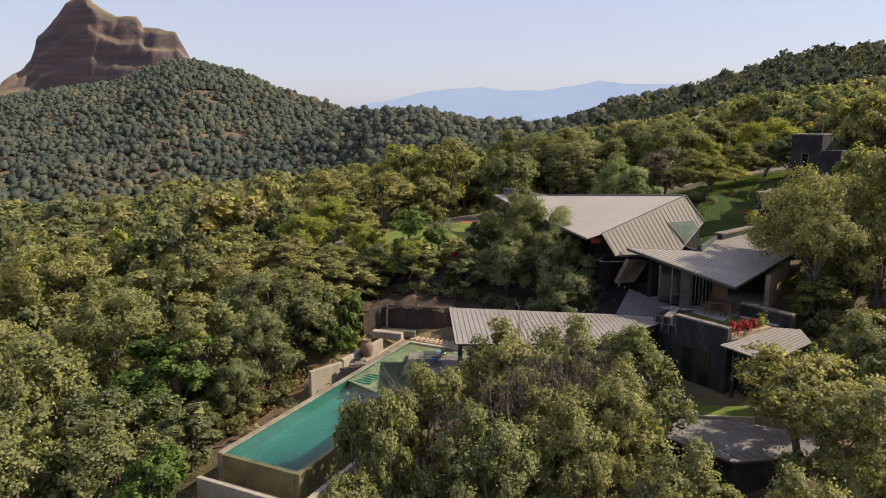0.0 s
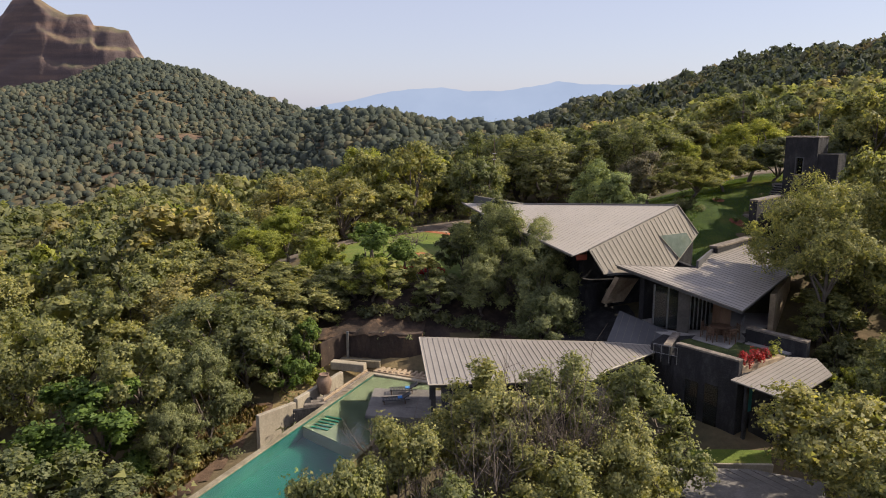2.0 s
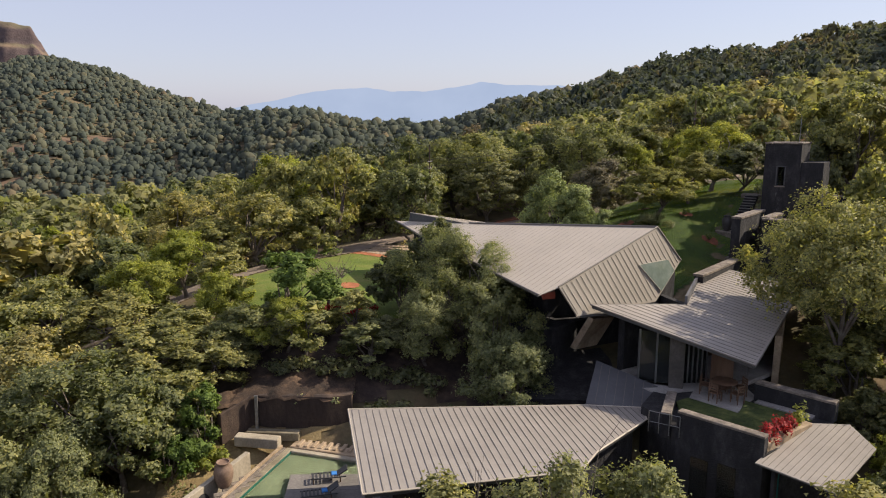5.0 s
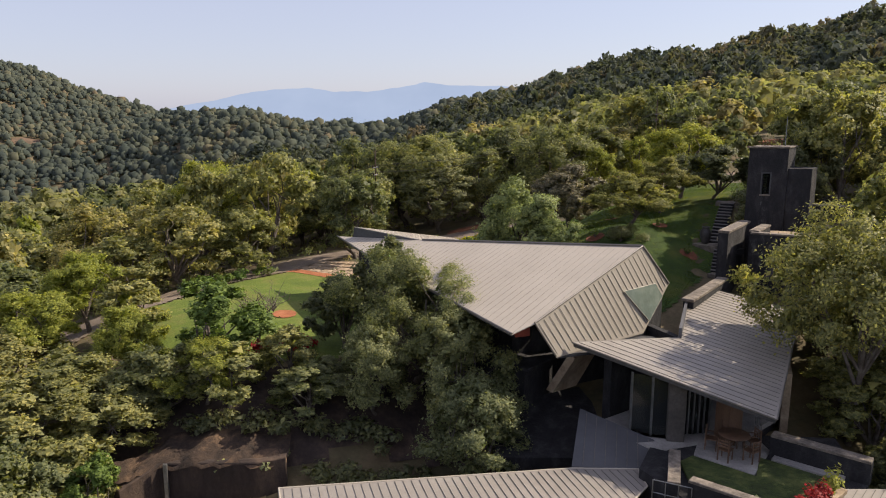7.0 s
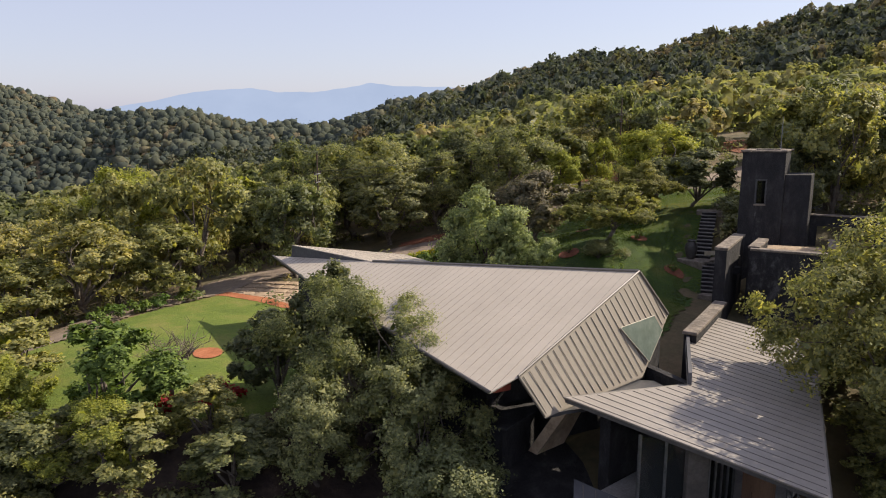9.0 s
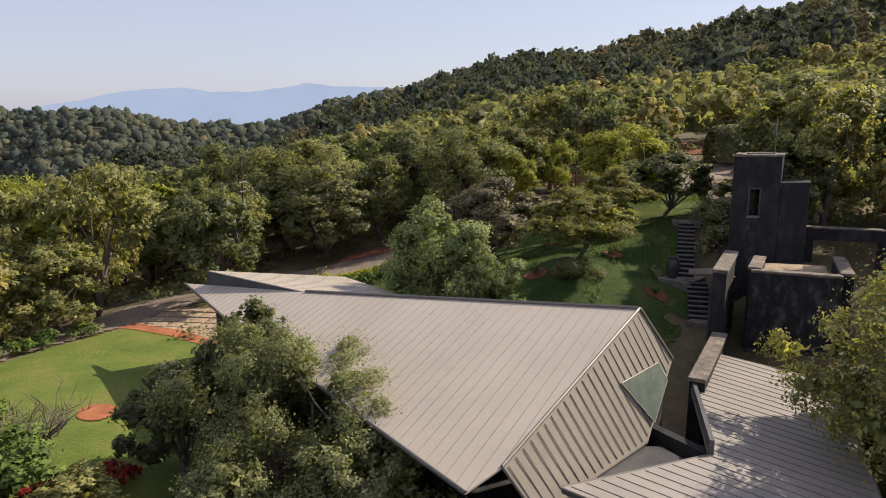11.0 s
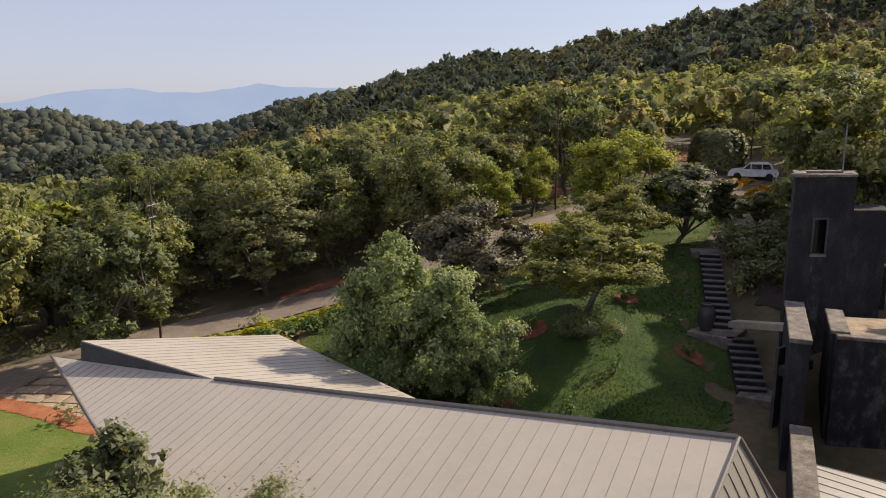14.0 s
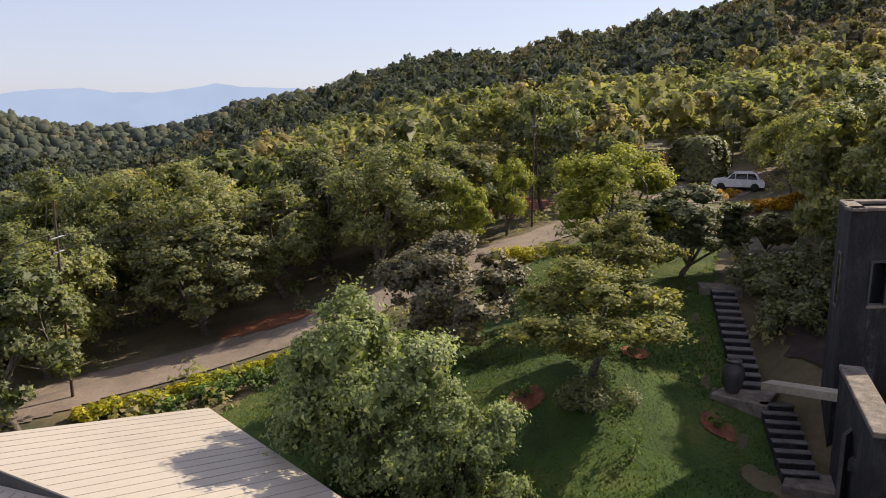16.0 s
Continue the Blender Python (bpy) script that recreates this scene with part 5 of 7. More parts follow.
def build_pool():
    pool = thing("swimming_pool", pool_pt(POOL_L / 2, POOL_W / 2, -2.5), "long green-tiled lap pool with an overflowing end", "pool")
    L, W = POOL_L, POOL_W
    part("pool_floor", prism_bm(pool_rect(0, L, 0, W), -2.5, -1.5), MAT["pool_green"], pool)
    part("left_wall", prism_bm(pool_rect(-0.25, L + 0.3, -0.32, 0), -3.4, 0.03, 0.02), MAT["rim_stone"], pool, "tan concrete rim stained by water")
    part("right_wall", prism_bm(pool_rect(-0.25, L + 0.3, W, W + 0.25), -3.4, -0.02, 0.02), MAT["pool_rim"], pool, "algae-stained overflow rim")
    part("end_wall", prism_bm(pool_rect(-0.25, 0, 0.003, W - 0.003), -3.4, -0.03, 0.02), MAT["pool_rim"], pool, "algae-stained overflow rim")
    part("far_wall", prism_bm(pool_rect(L, L + 0.3, 0.003, W - 0.003), -2.4, 0.03, 0.02), MAT["concrete"], pool)
    part("lining", prism_bm(pool_rect(0.003, L - 0.003, 0.002, 0.04), -1.5, -0.03), MAT["pool_green"], pool)
    part("lining", prism_bm(pool_rect(0.003, L - 0.003, W - 0.04, W - 0.002), -1.5, -0.06), MAT["pool_green"], pool)
    part("lining", prism_bm(pool_rect(0.002, 0.04, 0.042, W - 0.042), -1.5, -0.06), MAT["pool_green"], pool)
    part("shallow_shelf", prism_bm([pool_pt(a, b)[:2] for a, b in ((10.3, 0.05), (L - 0.02, 0.05), (L - 0.02, W - 0.02), (9.0, W - 0.02))], -1.5, -0.16), MAT["shelf_green"], pool, "pale green submerged shelf")
    for i in range(5):
        part("pool_step", prism_bm(pool_rect(10.35 + 0.34 * i, 10.5 + 0.34 * i, 0.5, 1.5), -0.16, -0.06, 0.01), MAT["pool_green"], pool)
    w = part("water", prism_bm(pool_rect(0.02, L + 0.02, 0.02, W - 0.02), -1.55, -0.05), MAT["water"], pool, "clear turquoise water")
    w.visible_shadow = False
    # overflow trough below the near end
    part("trough_floor", prism_bm(pool_rect(-1.15, -0.25, -0.3, W + 0.9), -3.0, -1.35), MAT["concrete"], pool)
    part("trough_wall", prism_bm(pool_rect(-1.4, -1.15, -0.55, W + 1.15), -4.2, -0.75, 0.02), MAT["concrete"], pool, "grey concrete trough wall")
    part("trough_side", prism_bm(pool_rect(-1.14, 5.5, W + 0.9, W + 1.15), -4.2, -0.75, 0.02), MAT["concrete"], pool)
    part("side_trough_floor", prism_bm(pool_rect(-0.24, 5.5, W + 0.25, W + 0.9), -3.0, -1.36), MAT["concrete"], pool)
    # flat deck by the covered end
    deck = [(-2.18, 45.1), (-2.5, 41.35), (1.6, 40.6), (2.6, 44.4)]
    d = thing("pool_deck", (-0.5, 43, -0.16), "grey stone deck standing in the shallow end", "deck")
    part("deck_slab", prism_bm(deck, -0.6, 0.09, 0.015), MAT["slate"], d)
    for k in (0.34, 0.67):
        a, b = Vector(deck[0]).lerp(Vector(deck[1]), k), Vector(deck[3]).lerp(Vector(deck[2]), k)
        part("joint", prism_bm(strip_plan(a, b, 0.025), 0.08, 0.094), MAT["fascia"], d)


build_pool()


def wall(name, a, b, thick, z0, z1, mat="basalt", coping="basalt_top", label="", side=0.0, parent=None, cop=0.09):
    """A straight wall with its coping stone."""
    w = parent or thing(name, (*((Vector(a[:2]) + Vector(b[:2])) / 2), z0), label, "wall", kind="structure")
    part("wall", prism_bm(strip_plan(a, b, thick, side), z0, z1 - cop), MAT[mat], w)
    d = (Vector(b[:2]) - Vector(a[:2])).normalized() * 0.03
    part("coping", prism_bm(strip_plan(Vector(a[:2]) - d, Vector(b[:2]) + d, thick + 0.06, side * thick / (thick + 0.06)), z1 - cop, z1, 0.015), MAT[coping], w, "weathered grey coping")
    return w


def court_walls():
    w = thing("garden_wall", (-7.2, 42.0, -2.5), "weathered pale concrete wall beside the pool", "wall", kind="structure")
    part("wall", prism_bm(strip_plan((-8.05, 41.5), (-6.35, 43.2), 0.28, 0.5), -2.6, [0.1, 0.1, 0.1, 0.1], 0.02), MAT["concrete"], w)
    w2 = thing("garden_wall", (-5.2, 44.6, -2.5), "pale concrete wall with an arched niche", "wall", kind="structure")
    bm = prism_bm(strip_plan((-6.3, 43.3), (-4.05, 46.6), 0.26, 0.5), -2.6, [0.25, 0.55, 0.55, 0.25], 0.02)
    part("wall", bm, MAT["concrete"], w2)
    d = (Vector((-4.05, 46.6)) - Vector((-6.3, 43.3))).normalized()
    nrm = Vector((d.y, -d.x))
    for k, s in ((0.22, 1.0),):
        c = Vector((-6.3, 43.3)).lerp(Vector((-4.05, 46.6)), k) + nrm * 0.01
        pts = [(-0.42, -1.4), (0.42, -1.4)] + [(0.42 * math.cos(t), -0.45 + 0.5 * math.sin(t)) for t in np.linspace(0, math.pi, 9)]
        bm = bmesh.new()
        fr = [bm.verts.new((c.x + d.x * u, c.y + d.y * u, v)) for u, v in pts]
        bk = [bm.verts.new((c.x + d.x * u + nrm.x * 0.02, c.y + d.y * u + nrm.y * 0.02, v)) for u, v in pts]
        bm.faces.new(fr)
        bm.faces.new(bk[::-1])
        for i in range(len(pts)):
            bm.faces.new((fr[i], bk[i], bk[(i + 1) % len(pts)], fr[(i + 1) % len(pts)]))
        # flat dark plate on the wall face, drawn for the niche's shade
        part("arched_niche", bm, MAT["fascia"], w2, "dark arched plate imitating the shade of a niche")
    dark = thing("sunken_wall", (-6.0, 42.4, -2.6), "black stone wall of a sunken court beside the pool", "wall", kind="structure")
    part("wall", prism_bm(strip_plan((-6.42, 42.62), (-4.9, 43.1), 0.2, 0.5), -2.6, -0.12, 0.01), MAT["basalt"], dark)
    for i in range(4):
        part("spout", box_bm((0.06, 0.06, 0.05), pose(-6.38, 42.55, -0.25 - 0.3 * i), 0.01), MAT["concrete"], dark)
    st = thing("plank_steps", (-4.9, 43.8, -0.4), "dark timber planks beside the pool edge", "steps")
    for i in range(6):
        part("plank", prism_bm(strip_plan((-5.9 + 0.3 * i, 43.05 + 0.42 * i), (-4.65 + 0.24 * i, 43.3 + 0.42 * i), 0.3), -0.2, 0.05, 0.012), MAT["basalt_top"], st)


court_walls()


def urn(x, y, z, h, r, mat, label):
    u = thing("urn", (x, y, z), label, "urn")
    me = lathe_mesh("pot", [(r * 0.55, 0), (r * 0.72, h * 0.12), (r * 0.95, h * 0.4), (r, h * 0.6), (r * 0.88, h * 0.8), (r * 0.58, h * 0.92), (r * 0.6, h * 0.97), (r * 0.68, h), (r * 0.6, h * 1.0), (r * 0.5, h * 0.93), (r * 0.7, h * 0.7), (r * 0.4, h * 0.3), (0.02, h * 0.28)], MAT[mat])
    me.transform(Matrix.Translation((x, y, z)))
    part("pot", me, None, u)
    rim = lathe_mesh("rim", [(r * 0.56, h * 0.965), (r * 0.7, h * 0.975), (r * 0.72, h * 1.01), (r * 0.6, h * 1.02), (r * 0.56, h * 0.965)], MAT[mat])
    rim.transform(Matrix.Translation((x, y, z)))
    part("rim", rim, None, u)
    return u


urn(-4.95, 44.6, 0.02, 1.15, 0.42, "brown_clay", "tall brown clay urn standing by the pool steps")


def upper_court():
    r = thing("retaining_wall", (-2.3, 49.2, 0.0), "dark streaked retaining wall behind the pool court", "wall", kind="structure")
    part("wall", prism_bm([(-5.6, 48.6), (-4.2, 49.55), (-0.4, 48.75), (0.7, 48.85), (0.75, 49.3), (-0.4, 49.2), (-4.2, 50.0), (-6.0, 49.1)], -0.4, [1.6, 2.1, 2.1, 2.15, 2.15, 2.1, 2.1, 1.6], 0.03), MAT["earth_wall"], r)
    line = [Vector(p) for p in ((-6.1, 49.15), (-5.2, 49.45), (-4.2, 49.95), (-2.3, 49.55), (-0.4, 49.15), (0.8, 49.3))]
    rows, n = [], 0
    for k in range(41):
        f = k / 40 * (len(line) - 1)
        q = line[min(int(f), len(line) - 2)].lerp(line[min(int(f), len(line) - 2) + 1], f - min(int(f), len(line) - 2))
        for back, z in ((-0.46, 2.0), (-0.38, 2.14), (0.0, 2.22), (0.7, 2.36), (2.0, None)):
            x, y = q.x + 0.15 * back, q.y + back
            n = float(lumps(np.array([x]), np.array([y]), 0.45, 3.0)[0]) * 0.2
            rows.append((x, y + 0.5 * n, (ground_at(x, y) - 0.1 if z is None else z - 0.22 * abs(k / 40 - 0.5) * 2 + n)))
    faces = [(k * 5 + i, (k + 1) * 5 + i, (k + 1) * 5 + i + 1, k * 5 + i + 1) for k in range(40) for i in range(4)]
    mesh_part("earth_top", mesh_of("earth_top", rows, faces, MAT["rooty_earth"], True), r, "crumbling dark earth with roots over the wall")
    part("post", prism_bm(strip_plan((-4.05, 49.3), (-3.9, 49.28), 0.14), 0.1, 2.2, 0.01), MAT["steel"], r)
    b = thing("stone_bench", (-3.5, 48.6, 0.1), "long grey stone bench below the retaining wall", "bench")
    part("seat", prism_bm([(-5.0, 48.35), (-2.9, 47.65), (-2.75, 48.15), (-4.85, 48.9)], 0.05, 0.55, 0.03), MAT["concrete"], b)
    part("back_block", prism_bm([(-4.5, 48.95), (-1.95, 48.35), (-1.85, 48.8), (-4.4, 49.4)], 0.05, 0.5, 0.03), MAT["rim_stone"], b)
    for i in range(9):
        s = thing("stepping_stone", (-1.9 + 0.34 * i, 48.0 - 0.13 * i, 0.14), "rough tan stepping stone set in the court", "paving stone", "stepping stones")
        part("stone", prism_bm(strip_plan((-1.95 + 0.34 * i, 47.75 - 0.14 * i), (-1.7 + 0.34 * i, 48.4 - 0.14 * i), 0.2), 0.05, 0.17, 0.03), MAT["sandstone"], s)
    e = thing("pool_terrace", (-0.5, 47.2, 0.0), "rough tan stone edge at the head of the pool", "paving", kind="structure")
    part("edge_stones", prism_bm(pool_rect(POOL_L + 0.3, POOL_L + 1.0, -0.2, POOL_W + 0.4), -0.4, 0.1, 0.03), MAT["sandstone"], e)
    g = thing("channel", (-3.3, 46.2, -0.3), "timber-edged water channel beside the pool", "channel")
    part("rail", prism_bm(pool_rect(13.2, 18.2, -0.62, -0.5), -0.4, 0.16, 0.01), MAT["sandstone"], g)
    part("bed", prism_bm(pool_rect(13.2, 18.2, -0.5, -0.33), -0.4, 0.06, 0.01), MAT["basalt_top"], g)


upper_court()


def lounger(x, y, z, turn, label):
    c = thing("sun_lounger", (0, 0, 0), label, "lounger", "loungers on the deck")
    def p(name, size, at, mat, tilt=0):
        part(name, box_bm(size, pose(*at, 0, tilt, 0), 0.015), MAT[mat], c)
    for sx in (-0.82, 0.62):
        for sy in (-0.28, 0.28):
            p("leg", (0.06, 0.06, 0.3), (sx, sy, 0.15), "wood")
    p("side_rail", (1.9, 0.06, 0.07), (0, -0.31, 0.31), "fascia")
    p("side_rail", (1.9, 0.06, 0.07), (0, 0.31, 0.31), "fascia")
    for i in range(7):
        p("slat", (0.12, 0.56, 0.03), (-0.85 + 0.2 * i, 0, 0.35), "fascia")
    p("backrest", (0.7, 0.58, 0.06), (0.72, 0, 0.52), "fascia", -32)
    p("towel", (0.3, 0.42, 0.05), (0.3, 0, 0.4), "blue_cloth")
    c.matrix_basis = pose(x, y, z, 0, 0, turn) @ Matrix.Scale(0.8, 4)
    return c


lounger(-0.9, 42.9, 0.09, 5, "dark slatted sun lounger with a blue towel on the deck")
lounger(-0.5, 44.3, 0.09, 2, "dark slatted sun lounger with a blue towel on the deck")

# ---- main house ----
RIDGE_R, FOLD, VALLEY, JOIN = (17.1, 50.53, 9.82), (10.45, 46.68, 7.75), (9.41, 46.42, 7.46), (9.06, 61.6, 8.52)
TIP, EAVE_MID = (4.68, 68.05, 7.84), (5.87, 61.86, 7.69)
TOP, FAR_R, BACK_R = (5.65, 66.7, 8.65), (12.53, 68.85, 7.3), (13.28, 55.79, 9.26)
SIDE_R, LOW, BOT_R = (18.62, 50.69, 7.94), (11.38, 46.65, 6.31), (16.58, 49.15, 6.17)


def plane_z(a, b, c, x, y):
    a, b, c = Vector(a), Vector(b), Vector(c)
    n = (b - a).cross(c - a)
    return a.z - (n.x * (x - a.x) + n.y * (y - a.y)) / n.z


def prism_face(poly, back):
    """A solid between a flat outline and the same outline moved back."""
    bm = bmesh.new()
    a = [bm.verts.new(p) for p in poly]
    b = [bm.verts.new(Vector(p) + Vector(back)) for p in poly]
    bm.faces.new(a)
    bm.faces.new(b[::-1])
    for i in range(len(poly)):
        bm.faces.new((a[i], b[i], b[(i + 1) % len(poly)], a[(i + 1) % len(poly)]))
    bmesh.ops.recalc_face_normals(bm, faces=bm.faces)
    return bm


def main_house():
    h = thing("main_house", (12, 56, 3.5), "low stone house under folded pale metal roofs", "house")
    perp = (-0.81, -0.585, -0.2)
    seamed_roof(h, [JOIN, TIP, EAVE_MID, VALLEY, FOLD, RIDGE_R], perp, 0.38, 0.11, "roof", "main_roof", "large pale beige metal roof plane", 0.008, 0.008, "seam_pale")
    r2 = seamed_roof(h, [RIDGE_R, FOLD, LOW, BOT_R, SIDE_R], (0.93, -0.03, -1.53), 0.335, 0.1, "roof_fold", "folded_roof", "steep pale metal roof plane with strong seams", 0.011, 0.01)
    seamed_roof(h, [TOP, JOIN, (15.45, 52.95, plane_z(TOP, JOIN, FAR_R, 15.45, 52.95)), FAR_R], (6.88, 2.15, -1.35), 0.42, 0.12, "roof", "rear_roof", "rear roof plane rising to a point", 0.008, 0.009, "seam_pale")
    part("ridge_back", prism_bm([(9.2, 61.5), (16.95, 50.8), (17.05, 50.9), (9.3, 61.6)], 7.4, [8.42, 9.5, 9.5, 8.42]), MAT["fascia"], h, "dark metal upstand behind the ridge")
    # dark upstand under the raised rear roof
    bm = bmesh.new()
    a = [bm.verts.new(p) for p in ((JOIN[0], JOIN[1], JOIN[2] - 0.05), (TOP[0], TOP[1], TOP[2] - 0.04), (TOP[0] - 0.1, TOP[1] + 0.1, 7.75), (JOIN[0], JOIN[1] + 0.02, JOIN[2] - 0.25))]
    b = [bm.verts.new((v.co.x + 0.12, v.co.y + 0.08, v.co.z)) for v in a]
    bm.faces.new(a)
    bm.faces.new(b[::-1])
    for i in range(4):
        bm.faces.new((a[i], b[i], b[(i + 1) % 4], a[(i + 1) % 4]))
    part("upstand", bm, MAT["fascia"], h, "dark ribbed metal upstand")
    # ridge cap and edge trims
    for p, q, rad in ((JOIN, RIDGE_R, 0.07), (RIDGE_R, FOLD, 0.045), (RIDGE_R, SIDE_R, 0.06), (FOLD, LOW, 0.04), (EAVE_MID, VALLEY, 0.05), (TIP, EAVE_MID, 0.05)):
        mesh_part("edge_trim", tubes_mesh("edge_trim", [([(p[0], p[1], p[2] + 0.02), (q[0], q[1], q[2] + 0.02)], [rad, rad], 6)], MAT["seam"], False), h)
    # skylight let into the steep plane
    n = (Vector(FOLD) - Vector(RIDGE_R)).cross(Vector(LOW) - Vector(RIDGE_R)).normalized()
    n = -n if n.z < 0 else n
    def on_plane(x, y):
        p = Vector(RIDGE_R)
        return Vector((x, y, p.z - (n.x * (x - p.x) + n.y * (y - p.y)) / n.z))
    def seat(p):
        p = Vector(p)
        return p - n * ((p - Vector(RIDGE_R)).dot(n))
    sk = [seat(p) for p in ((15.55, 49.25, 8.1), (17.62, 50.26, 8.1), (18.02, 50.25, 7.48), (16.95, 49.45, 6.58))]
    bm = bmesh.new()
    lo = [bm.verts.new(p + n * 0.006) for p in sk]
    hi = [bm.verts.new(p + n * 0.04) for p in sk]
    bm.faces.new(hi)
    bm.faces.new(lo[::-1])
    for i in range(4):
        bm.faces.new((lo[i], lo[(i + 1) % 4], hi[(i + 1) % 4], hi[i]))
    g = part("skylight", bm, MAT["skylight"], r2, "greenish skylight glass, paled for the reflected sky")
    for i in range(4):
        mesh_part("skylight_frame", tubes_mesh("skylight_frame", [([sk[i] + n * 0.03, sk[(i + 1) % 4] + n * 0.03], [0.015, 0.015], 6)], MAT["roof"], False), r2)
    # walls below, set back under the eaves
    plan = [(6.9, 61.9), (5.9, 66.6), (11.6, 67.4), (12.6, 60.8), (16.4, 52.2), (17.4, 51.2), (15.6, 50.6), (12.6, 50.9), (10.9, 50.6)]
    part("stone_wall", prism_bm(plan, 1.5, [7.3, 7.3, 6.9, 7.4, 7.9, 7.4, 6.8, 6.6, 7.1]), MAT["basalt"], h, "black basalt wall")
    part("gable_infill", prism_bm([(9.95, 47.5), (10.6, 47.6), (11.0, 49.4), (10.3, 49.4)], 6.95, 7.3), MAT["red_timber"], h, "red timber infill under the gable")
    part("balcony", prism_bm([(8.3, 51.8), (10.94, 48.63), (13.4, 50.3), (12.0, 53.0)], 4.98, 5.1, 0.02), MAT["basalt"], h, "dark balcony edge")
    part("plinth_wall", prism_bm([(8.7, 51.9), (10.96, 49.1), (13.1, 50.6), (11.4, 53.0)], 0.5, 4.978), MAT["basalt"], h, "black basalt wall under the balcony")
    # black block added where only shade lies; it hides sunlit ground
    part("lower_wall", prism_bm([(8.9, 46.4), (12.9, 45.4), (14.4, 45.1), (15.2, 48.6), (14.6, 50.6), (12.2, 50.0), (9.4, 48.6)], -0.5, [2.4, 2.4, 2.7, 3.0, 3.3, 3.3, 2.7]), MAT["basalt"], h, "black block added for the dark shade below the house")
    # two walls and a slab added to block sun leaking between the roofs
    part("gable_wall", prism_bm(strip_plan((16.45, 49.35), (18.3, 50.75), 0.15), 2.0, [6.05, 7.5, 7.5, 6.05]), MAT["basalt"], h, "black wall added under the steep roof to stop the sun")
    part("link_wall", prism_bm([(17.3, 47.6), (17.6, 47.6), (17.3, 50.3), (17.0, 50.2)], 2.0, [6.36, 6.36, 6.3, 6.3]), MAT["basalt"], h, "black wall added between the two roofs to stop the sun")
    part("valley_gutter", slab_bm([(11.7, 46.95, 6.22), (12.3, 46.9, 6.3), (16.9, 47.3, 6.12), (16.9, 48.9, 6.05), (16.4, 49.2, 6.02)], 0.12), MAT["fascia"], h, "dark slab added between the two roofs to stop the sun")
    # black filler added to render the gap as dark as its shade
    part("court_wall", prism_bm([(16.75, 49.55), (17.35, 47.75), (19.75, 51.25), (18.6, 51.3)], 2.0, [4.4, 4.4, 4.6, 4.6]), MAT["basalt"], h, "black block added for the shade in the gap between the roofs")
    # leaning stone buttress
    part("buttress", prism_face([(12.14, 48.75, 3.88), (13.51, 49.35, 3.85), (14.5, 49.5, 5.3), (12.65, 47.65, 5.8)], (-0.15, 0.4, 0)), MAT["sandstone"], h, "rough tan stone buttress lit by the sun")


main_house()

# ---- living wing with the butterfly roof ----
MID_L, MID_F, MID_B, MID_BR = (12.16, 46.94, 6.77), (17.1, 40.85, 5.58), (23.05, 53.2, 6.72), (25.9, 50.5, 6.15)
NOTCH, NOTCH_TOP = (17.27, 47.42, 6.43), (19.9, 51.2, 6.72)


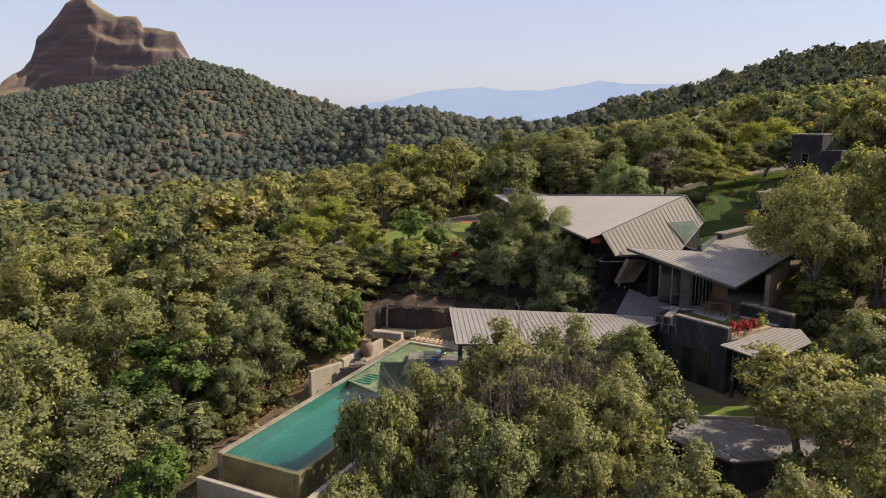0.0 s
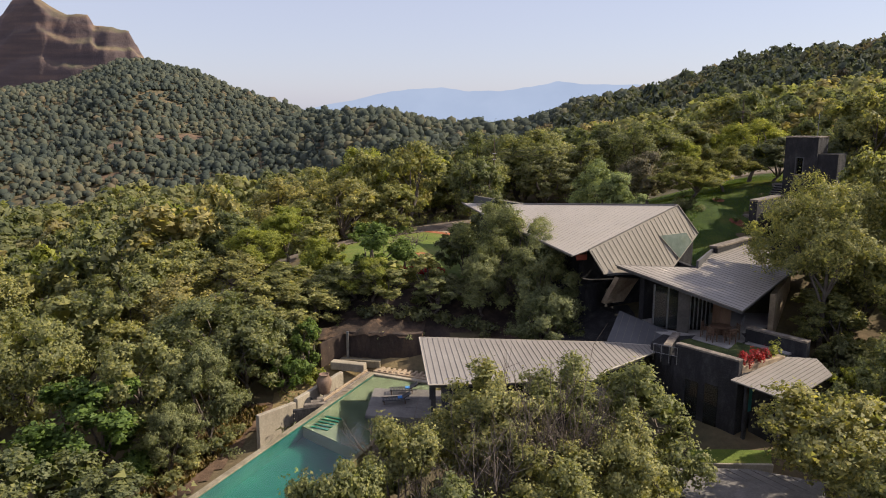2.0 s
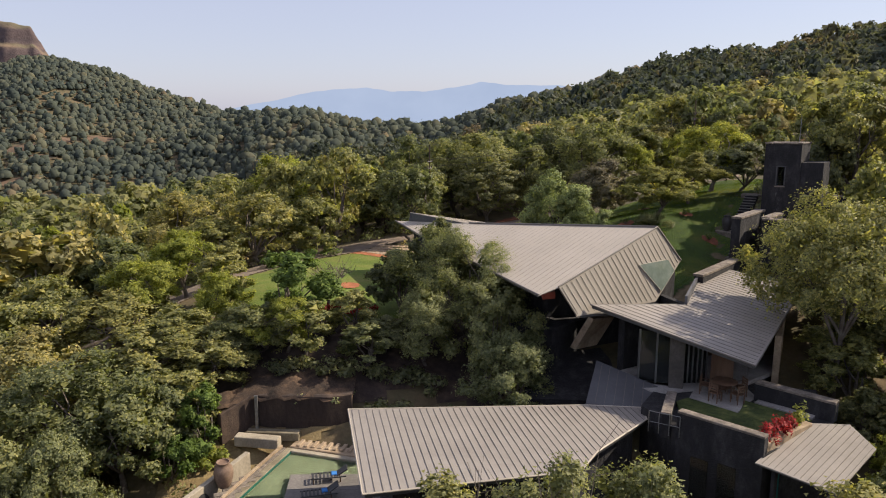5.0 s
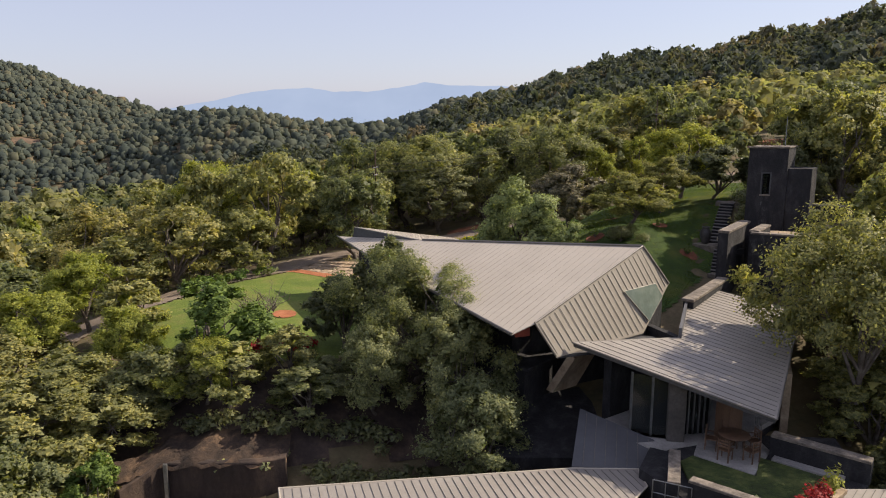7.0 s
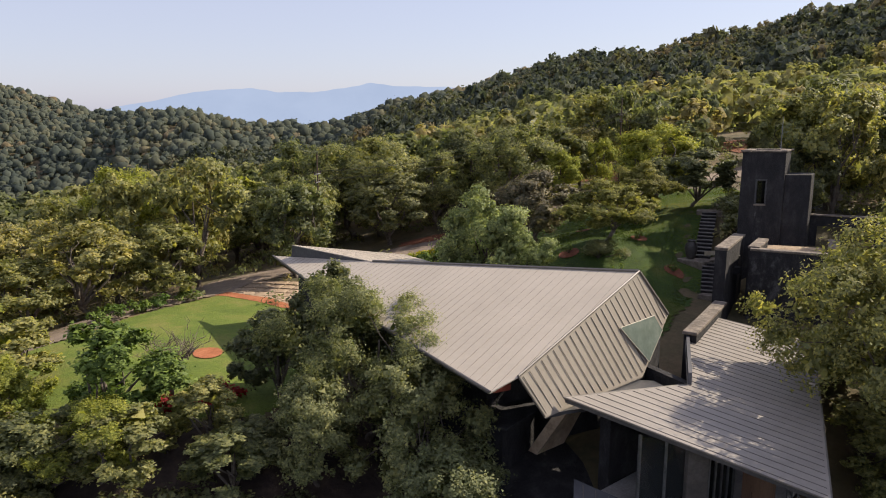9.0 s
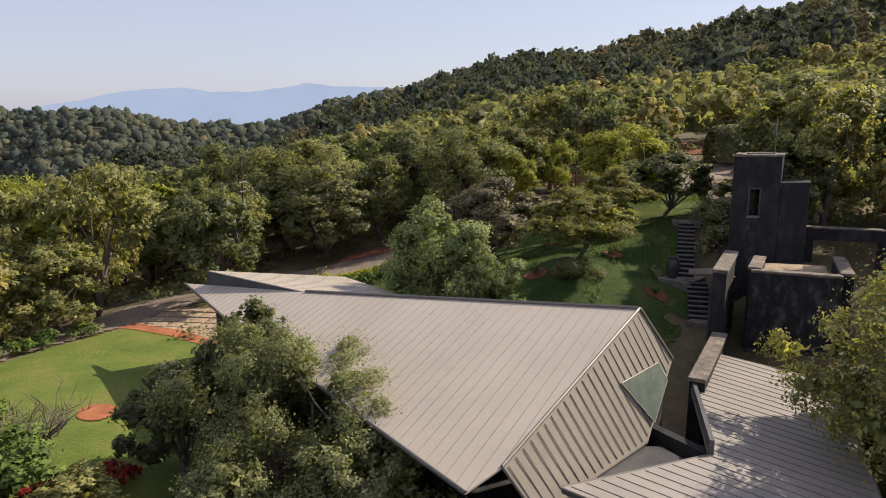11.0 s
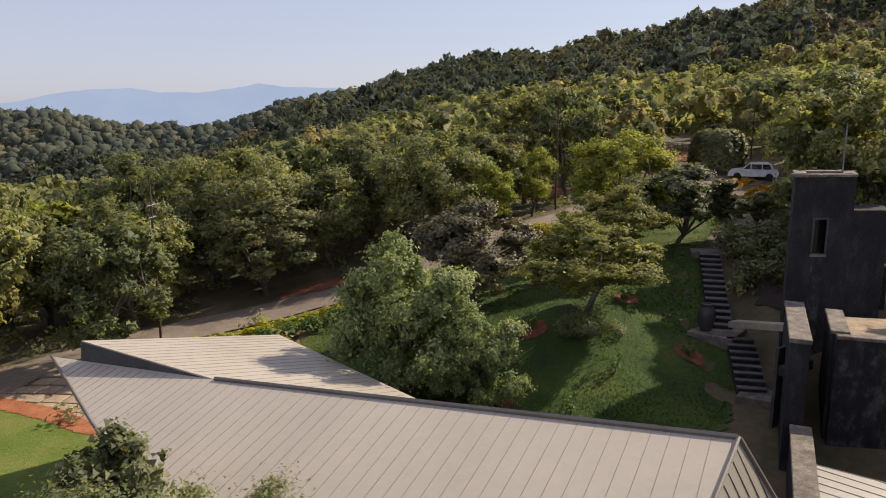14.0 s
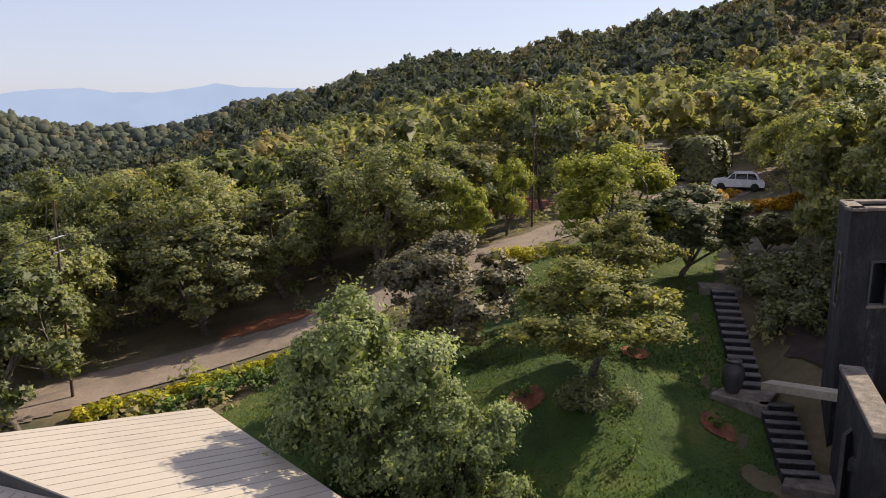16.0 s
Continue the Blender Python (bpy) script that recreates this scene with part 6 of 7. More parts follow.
def living_wing():
    w = thing("living_wing", (18, 46, 2.5), "open living wing under a wide grey seamed metal roof", "house")
    poly = [MID_L, MID_F, MID_BR, MID_B, NOTCH_TOP, NOTCH]
    poly = [(p[0], p[1], plane_z(MID_L, MID_F, MID_B, p[0], p[1])) for p in poly]
    seamed_roof(w, poly, (4.94, -6.09, -1.19), 0.4, 0.2, "roof_mid", "roof", "wide pale grey seamed metal roof", 0.016, 0.022)
    for p, q in zip(poly, poly[1:] + poly[:1]):
        mesh_part("edge_trim", tubes_mesh("edge_trim", [([(p[0], p[1], p[2] - 0.01), (q[0], q[1], q[2] - 0.01)], [0.03, 0.03], 6)], MAT["seam"], False), w)
    part("notch_upstand", slab_bm([(NOTCH[0], NOTCH[1], 6.85), (NOTCH[0] + 0.1, NOTCH[1] - 0.08, 6.85), (NOTCH_TOP[0] + 0.1, NOTCH_TOP[1] - 0.08, 6.95), (NOTCH_TOP[0], NOTCH_TOP[1], 6.95)], 0.5), MAT["roof_grey"], w)
    # floor, back walls and glass front
    part("floor", prism_bm([(13.2, 46.5), (13.3, 44.9), (14.6, 43.6), (18.2, 43.9), (21.5, 45.6), (24.6, 50.0), (22.6, 52.2), (18.3, 48.6)], 3.22, 3.42), MAT["paving"], w)
    part("base_wall", prism_bm([(13.3, 46.4), (13.4, 45.0), (14.7, 43.8), (18.1, 44.1), (21.4, 45.8), (24.4, 50.0), (22.6, 52.0), (18.3, 48.4)], -0.3, 3.218), MAT["basalt"], w, "black basalt wall under the floor")
    part("back_wall", prism_bm([(14.0, 47.0), (18.6, 48.3), (22.8, 52.2), (24.6, 50.2), (25.0, 50.6), (23.0, 52.8), (18.4, 48.8), (13.9, 47.5)], 2.3, 5.9), MAT["basalt"], w)
    part("side_wall", prism_bm(strip_plan((20.9, 45.0), (24.4, 49.8), 0.3), 2.3, 5.35), MAT["sandstone"], w, "sunlit tan stone end wall")
    part("column", prism_bm(strip_plan((17.05, 43.75), (17.75, 43.9), 0.7), 3.42, 5.75, 0.02), MAT["wood"], w, "warm brown timber-clad column")
    part("dark_pier", prism_bm(strip_plan((15.1, 44.4), (15.7, 44.15), 0.4), 3.42, 5.95, 0.02), MAT["dark_room"], w)
    # bay window with frame
    a, b = Vector((14.0, 45.25)), Vector((15.35, 44.45))
    for k0, k1 in ((0.0, 0.48), (0.52, 1.0)):
        p, q = a.lerp(b, k0), a.lerp(b, k1)
        part("window_pane", prism_bm(strip_plan(p, q, 0.03), 3.5, 5.9), MAT["glass"], w)
    for k in (0.0, 0.5, 1.0):
        p = a.lerp(b, k)
        part("mullion", prism_bm(strip_plan(p - Vector((0.04, 0)), p + Vector((0.04, 0)), 0.09), 3.42, 5.95), MAT["steel"], w)
    part("window_sill", prism_bm(strip_plan(a, b, 0.3), 3.3, 3.42, 0.01), MAT["basalt_top"], w, "pale window sill")
    for k in range(6):
        p = Vector((15.9, 44.6)).lerp(Vector((17.0, 44.5)), k / 5)
        part("door_frame", prism_bm(strip_plan(p - Vector((0.03, 0)), p + Vector((0.03, 0)), 0.07), 3.42, 5.7), MAT["steel"], w)
    part("glass_door", prism_bm(strip_plan((15.9, 44.62), (17.0, 44.52), 0.02), 3.43, 5.65), MAT["glass"], w)


living_wing()


# ---- low guest wing ----
def guest_wing():
    w = thing("guest_wing", (6, 41, -0.3), "long low wing with a pale seamed metal roof beside the pool", "house")
    poly = [(0.42, 44.15, 3.4), (0.7, 37.1, 3.38), (8.6, 37.9, 3.14), (9.75, 39.3, 3.1), (13.0, 42.0, 3.0), (13.3, 43.2, 3.0), (10.9, 43.72, 3.06)]
    seamed_roof(w, poly, (0.04, -1, 0), 0.29, 0.16, "roof_mid", "roof", "flat pale metal roof with upright seams", 0.018, 0.016)
    for p, q in zip(poly, poly[1:] + poly[:1]):
        mesh_part("edge_trim", tubes_mesh("edge_trim", [([(p[0], p[1], p[2]), (q[0], q[1], q[2])], [0.035, 0.035], 6)], MAT["roof"], False), w)
    fin = [(12.4, 46.45, 4.1), (10.9, 43.75, 3.12), (14.3, 43.0, 2.95), (14.6, 44.4, 3.35)]
    fin[3] = (14.6, 44.4, plane_z(fin[0], fin[1], fin[2], 14.6, 44.4))
    seamed_roof(w, fin, (0.5, 1, 0.3), 0.4, 0.1, "roof_grey", "tilted_roof", "small tilted dark grey roof sheet", 0.015, 0.025)
    part("wall", prism_bm([(1.6, 43.2), (1.8, 38.2), (8.3, 38.8), (9.6, 40.0), (12.4, 42.0), (12.2, 42.9)], -0.5, 2.9), MAT["basalt"], w, "black stone wall")
    part("beam", prism_bm(strip_plan((0.8, 43.7), (0.95, 37.5), 0.14), 3.0, 3.2), MAT["fascia"], w)
    for y in (43.3, 40.6, 37.9):
        part("post", prism_bm(strip_plan((0.95, y), (1.07, y), 0.12), -0.1, 3.05), MAT["fascia"], w)


guest_wing()

# ---- terrace block ----
TL, TC, TR, TB = (13.45, 40.25), (15.5, 37.5), (20.0, 39.65), (18.1, 42.3)


def terrace_block():
    t = thing("terrace_block", (16.5, 40, -0.5), "black stone terrace block with a roof garden", "terrace")
    plan = [TL, TC, (20.05, 39.7), (21.6, 43.0), (19.0, 43.9), (14.2, 44.0), (13.0, 42.6)]
    part("body", prism_bm(plan, -0.6, 3.38), MAT["basalt"], t, "black basalt wall")
    part("parapet_front", prism_bm(strip_plan(TL, TC, 0.36, 0.5), 3.38, 4.02), MAT["basalt"], t)
    part("parapet_front_coping", prism_bm(strip_plan(TL, TC, 0.4, 0.45), 4.02, 4.12, 0.02), MAT["basalt_top"], t, "weathered grey coping")
    part("parapet_right", prism_bm(strip_plan(TB, TR, 0.4, 0.5), 3.38, 4.15), MAT["basalt"], t)
    part("parapet_right_coping", prism_bm(strip_plan(TB, TR, 0.46, 0.45), 4.15, 4.26, 0.02), MAT["basalt_top"], t, "weathered grey coping")
    part("parapet_left", prism_bm(strip_plan((13.3, 40.5), (14.6, 42.6), 0.36, 0.5), 2.8, 3.8), MAT["basalt"], t)
    part("parapet_left_coping", prism_bm(strip_plan((13.3, 40.5), (14.6, 42.6), 0.42, 0.45), 3.8, 3.9, 0.02), MAT["basalt_top"], t)
    part("turf", prism_bm([(13.9, 40.6), (15.8, 38.2), (19.2, 39.9), (17.6, 42.2), (16.6, 41.0), (15.3, 42.9), (14.6, 42.6)], 3.38, 3.47, 0.02), MAT["turf"], t, "rough green turf")
    part("paving", prism_bm([(16.6, 41.1), (15.4, 42.95), (16.5, 44.3), (18.6, 44.0), (18.35, 42.55)], 3.38, 3.46, 0.01), MAT["paving"], t, "pale grey paving slab")
    part("path", prism_bm(strip_plan((18.0, 42.0), (19.4, 40.1), 0.7, 0.3), 3.38, 3.49, 0.01), MAT["paving"], t)
    part("planter", prism_bm(strip_plan((15.75, 37.75), (18.6, 39.15), 0.4, 0.4), 3.3, 3.72, 0.02), MAT["sandstone"], t, "tan stone planter edge")
    # window bands in the dark front
    d = (Vector(TC) - Vector(TL)).normalized()
    for k, z0, z1 in ((0.3, 0.4, 2.4), (0.62, 0.2, 2.5)):
        p = Vector(TL).lerp(Vector(TC), k) + Vector((d.y, -d.x)) * 0.012
        part("window", prism_bm(strip_plan(p - d * 0.35, p + d * 0.35, 0.05), z0, z1), MAT["glass"], t)
    part("corner_window", prism_bm(strip_plan((15.95, 37.5), (16.7, 37.85), 0.05), 1.5, 2.7), MAT["teal_glass"], t, "teal corner window")
    part("corner_post", prism_bm(strip_plan((15.75, 37.2), (15.9, 37.25), 0.16), -0.4, 3.1), MAT["basalt"], t)
    # canopy roof over the lower corner
    SL, SF, SR, SB = (15.05, 37.3, 3.25), (16.8, 35.2, 3.02), (20.0, 37.3, 3.4), (18.35, 39.4, 3.62)
    seamed_roof(t, [SL, SF, SR, (20.2, 39.0, 3.6), SB], (3.2, 2.1, 0.38), 0.22, 0.1, "roof_mid", "canopy", "small pale seamed canopy roof", 0.016, 0.016)
    part("lower_room", prism_bm([(16.3, 37.7), (17.2, 36.6), (19.3, 37.9), (20.0, 39.6)], -0.6, 2.9), MAT["basalt"], t)


terrace_block()


def low_pavilion():
    p = thing("low_pavilion", (14, 33, -2.5), "low pavilion roof with stone flags and a grass strip", "pavilion")
    poly = [(10.8, 35.3, -0.08), (10.5, 33.7, -0.12), (13.5, 30.9, -0.3), (18.1, 31.3, -0.1), (18.4, 33.1, 0.0), (15.0, 34.85, -0.02)]
    part("wall", prism_bm([(11.4, 34.6), (11.2, 33.6), (13.8, 31.6), (17.6, 31.8), (17.7, 32.8), (15.0, 34.2)], -3.6, -0.35), MAT["basalt"], p)
    seamed_roof(p, poly, (0.55, -0.9, 0), 0.42, 0.14, "slate", "roof", "grey seamed flat roof, leaf shade dimmed into the colour", 0.02, 0.03)
    part("edge_kerb", prism_bm(strip_plan((12.4, 35.3), (16.2, 35.0), 0.12), -0.5, 0.1, 0.01), MAT["concrete"], p)
    part("grass_strip", prism_bm([(12.6, 35.45), (16.2, 35.1), (16.9, 36.5), (12.9, 36.7)], -0.4, 0.06, 0.02), MAT["lawn"], p, "narrow strip of grass")
    part("step_slab", prism_bm([(15.2, 37.1), (17.4, 36.8), (18.6, 37.6), (17.2, 38.2)], -0.4, 0.12, 0.02), MAT["paving"], p)


low_pavilion()


# ---- tower and stone walls ----
def tower_group():
    wa = thing("long_wall", (23, 54, 4), "black stepped stone wall running up to the tower", "wall", kind="structure")
    part("low_wall", prism_bm(strip_plan((19.8, 50.78), (24.1, 54.35), 0.5), 3.0, 6.98), MAT["basalt"], wa)
    part("low_coping", prism_bm(strip_plan((19.7, 50.7), (24.1, 54.35), 0.58), 6.98, 7.12, 0.02), MAT["basalt_top"], wa, "sunlit grey stone coping")
    part("high_wall", prism_bm(strip_plan((24.1, 54.6), (27.6, 57.6), 0.52), 4.0, 9.48), MAT["basalt"], wa)
    part("high_coping", prism_bm(strip_plan((24.1, 54.6), (27.6, 57.6), 0.6), 9.48, 9.62, 0.02), MAT["basalt_top"], wa, "sunlit grey stone coping")
    bx = thing("walled_court", (28.5, 55, 5), "black stone courtyard block with pale coping", "wall", kind="structure")
    B0, B1, B2, B3 = (25.85, 54.72), (28.25, 52.4), (31.2, 55.3), (28.6, 57.2)
    part("front_wall", prism_bm(strip_plan(B0, B1, 0.4, 0.5), 4.5, 9.35), MAT["basalt_streaked"], bx, "streaked black basalt wall")
    part("front_coping", prism_bm(strip_plan(B0, B1, 0.46, 0.43), 9.35, 9.46, 0.02), MAT["basalt_top"], bx)
    part("left_wall", prism_bm(strip_plan((26.0, 55.0), (28.1, 56.75), 0.44, -0.5), 4.5, 9.4), MAT["basalt"], bx)
    part("left_coping", prism_bm(strip_plan((25.98, 54.98), (28.1, 56.75), 0.52, -0.42), 9.4, 9.52, 0.02), MAT["basalt_top"], bx, "sunlit grey stone coping")
    part("right_wall", prism_bm(strip_plan((28.5, 52.7), (31.2, 55.35), 0.45, -0.5), 4.5, 9.4), MAT["basalt"], bx)
    part("right_coping", prism_bm(strip_plan((28.45, 52.65), (31.2, 55.35), 0.52, -0.43), 9.4, 9.52, 0.02), MAT["basalt_top"], bx)
    part("court_floor", prism_bm([(26.3, 54.9), (28.3, 52.9), (31.0, 55.5), (28.8, 57.2)], 8.4, 9.05), MAT["sandstone"], bx, "sunlit tan court floor")
    part("lintel", prism_bm(strip_plan((24.9, 55.7), (26.3, 55.9), 0.3), 8.0, 8.3), MAT["basalt"], bx)
    part("gate_screen", prism_bm(strip_plan((25.2, 56.2), (26.9, 56.6), 0.1), 4.5, 8.7), MAT["dark_room"], bx)
    t = thing("stone_tower", (30, 58.5, 6), "square black basalt tower with a narrow window", "tower")
    T0, T1 = Vector((28.03, 58.31)), Vector((30.04, 57.47))
    d = (T1 - T0).normalized()
    bk = Vector((0.76, 0.65)).normalized()
    z1 = 13.87
    W = (T1 - T0).length
    win0, win1, wz0, wz1 = 0.82, 1.26, 11.05, 12.3
    def quad_wall(a, b, z0, zt, thick=0.35):
        return prism_bm([tuple(T0 + d * a), tuple(T0 + d * b), tuple(T0 + d * b + bk * thick), tuple(T0 + d * a + bk * thick)], z0, zt)
    part("front_left", quad_wall(0, win0, 6, z1 - 0.1), MAT["basalt"], t)
    part("front_right", quad_wall(win1, W, 6, z1 - 0.1), MAT["basalt"], t)
    part("front_below", quad_wall(win0, win1, 6, wz0), MAT["basalt_streaked"], t)
    part("front_above", quad_wall(win0, win1, wz1, z1 - 0.1), MAT["basalt"], t)
    part("window_sill", prism_bm([tuple(T0 + d * (win0 - 0.08) - bk * 0.06), tuple(T0 + d * (win1 + 0.08) - bk * 0.06), tuple(T0 + d * (win1 + 0.08) + bk * 0.3), tuple(T0 + d * (win0 - 0.08) + bk * 0.3)], wz0 - 0.06, wz0 + 0.02), MAT["basalt_top"], t, "pale stone sill")
    for a, b, zz0, zz1 in ((win0 - 0.07, win0, wz0, wz1), (win1, win1 + 0.07, wz0, wz1), (win0 - 0.07, win1 + 0.07, wz1, wz1 + 0.07)):
        part("window_frame", prism_bm([tuple(T0 + d * a - bk * 0.03), tuple(T0 + d * b - bk * 0.03), tuple(T0 + d * b + bk * 0.05), tuple(T0 + d * a + bk * 0.05)], zz0, zz1), MAT["fascia"], t)
    part("window_pane", prism_bm([tuple(T0 + d * win0 + bk * 0.25), tuple(T0 + d * win1 + bk * 0.25), tuple(T0 + d * win1 + bk * 0.28), tuple(T0 + d * win0 + bk * 0.28)], wz0, wz1), MAT["glass"], t)
    D = 2.05
    part("left_wall", prism_bm([tuple(T0 + bk * 0.35), tuple(T0 + d * 0.35 + bk * 0.35), tuple(T0 + d * 0.35 + bk * D), tuple(T0 + bk * D)], 6, z1 - 0.1), MAT["basalt"], t)
    side = [T0 + bk * 0.75, T0 + bk * 1.2]
    part("side_pane", prism_bm([tuple(side[0] - d * 0.02), tuple(side[1] - d * 0.02), tuple(side[1] + d * 0.03), tuple(side[0] + d * 0.03)], 10.9, 12.4), MAT["glass"], t)
    for a, b, zz0, zz1 in ((0.68, 0.75, 10.85, 12.47), (1.2, 1.27, 10.85, 12.47), (0.68, 1.27, 12.4, 12.47), (0.68, 1.27, 10.83, 10.9)):
        part("window_frame", prism_bm([tuple(T0 + bk * a - d * 0.04), tuple(T0 + bk * b - d * 0.04), tuple(T0 + bk * b + d * 0.02), tuple(T0 + bk * a + d * 0.02)], zz0, zz1), MAT["basalt_top"], t)
    part("right_wall", prism_bm([tuple(T1 - d * 0.35 + bk * 0.35), tuple(T1 + bk * 0.35), tuple(T1 + bk * D), tuple(T1 - d * 0.35 + bk * D)], 6, z1 - 0.1), MAT["basalt"], t)
    part("back_wall", prism_bm([tuple(T0 + d * 0.35 + bk * (D - 0.35)), tuple(T1 - d * 0.35 + bk * (D - 0.35)), tuple(T1 - d * 0.35 + bk * D), tuple(T0 + d * 0.35 + bk * D)], 6, z1 - 0.1), MAT["basalt"], t)
    part("tower_floor", prism_bm([tuple(T0 + d * 0.35 + bk * 0.35), tuple(T1 - d * 0.35 + bk * 0.35), tuple(T1 - d * 0.35 + bk * (D - 0.35)), tuple(T0 + d * 0.35 + bk * (D - 0.35))], 13.0, 13.2), MAT["concrete"], t)
    for a, b in ((T0, T1), (T1, T1 + bk * D), (T1 + bk * D, T0 + bk * D), (T0 + bk * D, T0)):
        part("coping", prism_bm(strip_plan(a, b, 0.42, 0.4), z1 - 0.1 + 0.002, z1, 0.015), MAT["basalt_top"], t)
    S0, S1 = T1 + d * 0.003 + bk * 0.15, T1 + d * 1.35 + bk * 0.15
    part("stair_turret", prism_bm([tuple(S0), tuple(S1), tuple(S1 + bk * 1.7), tuple(S0 + bk * 1.7)], 6, 12.6, 0.02), MAT["basalt"], t, "lower stair turret")
    pl = T0 + d * (W * 0.8) + bk * 1.0
    mesh_part("antenna", tubes_mesh("antenna", [([(pl.x, pl.y, 13.2), (pl.x, pl.y, 15.6)], [0.03, 0.02], 6)], MAT["steel"]), t, "thin steel mast")
    far = thing("rear_wall", (34.5, 57.5, 7), "dark stone portal wall behind the tower", "wall", kind="structure")
    a, b = Vector((32.2, 58.4)), Vector((35.4, 55.5))
    for k0, k1 in ((0.0, 0.2), (0.84, 1.0)):
        part("pier", prism_bm(strip_plan(a.lerp(b, k0), a.lerp(b, k1), 0.4), 6.5, 9.75), MAT["basalt"], far)
    part("lintel", prism_bm(strip_plan(a, b, 0.44), 9.752, 10.3, 0.02), MAT["basalt"], far)
    part("lintel_coping", prism_bm(strip_plan(a, b, 0.5), 10.302, 10.38, 0.015), MAT["basalt_top"], far, "weathered grey coping")
    part("low_wall", prism_bm(strip_plan(a.lerp(b, 0.201), a.lerp(b, 0.839), 0.3), 6.5, 8.3), MAT["basalt"], far)


tower_group()


def garden_stairs():
    s = thing("garden_stairs", (29, 62.5, 6), "long flight of dark stone garden steps", "stairs")
    top, bot = Vector((31.9, 65.55, 9.55)), Vector((28.1, 61.1, 7.62))
    d = (top - bot).to_2d().normalized()
    n = 13
    across = Vector((d.y, -d.x))
    for i in range(n):
        a = bot.to_2d().lerp(top.to_2d(), i / n)
        b = bot.to_2d().lerp(top.to_2d(), (i + 1) / n)
        z = bot.z + (top.z - bot.z) * (i + 1) / n
        q = [tuple(a - across * 0.43), tuple(a + across * 0.43), tuple(b + across * 0.43), tuple(b - across * 0.43)]
        part("step", prism_bm(q, z - 0.5, z - 0.05, 0.012), MAT["basalt"], s)
        q = [tuple(a - across * 0.45 - d * 0.03), tuple(a + across * 0.45 - d * 0.03), tuple(b + across * 0.45 - d * 0.12), tuple(b - across * 0.45 - d * 0.12)]
        part("tread", prism_bm(q, z - 0.05, z, 0.012), MAT["tread"], s, "grey stone tread dimmed for shade")
    part("top_landing", prism_bm([tuple(top.to_2d() + across * 0.8), tuple(top.to_2d() + across * 0.8 + d * 1.0), tuple(top.to_2d() - across * 0.8 + d * 1.0), tuple(top.to_2d() - across * 0.8)], 9.0, 9.56, 0.02), MAT["basalt_top"], s)
    part("landing", prism_bm([(26.7, 61.5), (27.4, 59.9), (29.1, 60.7), (28.5, 61.9)], 6.6, 7.6, 0.02), MAT["basalt_top"], s, "grey stone landing")
    part("bridge", slab_bm([(28.2, 60.4, 8.15), (27.97, 57.75, 8.75), (27.47, 57.75, 8.75), (27.7, 60.4, 8.15)], 0.24), MAT["concrete"], s, "pale stone footbridge")
    top2, bot2 = Vector((28.0, 60.1, 7.6)), Vector((26.3, 57.9, 6.45))
    d2 = (top2 - bot2).to_2d().normalized()
    ac = Vector((d2.y, -d2.x))
    for i in range(8):
        a = bot2.to_2d().lerp(top2.to_2d(), i / 8)
        b = bot2.to_2d().lerp(top2.to_2d(), (i + 1) / 8)
        z = bot2.z + (top2.z - bot2.z) * (i + 1) / 8
        part("step", prism_bm([tuple(a - ac * 0.48), tuple(a + ac * 0.48), tuple(b + ac * 0.48), tuple(b - ac * 0.48)], z - 0.6, z - 0.05, 0.012), MAT["basalt"], s)
        part("tread", prism_bm([tuple(a - ac * 0.5 - d2 * 0.03), tuple(a + ac * 0.5 - d2 * 0.03), tuple(b + ac * 0.5 - d2 * 0.12), tuple(b - ac * 0.5 - d2 * 0.12)], z - 0.05, z, 0.012), MAT["tread"], s, "grey stone tread dimmed for shade")
    part("foot_landing", prism_bm([(25.5, 57.9), (26.4, 56.8), (27.3, 57.5), (26.6, 58.5)], 5.8, 6.45, 0.02), MAT["basalt_top"], s)


garden_stairs()
urn(27.45, 61.25, 7.6, 1.05, 0.35, "clay", "tall black clay urn standing on the stair landing")


# ---- things on the terrace ----
def leafy(name, at, r, h, n, size, mat, label, category, group="", stems=5, seed=1, corners=4):
    """A shrub: short stems and a loose crown of leaves, standing at a point."""
    rng = np.random.default_rng(seed)
    s = thing(name, at, label, category, group)
    pads = 9
    c = np.stack([rng.normal(0, 0.42, pads) * r, rng.normal(0, 0.42, pads) * r, rng.uniform(0.25, 0.85, pads) * h], 1)
    which = rng.integers(0, pads, n)
    o = rng.normal(0, 1, (n, 3))
    o /= np.linalg.norm(o, axis=1)[:, None]
    p = c[which] + o * rng.uniform(0.2, 1, (n, 1)) ** 0.5 * [0.5 * r, 0.5 * r, 0.3 * h]
    p[:, 2] = np.abs(p[:, 2])
    v, f, nr = leaf_quads(rng, p, o + [0, 0, 0.4], size, corners=corners)
    mesh_part("foliage", fast_mesh("foliage", v + np.array(at), f, MAT[mat], None, nr), s)
    runs = [([at, Vector(at) + Vector(c[i % pads]) * 0.5, Vector(at) + Vector(c[i % pads])], [0.03, 0.02, 0.008], 4) for i in range(stems)]
    mesh_part("stems", tubes_mesh("stems", runs, MAT["bark"]), s)
    return s


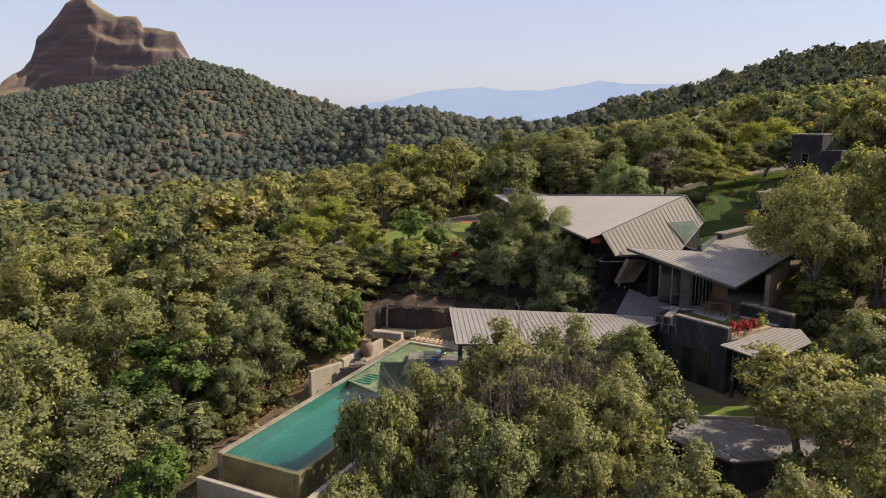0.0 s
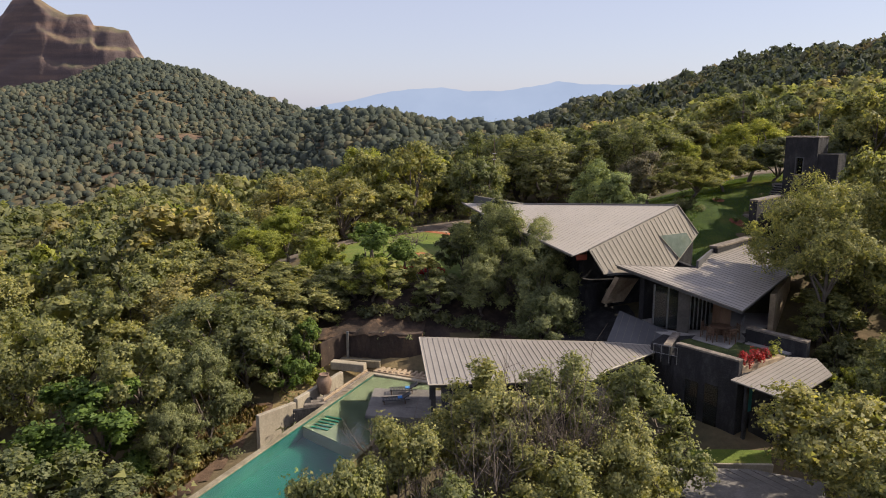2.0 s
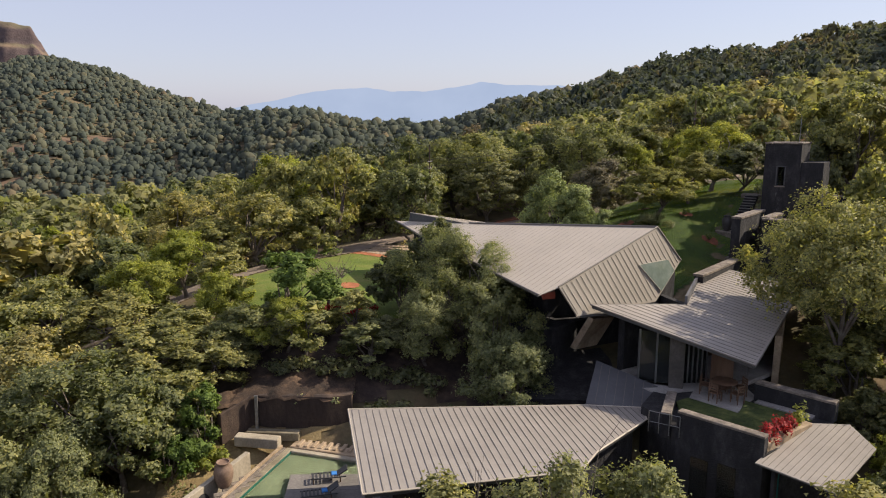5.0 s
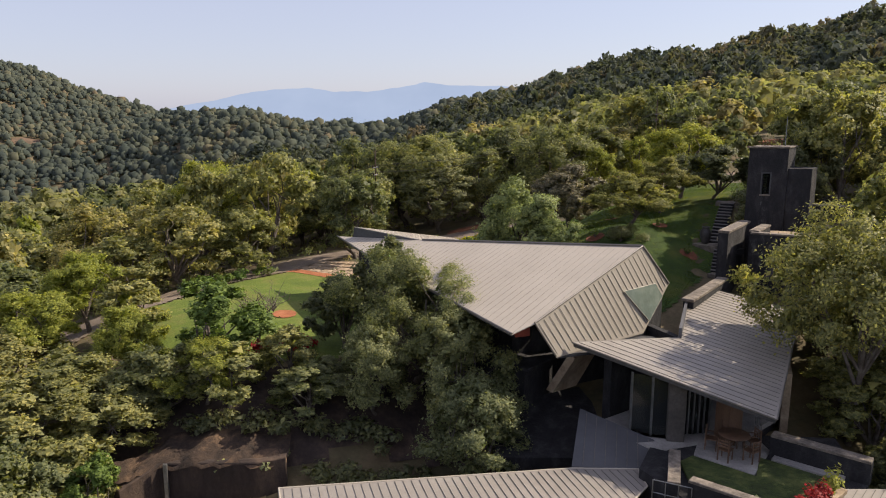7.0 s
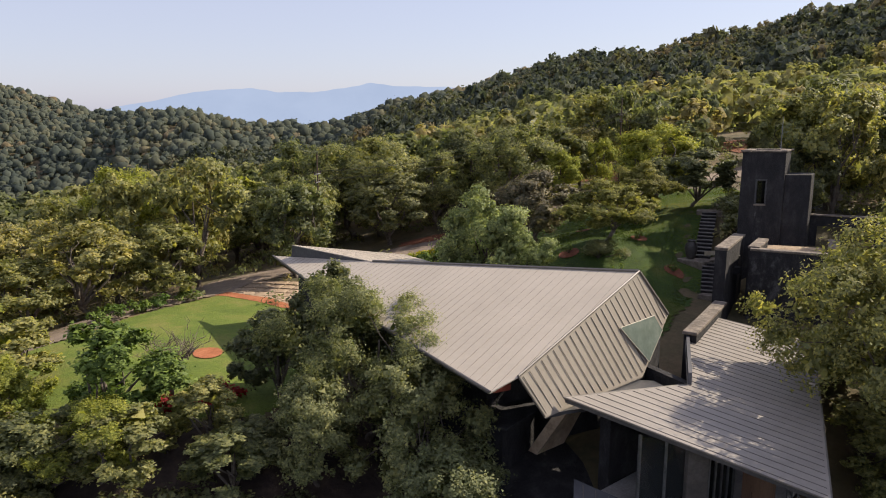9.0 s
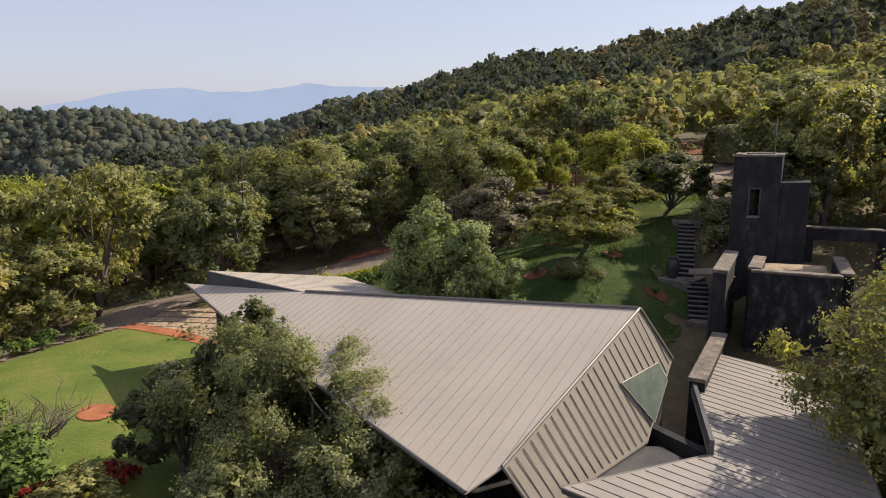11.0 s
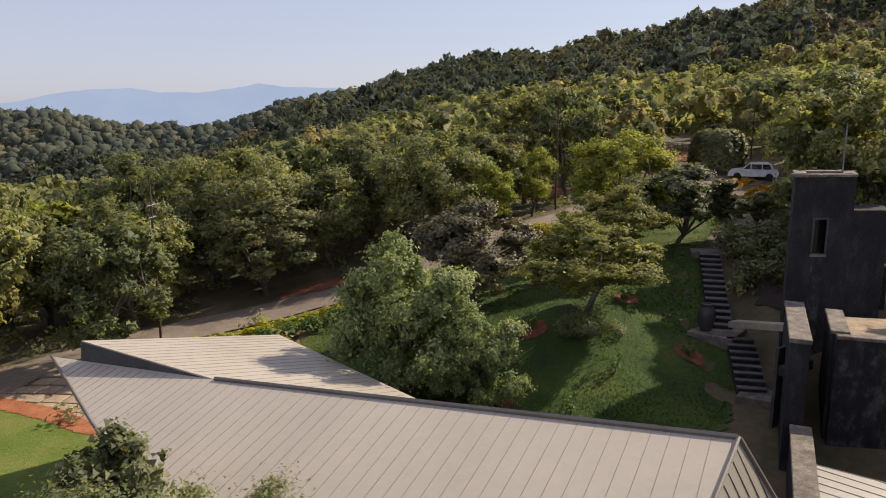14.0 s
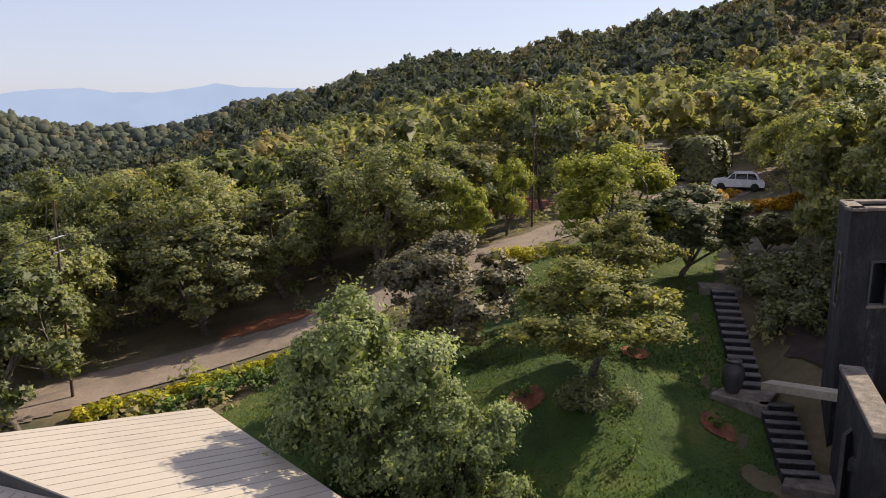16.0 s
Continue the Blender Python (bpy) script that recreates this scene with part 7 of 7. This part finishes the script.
for i in range(5):
    k = i / 4
    leafy("red_shrub", (15.95 + 1.55 * k, 38.12 + 0.72 * k, 3.6), 0.36, 0.75, 260, 0.11, "leaf_red", "crimson-leaved shrub in the stone planter", "shrub", "red planter shrubs", 5, 300 + i)
leafy("lime_shrub", (18.0, 39.15, 3.6), 0.45, 0.95, 260, 0.14, "leaf_lime", "lime-green shrub at the end of the planter", "shrub", "", 5, 320)
leafy("pale_grass_tuft", (15.2, 39.2, 3.47), 0.25, 0.4, 110, 0.16, "leaf_pale", "small pale plant on the terrace turf", "plant", "", 3, 321)


def garden_chair(x, y, z, turn):
    c = thing("garden_chair", (0, 0, 0), "brown wooden chair at the terrace table", "chair", "chairs round the table")
    def p(name, size, at, tilt=0):
        part(name, box_bm(size, pose(*at, tilt, 0, 0), 0.008), MAT["wood"], c)
    p("seat", (0.44, 0.44, 0.04), (0, 0, 0.43))
    for sx in (-0.19, 0.19):
        p("leg", (0.045, 0.045, 0.42), (sx, -0.19, 0.21))
        p("leg", (0.045, 0.045, 0.86), (sx, 0.2, 0.43))
        p("arm", (0.04, 0.42, 0.03), (sx, 0, 0.62))
    for i in range(3):
        p("back_slat", (0.34, 0.02, 0.07), (0, 0.205, 0.58 + 0.11 * i))
    c.matrix_basis = pose(x, y, z, 0, 0, turn)
    return c


def terrace_table(x, y, z):
    t = thing("round_table", (x, y, z), "round brown wooden table on the paved terrace", "table")
    top = lathe_mesh("tabletop", [(0.0, 0.7), (0.55, 0.7), (0.57, 0.72), (0.55, 0.745), (0.0, 0.745)], MAT["wood"], 28)
    top.transform(Matrix.Translation((x, y, z)))
    mesh_part("tabletop", top, t)
    for a in range(4):
        dx, dy = 0.32 * math.cos(a * math.pi / 2 + 0.6), 0.32 * math.sin(a * math.pi / 2 + 0.6)
        mesh_part("leg", tubes_mesh("leg", [([(x + dx * 1.2, y + dy * 1.2, z), (x + dx, y + dy, z + 0.7)], [0.025, 0.03], 6)], MAT["wood"]), t)


terrace_table(16.9, 42.75, 3.46)
for a in range(5):
    w = a * 72 + 20
    garden_chair(16.9 + 0.78 * math.sin(radians(w)), 42.75 + 0.78 * math.cos(radians(w)), 3.46, -w)


def terrace_rail():
    r = thing("terrace_rail", (18.3, 43.0, 3.4), "thin dark steel handrail at the terrace edge", "railing")
    for k in range(4):
        p = Vector((17.9, 42.55, 3.42)).lerp(Vector((18.9, 44.2, 3.42)), k / 3)
        mesh_part("post", tubes_mesh("post", [([p, p + Vector((0, 0, 0.95))], [0.02, 0.02], 6)], MAT["steel"]), r)
    for h in (0.5, 0.95):
        mesh_part("rail", tubes_mesh("rail", [([(17.9, 42.55, 3.42 + h), (18.9, 44.2, 3.42 + h)], [0.018, 0.018], 6)], MAT["steel"]), r)
    q = thing("light_well_rail", (13.0, 41.0, 3.0), "pale metal guard rail beside the terrace wall", "railing")
    a, b = Vector((12.55, 40.9, 3.0)), Vector((13.5, 40.1, 3.0))
    for k in range(4):
        p = a.lerp(b, k / 3)
        mesh_part("post", tubes_mesh("post", [([p, p + Vector((0, 0, 0.9))], [0.02, 0.02], 6)], MAT["steel"]), q)
    for h in (0.45, 0.9):
        mesh_part("rail", tubes_mesh("rail", [([a + Vector((0, 0, h)), b + Vector((0, 0, h))], [0.018, 0.018], 6)], MAT["steel"]), q)


terrace_rail()

# ---- garden and drive ----
for i, (x, y, r) in enumerate(((24.8, 69.0, 0.5), (25.7, 63.9, 0.5), (20.9, 63.5, 0.55), (17.9, 61.0, 0.5), (25.6, 60.2, 0.5))):
    draped("soil_ring", [(x + r * math.cos(a) * 1.1, y + r * math.sin(a)) for a in np.linspace(0, 2 * math.pi, 14, endpoint=False)], "red_soil", 0.09, 0.07, "ring of bare red soil in the lawn", "soil", edge=0.12)
draped("soil_ring", [(0.96 + 0.75 * math.cos(a), 61.83 + 0.8 * math.sin(a)) for a in np.linspace(0, 2 * math.pi, 14, endpoint=False)], "orange_soil", 0.09, 0.07, "ring of bare orange-red soil in the lawn", "soil", edge=0.12)
draped("soil_patch", [(15.5, 82.2), (18.5, 81.6), (21, 82.4), (19, 84), (16, 84)], "red_soil", 0.1, 0.3, "patch of bare red soil beside the drive", "soil", edge=0.3)
draped("soil_patch", [(1.2, 74.6), (3.0, 72.6), (5.6, 68.6), (6.6, 68.4), (4.6, 72.0), (2.2, 75.2)], "orange_soil", 0.07, 0.12, "strip of orange soil at the lawn's edge", "soil", edge=0.25)
for i, (x, y, h) in enumerate(((24.8, 69.0, 0.5), (25.7, 63.9, 0.6), (20.9, 63.5, 0.6), (17.9, 61.0, 0.6), (25.6, 60.2, 0.5), (22.0, 60.0, 0.9), (19.6, 59.2, 0.9), (14.6, 62.8, 0.8))):
    leafy("sapling", (x, y, ground_at(x, y) + 0.05), 0.35, h, 120, 0.12, "leaf_green", "young green plant in a ring of soil", "plant", "garden saplings", 3, 400 + i)
leafy("round_bush", (21.9, 61.9, ground_at(21.9, 61.9)), 1.1, 1.15, 5200, 0.085, "leaf_dark", "low round dark green bush on the lawn", "bush", "", 6, 430)
for i in range(3):
    leafy("yellow_shrub", (30.4 + 0.8 * i, 78.9 - 0.3 * i, ground_at(30.8, 78.7)), 0.8, 1.0, 700, 0.16, "leaf_gold", "bright yellow-leaved shrub beside the drive", "shrub", "yellow shrubs", 5, 440 + i)


def hedge_row(points, each, r, h, mat, label, group, name="hedge_plant", seed=500, n=520):
    pts = [Vector(p) for p in points]
    total = sum((b - a).length for a, b in zip(pts, pts[1:]))
    done, i = 0.0, 0
    for a, b in zip(pts, pts[1:]):
        L = (b - a).length
        m = max(1, round(L / each))
        for k in range(m):
            p = a.lerp(b, (k + 0.5) / m)
            leafy(name, (p.x, p.y, ground_at(p.x, p.y)), r, h, n, 0.17, mat, label, "hedge", group, 4, seed + i, 3)
            i += 1


hedge_row([(9.0, 76.9), (13.5, 76.4), (17.6, 76.1), (21.0, 76.7)], 0.55, 0.62, 0.62, "leaf_gold", "clipped yellow-green hedge plant beside the drive", "drive hedge")
hedge_row([(11.5, 75.3), (17.5, 74.9), (21.5, 75.6)], 1.1, 0.8, 0.8, "leaf_green", "dense green hedge plant beside the drive", "green hedge", seed=560)
hedge_row([(56.5, 86.8), (59.5, 87.8)], 1.0, 0.7, 0.8, "leaf_orange", "bed plant covered in orange flowers", "flower bed", "flowering_plant", 600)
hedge_row([(49.0, 78.2), (52.0, 77.8), (55.5, 78.4)], 1.0, 0.8, 0.9, "leaf_orange", "bed plant covered in orange flowers", "flower bed", "flowering_plant", 620)
hedge_row([(31.4, 60.9), (33.8, 63.2), (35.6, 65.0)], 1.3, 0.8, 1.1, "leaf_dark", "dark shrub on the bank beside the steps", "bank shrubs", "bank_shrub", 640, 420)
hedge_row([(-5.6, 49.7), (-4.0, 50.3), (-0.4, 49.7), (0.6, 49.6)], 0.9, 0.7, 0.8, "leaf_grey", "straggling shrub on the earth above the retaining wall", "wall-top shrubs", "wall_top_shrub", 700, 420)
hedge_row([(-12.6, 38.6), (-10.8, 41.2), (-9.6, 43.4)], 1.5, 0.7, 0.9, "leaf_olive", "straggling olive shrub on the bank beside the pool", "bank side shrubs", "pool_bank_shrub", 840, 420)
hedge_row([(-6.6, 47.2), (-5.6, 48.2)], 0.8, 0.6, 0.8, "leaf_lime", "yellow-green shrub beside the pool court", "court shrubs", "court_shrub", 720, 420)
# two rows of dark shrubs added to deepen shade on this slope
hedge_row([(-3.4, 51.4), (1.2, 51.0), (5.4, 49.8)], 1.1, 0.9, 0.9, "leaf_dark", "dark low shrub added to deepen the slope's shade", "slope shrubs", "slope_shrub", 740, 420)
hedge_row([(1.6, 49.0), (6.6, 47.4)], 1.1, 0.8, 0.8, "leaf_dark", "dark low shrub added to deepen the slope's shade", "slope shrubs", "slope_shrub", 760, 420)
hedge_row([(30.9, 62.0), (32.9, 64.4), (34.4, 66.4)], 0.9, 0.9, 1.2, "leaf_dark", "dark shrub on the bank beside the steps", "bank shrubs", "bank_shrub", 780, 620)
hedge_row([(32.4, 61.8), (35.4, 65.0)], 1.0, 1.0, 1.5, "leaf_dark", "dark shrub on the bank beside the steps", "bank shrubs", "bank_shrub", 800, 620)
hedge_row([(-3.5, 55.6), (2.6, 56.6)], 1.3, 0.6, 0.7, "leaf_red", "dark red shrub at the lawn's edge", "lawn edge shrubs", "red_shrub", 660, 260)
hedge_row([(-5.4, 69.6), (-2.4, 72.2), (0.2, 74.4)], 1.4, 0.7, 0.8, "leaf_green", "low green shrub along the lawn", "lawn shrubs", "lawn_shrub", 680, 380)


def clipped_tree(x, y, wide, tall):
    """A broad tree shorn to a block with rounded shoulders."""
    rng = np.random.default_rng(77)
    z = ground_at(x, y)
    t = thing("clipped_tree", (x, y, z), "dense dark clipped tree behind the parked car", "tree")
    o = rng.normal(0, 1, (7000, 3))
    o[:, 2] = np.abs(o[:, 2])
    o = np.sign(o) * np.abs(o / np.linalg.norm(o, axis=1)[:, None]) ** 0.55
    p = o * [wide / 2, wide / 2, tall] * rng.uniform(0.85, 1.02, (7000, 1)) + [x, y, z]
    v, f, nr = leaf_quads(rng, p, o, 0.36, 0.7, corners=3)
    mesh_part("foliage", fast_mesh("foliage", v, f, MAT["leaf_dark"], None, nr), t)
    mesh_part("trunk", tubes_mesh("trunk", [([(x, y, z - 0.3), (x, y, z + tall * 0.8)], [0.25, 0.1], 7)], MAT["bark"]), t)


clipped_tree(61.6, 93.4, 4.6, 4.0)


def low_garden_wall():
    w = thing("low_wall", (45, 74, 9.4), "low pale concrete wall corner in the upper garden", "wall", kind="structure")
    part("wall", prism_bm(strip_plan((46.4, 75.6), (43.6, 73.0), 0.25), 9.0, 10.25, 0.02), MAT["concrete"], w)
    part("return_wall", prism_bm(strip_plan((46.5, 75.3), (48.8, 72.6), 0.25), 9.0, 10.25, 0.02), MAT["concrete"], w)


low_garden_wall()


def parked_car(x, y, turn):
    c = thing("car", (0, 0, 0), "white estate car parked among the trees", "car")
    prof = [(-2.1, 0.35), (-2.15, 0.75), (-2.0, 0.98), (-1.75, 1.0), (-1.45, 1.5), (-1.1, 1.62), (0.3, 1.6), (1.0, 1.05), (1.9, 0.92), (2.15, 0.7), (2.15, 0.35)]
    bm = bmesh.new()
    rows = []
    for w, inset in ((-0.86, 0.12), (-0.82, 0.0), (0.82, 0.0), (0.86, 0.12)):
        rows.append([bm.verts.new((u, math.copysign(0.86, w) * (1 - 0.18 * max(0, v - 0.95)) * (1 if abs(w) > 0.83 else 0.96), v)) for u, v in prof])
    for a, b in zip(rows, rows[1:]):
        for i in range(len(prof)):
            bm.faces.new((a[i], a[(i + 1) % len(prof)], b[(i + 1) % len(prof)], b[i]))
    bm.faces.new(rows[0])
    bm.faces.new(rows[-1][::-1])
    bmesh.ops.recalc_face_normals(bm, faces=bm.faces)
    part("body", bm, MAT["paint_white"], c)
    for s in (-1, 1):
        for u0, u1, ut0, ut1 in ((-1.5, -0.75, -1.3, -0.75), (-0.68, 0.2, -0.68, 0.2), (0.26, 0.85, 0.26, 0.4)):
            part("side_window", slab_bm([(u0, s * 0.855, 1.04), (u1, s * 0.855, 1.04), (ut1, s * 0.79, 1.48), (ut0, s * 0.79, 1.48)], 0.01), MAT["glass"], c)
    part("windscreen", slab_bm([(1.0, -0.7, 1.09), (1.0, 0.7, 1.09), (0.4, 0.66, 1.56), (0.4, -0.66, 1.56)], 0.02), MAT["glass"], c)
    part("rear_window", slab_bm([(-1.78, -0.7, 1.05), (-1.78, 0.7, 1.05), (-1.5, 0.66, 1.48), (-1.5, -0.66, 1.48)], 0.02), MAT["glass"], c)
    for u in (-1.35, 1.35):
        for s in (-1, 1):
            w = lathe_mesh("tyre", [(0.2, -0.1), (0.32, -0.1), (0.34, -0.06), (0.34, 0.06), (0.32, 0.1), (0.2, 0.1)], MAT["rubber"], 20)
            w.transform(pose(u, s * 0.8, 0.34, 90))
            tyre = mesh_part("wheel", w, c)
            rim = lathe_mesh("rim", [(0.02, -0.06), (0.2, -0.08), (0.2, 0.08), (0.02, 0.06)], MAT["steel"], 16)
            rim.transform(pose(u, s * 0.8, 0.34, 90))
            mesh_part("rim", rim, tyre)
    for s in (-1, 1):
        part("headlight", box_bm((0.08, 0.32, 0.14), pose(2.1, s * 0.62, 0.75), 0.02), MAT["glass"], c)
        part("tail_light", box_bm((0.06, 0.16, 0.3), pose(-2.12, s * 0.72, 0.85), 0.02), MAT["leaf_red"], c)
    c.matrix_basis = pose(x, y, ground_at(x, y) + 0.02, 0, 0, turn)


parked_car(61.3, 88.7, 130)


def utility_pole(x, y, top, turn, label="rusty steel utility pole with a cross-arm"):
    z = ground_at(x, y)
    p = thing("utility_pole", (x, y, z), label, "pole", "utility poles")
    mesh_part("pole", tubes_mesh("pole", [([(x, y, z - 0.4), (x, y, top)], [0.07, 0.045], 8)], MAT["rust"]), p)
    d = Vector((math.cos(radians(turn)), math.sin(radians(turn)), 0))
    ends = []
    for h, w in ((1.5, 0.6), (2.1, 0.45)):
        c = Vector((x, y, top - h))
        mesh_part("cross_arm", tubes_mesh("cross_arm", [([c - d * w, c + d * w], [0.05, 0.05], 5)], MAT["steel"]), p)
        for s in (-1, 1):
            q = c + d * w * 0.92 * s
            ins = lathe_mesh("insulator", [(0.03, 0), (0.06, 0.04), (0.04, 0.1), (0.06, 0.14), (0.02, 0.2)], MAT["rust"], 8)
            ins.transform(Matrix.Translation(q))
            mesh_part("insulator", ins, p)
            ends.append(q + Vector((0, 0, 0.2)))
    return ends


def cables(a, b, sag):
    for p, q in zip(a, b):
        pts = [p.lerp(q, k / 12) - Vector((0, 0, sag * 4 * (k / 12) * (1 - k / 12))) for k in range(13)]
        mesh = tubes_mesh("power_cable", [(pts, [0.011] * 13, 4)], MAT["rubber"])
        w = thing("power_cable", tuple(pts[0]), "thin dark power cable sagging between poles", "cable", "power cables")
        mesh_part("wire", mesh, w)


P1 = utility_pole(8.9, 79.6, 12.9, 60)
P2 = utility_pole(38.2, 87.0, 17.0, 75)
P3 = utility_pole(66.8, 93.9, 16.7, 80)
P0 = utility_pole(-26.0, 78.0, 7.0, 60)
cables(P1, P2, 1.0)
cables(P2, P3, 0.9)
cables(P0, P1, 1.2)


def bare_tree(x, y, top, r, seed, label="leafless grey-brown tree with fine twigs"):
    """A crown of bare twigs."""
    rng = np.random.default_rng(seed)
    z = ground_at(x, y)
    t = thing("bare_tree", (x, y, z), label, "tree", "bare trees")
    h = top - z
    runs = [([(x, y, z - 0.3), (x + 0.1, y, z + h * 0.45)], [0.12, 0.08], 6)]
    s = Vector((x + 0.1, y, z + h * 0.42))
    for i in range(9):
        a = i * 2.4
        e = s + Vector((math.cos(a) * r * 0.6, math.sin(a) * r * 0.6, h * rng.uniform(0.2, 0.42)))
        runs.append(([s, s.lerp(e, 0.5) + Vector((0, 0, 0.15)), e], [0.06, 0.04, 0.02], 5))
        for j in range(7):
            k = rng.uniform(0.35, 1)
            b = s.lerp(e, k)
            q = b + Vector((*rng.normal(0, 0.33, 2) * r, abs(rng.normal(0.16, 0.1)) * h))
            runs.append(([b, b.lerp(q, 0.5) + Vector((*rng.normal(0, 0.06, 2), 0.05)), q], [0.022, 0.014, 0.007], 4))
            for m in range(4):
                c = b.lerp(q, rng.uniform(0.4, 1))
                w = c + Vector((*rng.normal(0, 0.14, 2) * r, abs(rng.normal(0.08, 0.05)) * h))
                runs.append(([c, w], [0.011, 0.005], 3))
    mesh_part("branchwork", tubes_mesh("branchwork", runs, MAT["twig"]), t)


bare_tree(4.6, 31.6, 6.0, 2.4, 700)
bare_tree(5.5, 31.0, 5.8, 2.2, 706)
bare_tree(2.6, 30.2, 5.0, 2.4, 704)
bare_tree(7.6, 31.2, 5.2, 1.9, 705)
bare_tree(-1.2, 33.2, 3.4, 1.7, 701)
bare_tree(0.6, 30.0, 3.6, 1.6, 702)
bare_tree(-0.4, 56.6, 7.2, 1.5, 703)

# ---- paved patio with dark joints ----
def patio():
    p = thing("patio", (4, 68, 4.2), "tan paved patio with dark joints between the slabs", "paving", kind="structure")
    d1, d2 = Vector((0.55, 0.835)), Vector((0.835, -0.55))
    o = Vector((1.6, 68.0))
    me = None
    slab = box_bm((0.78, 0.78, 0.08), None, 0.012)
    shared = bpy.data.meshes.new("paver")
    slab.to_mesh(shared)
    slab.free()
    shared.materials.append(MAT["paver"])
    ang = math.degrees(math.atan2(d1.y, d1.x))
    for i in range(-4, 18):
        for j in range(-4, 10):
            c = o + d1 * 0.9 * i + d2 * 0.9 * j
            if inside(PATIO, np.array([c.x]), np.array([c.y]))[0]:
                ob = new("paver", shared)
                ob.parent = p
                ob.matrix_basis = pose(c.x - 4, c.y - 68, ground_at(c.x, c.y) + 0.005 - 4.2, 0, 0, ang)


patio()
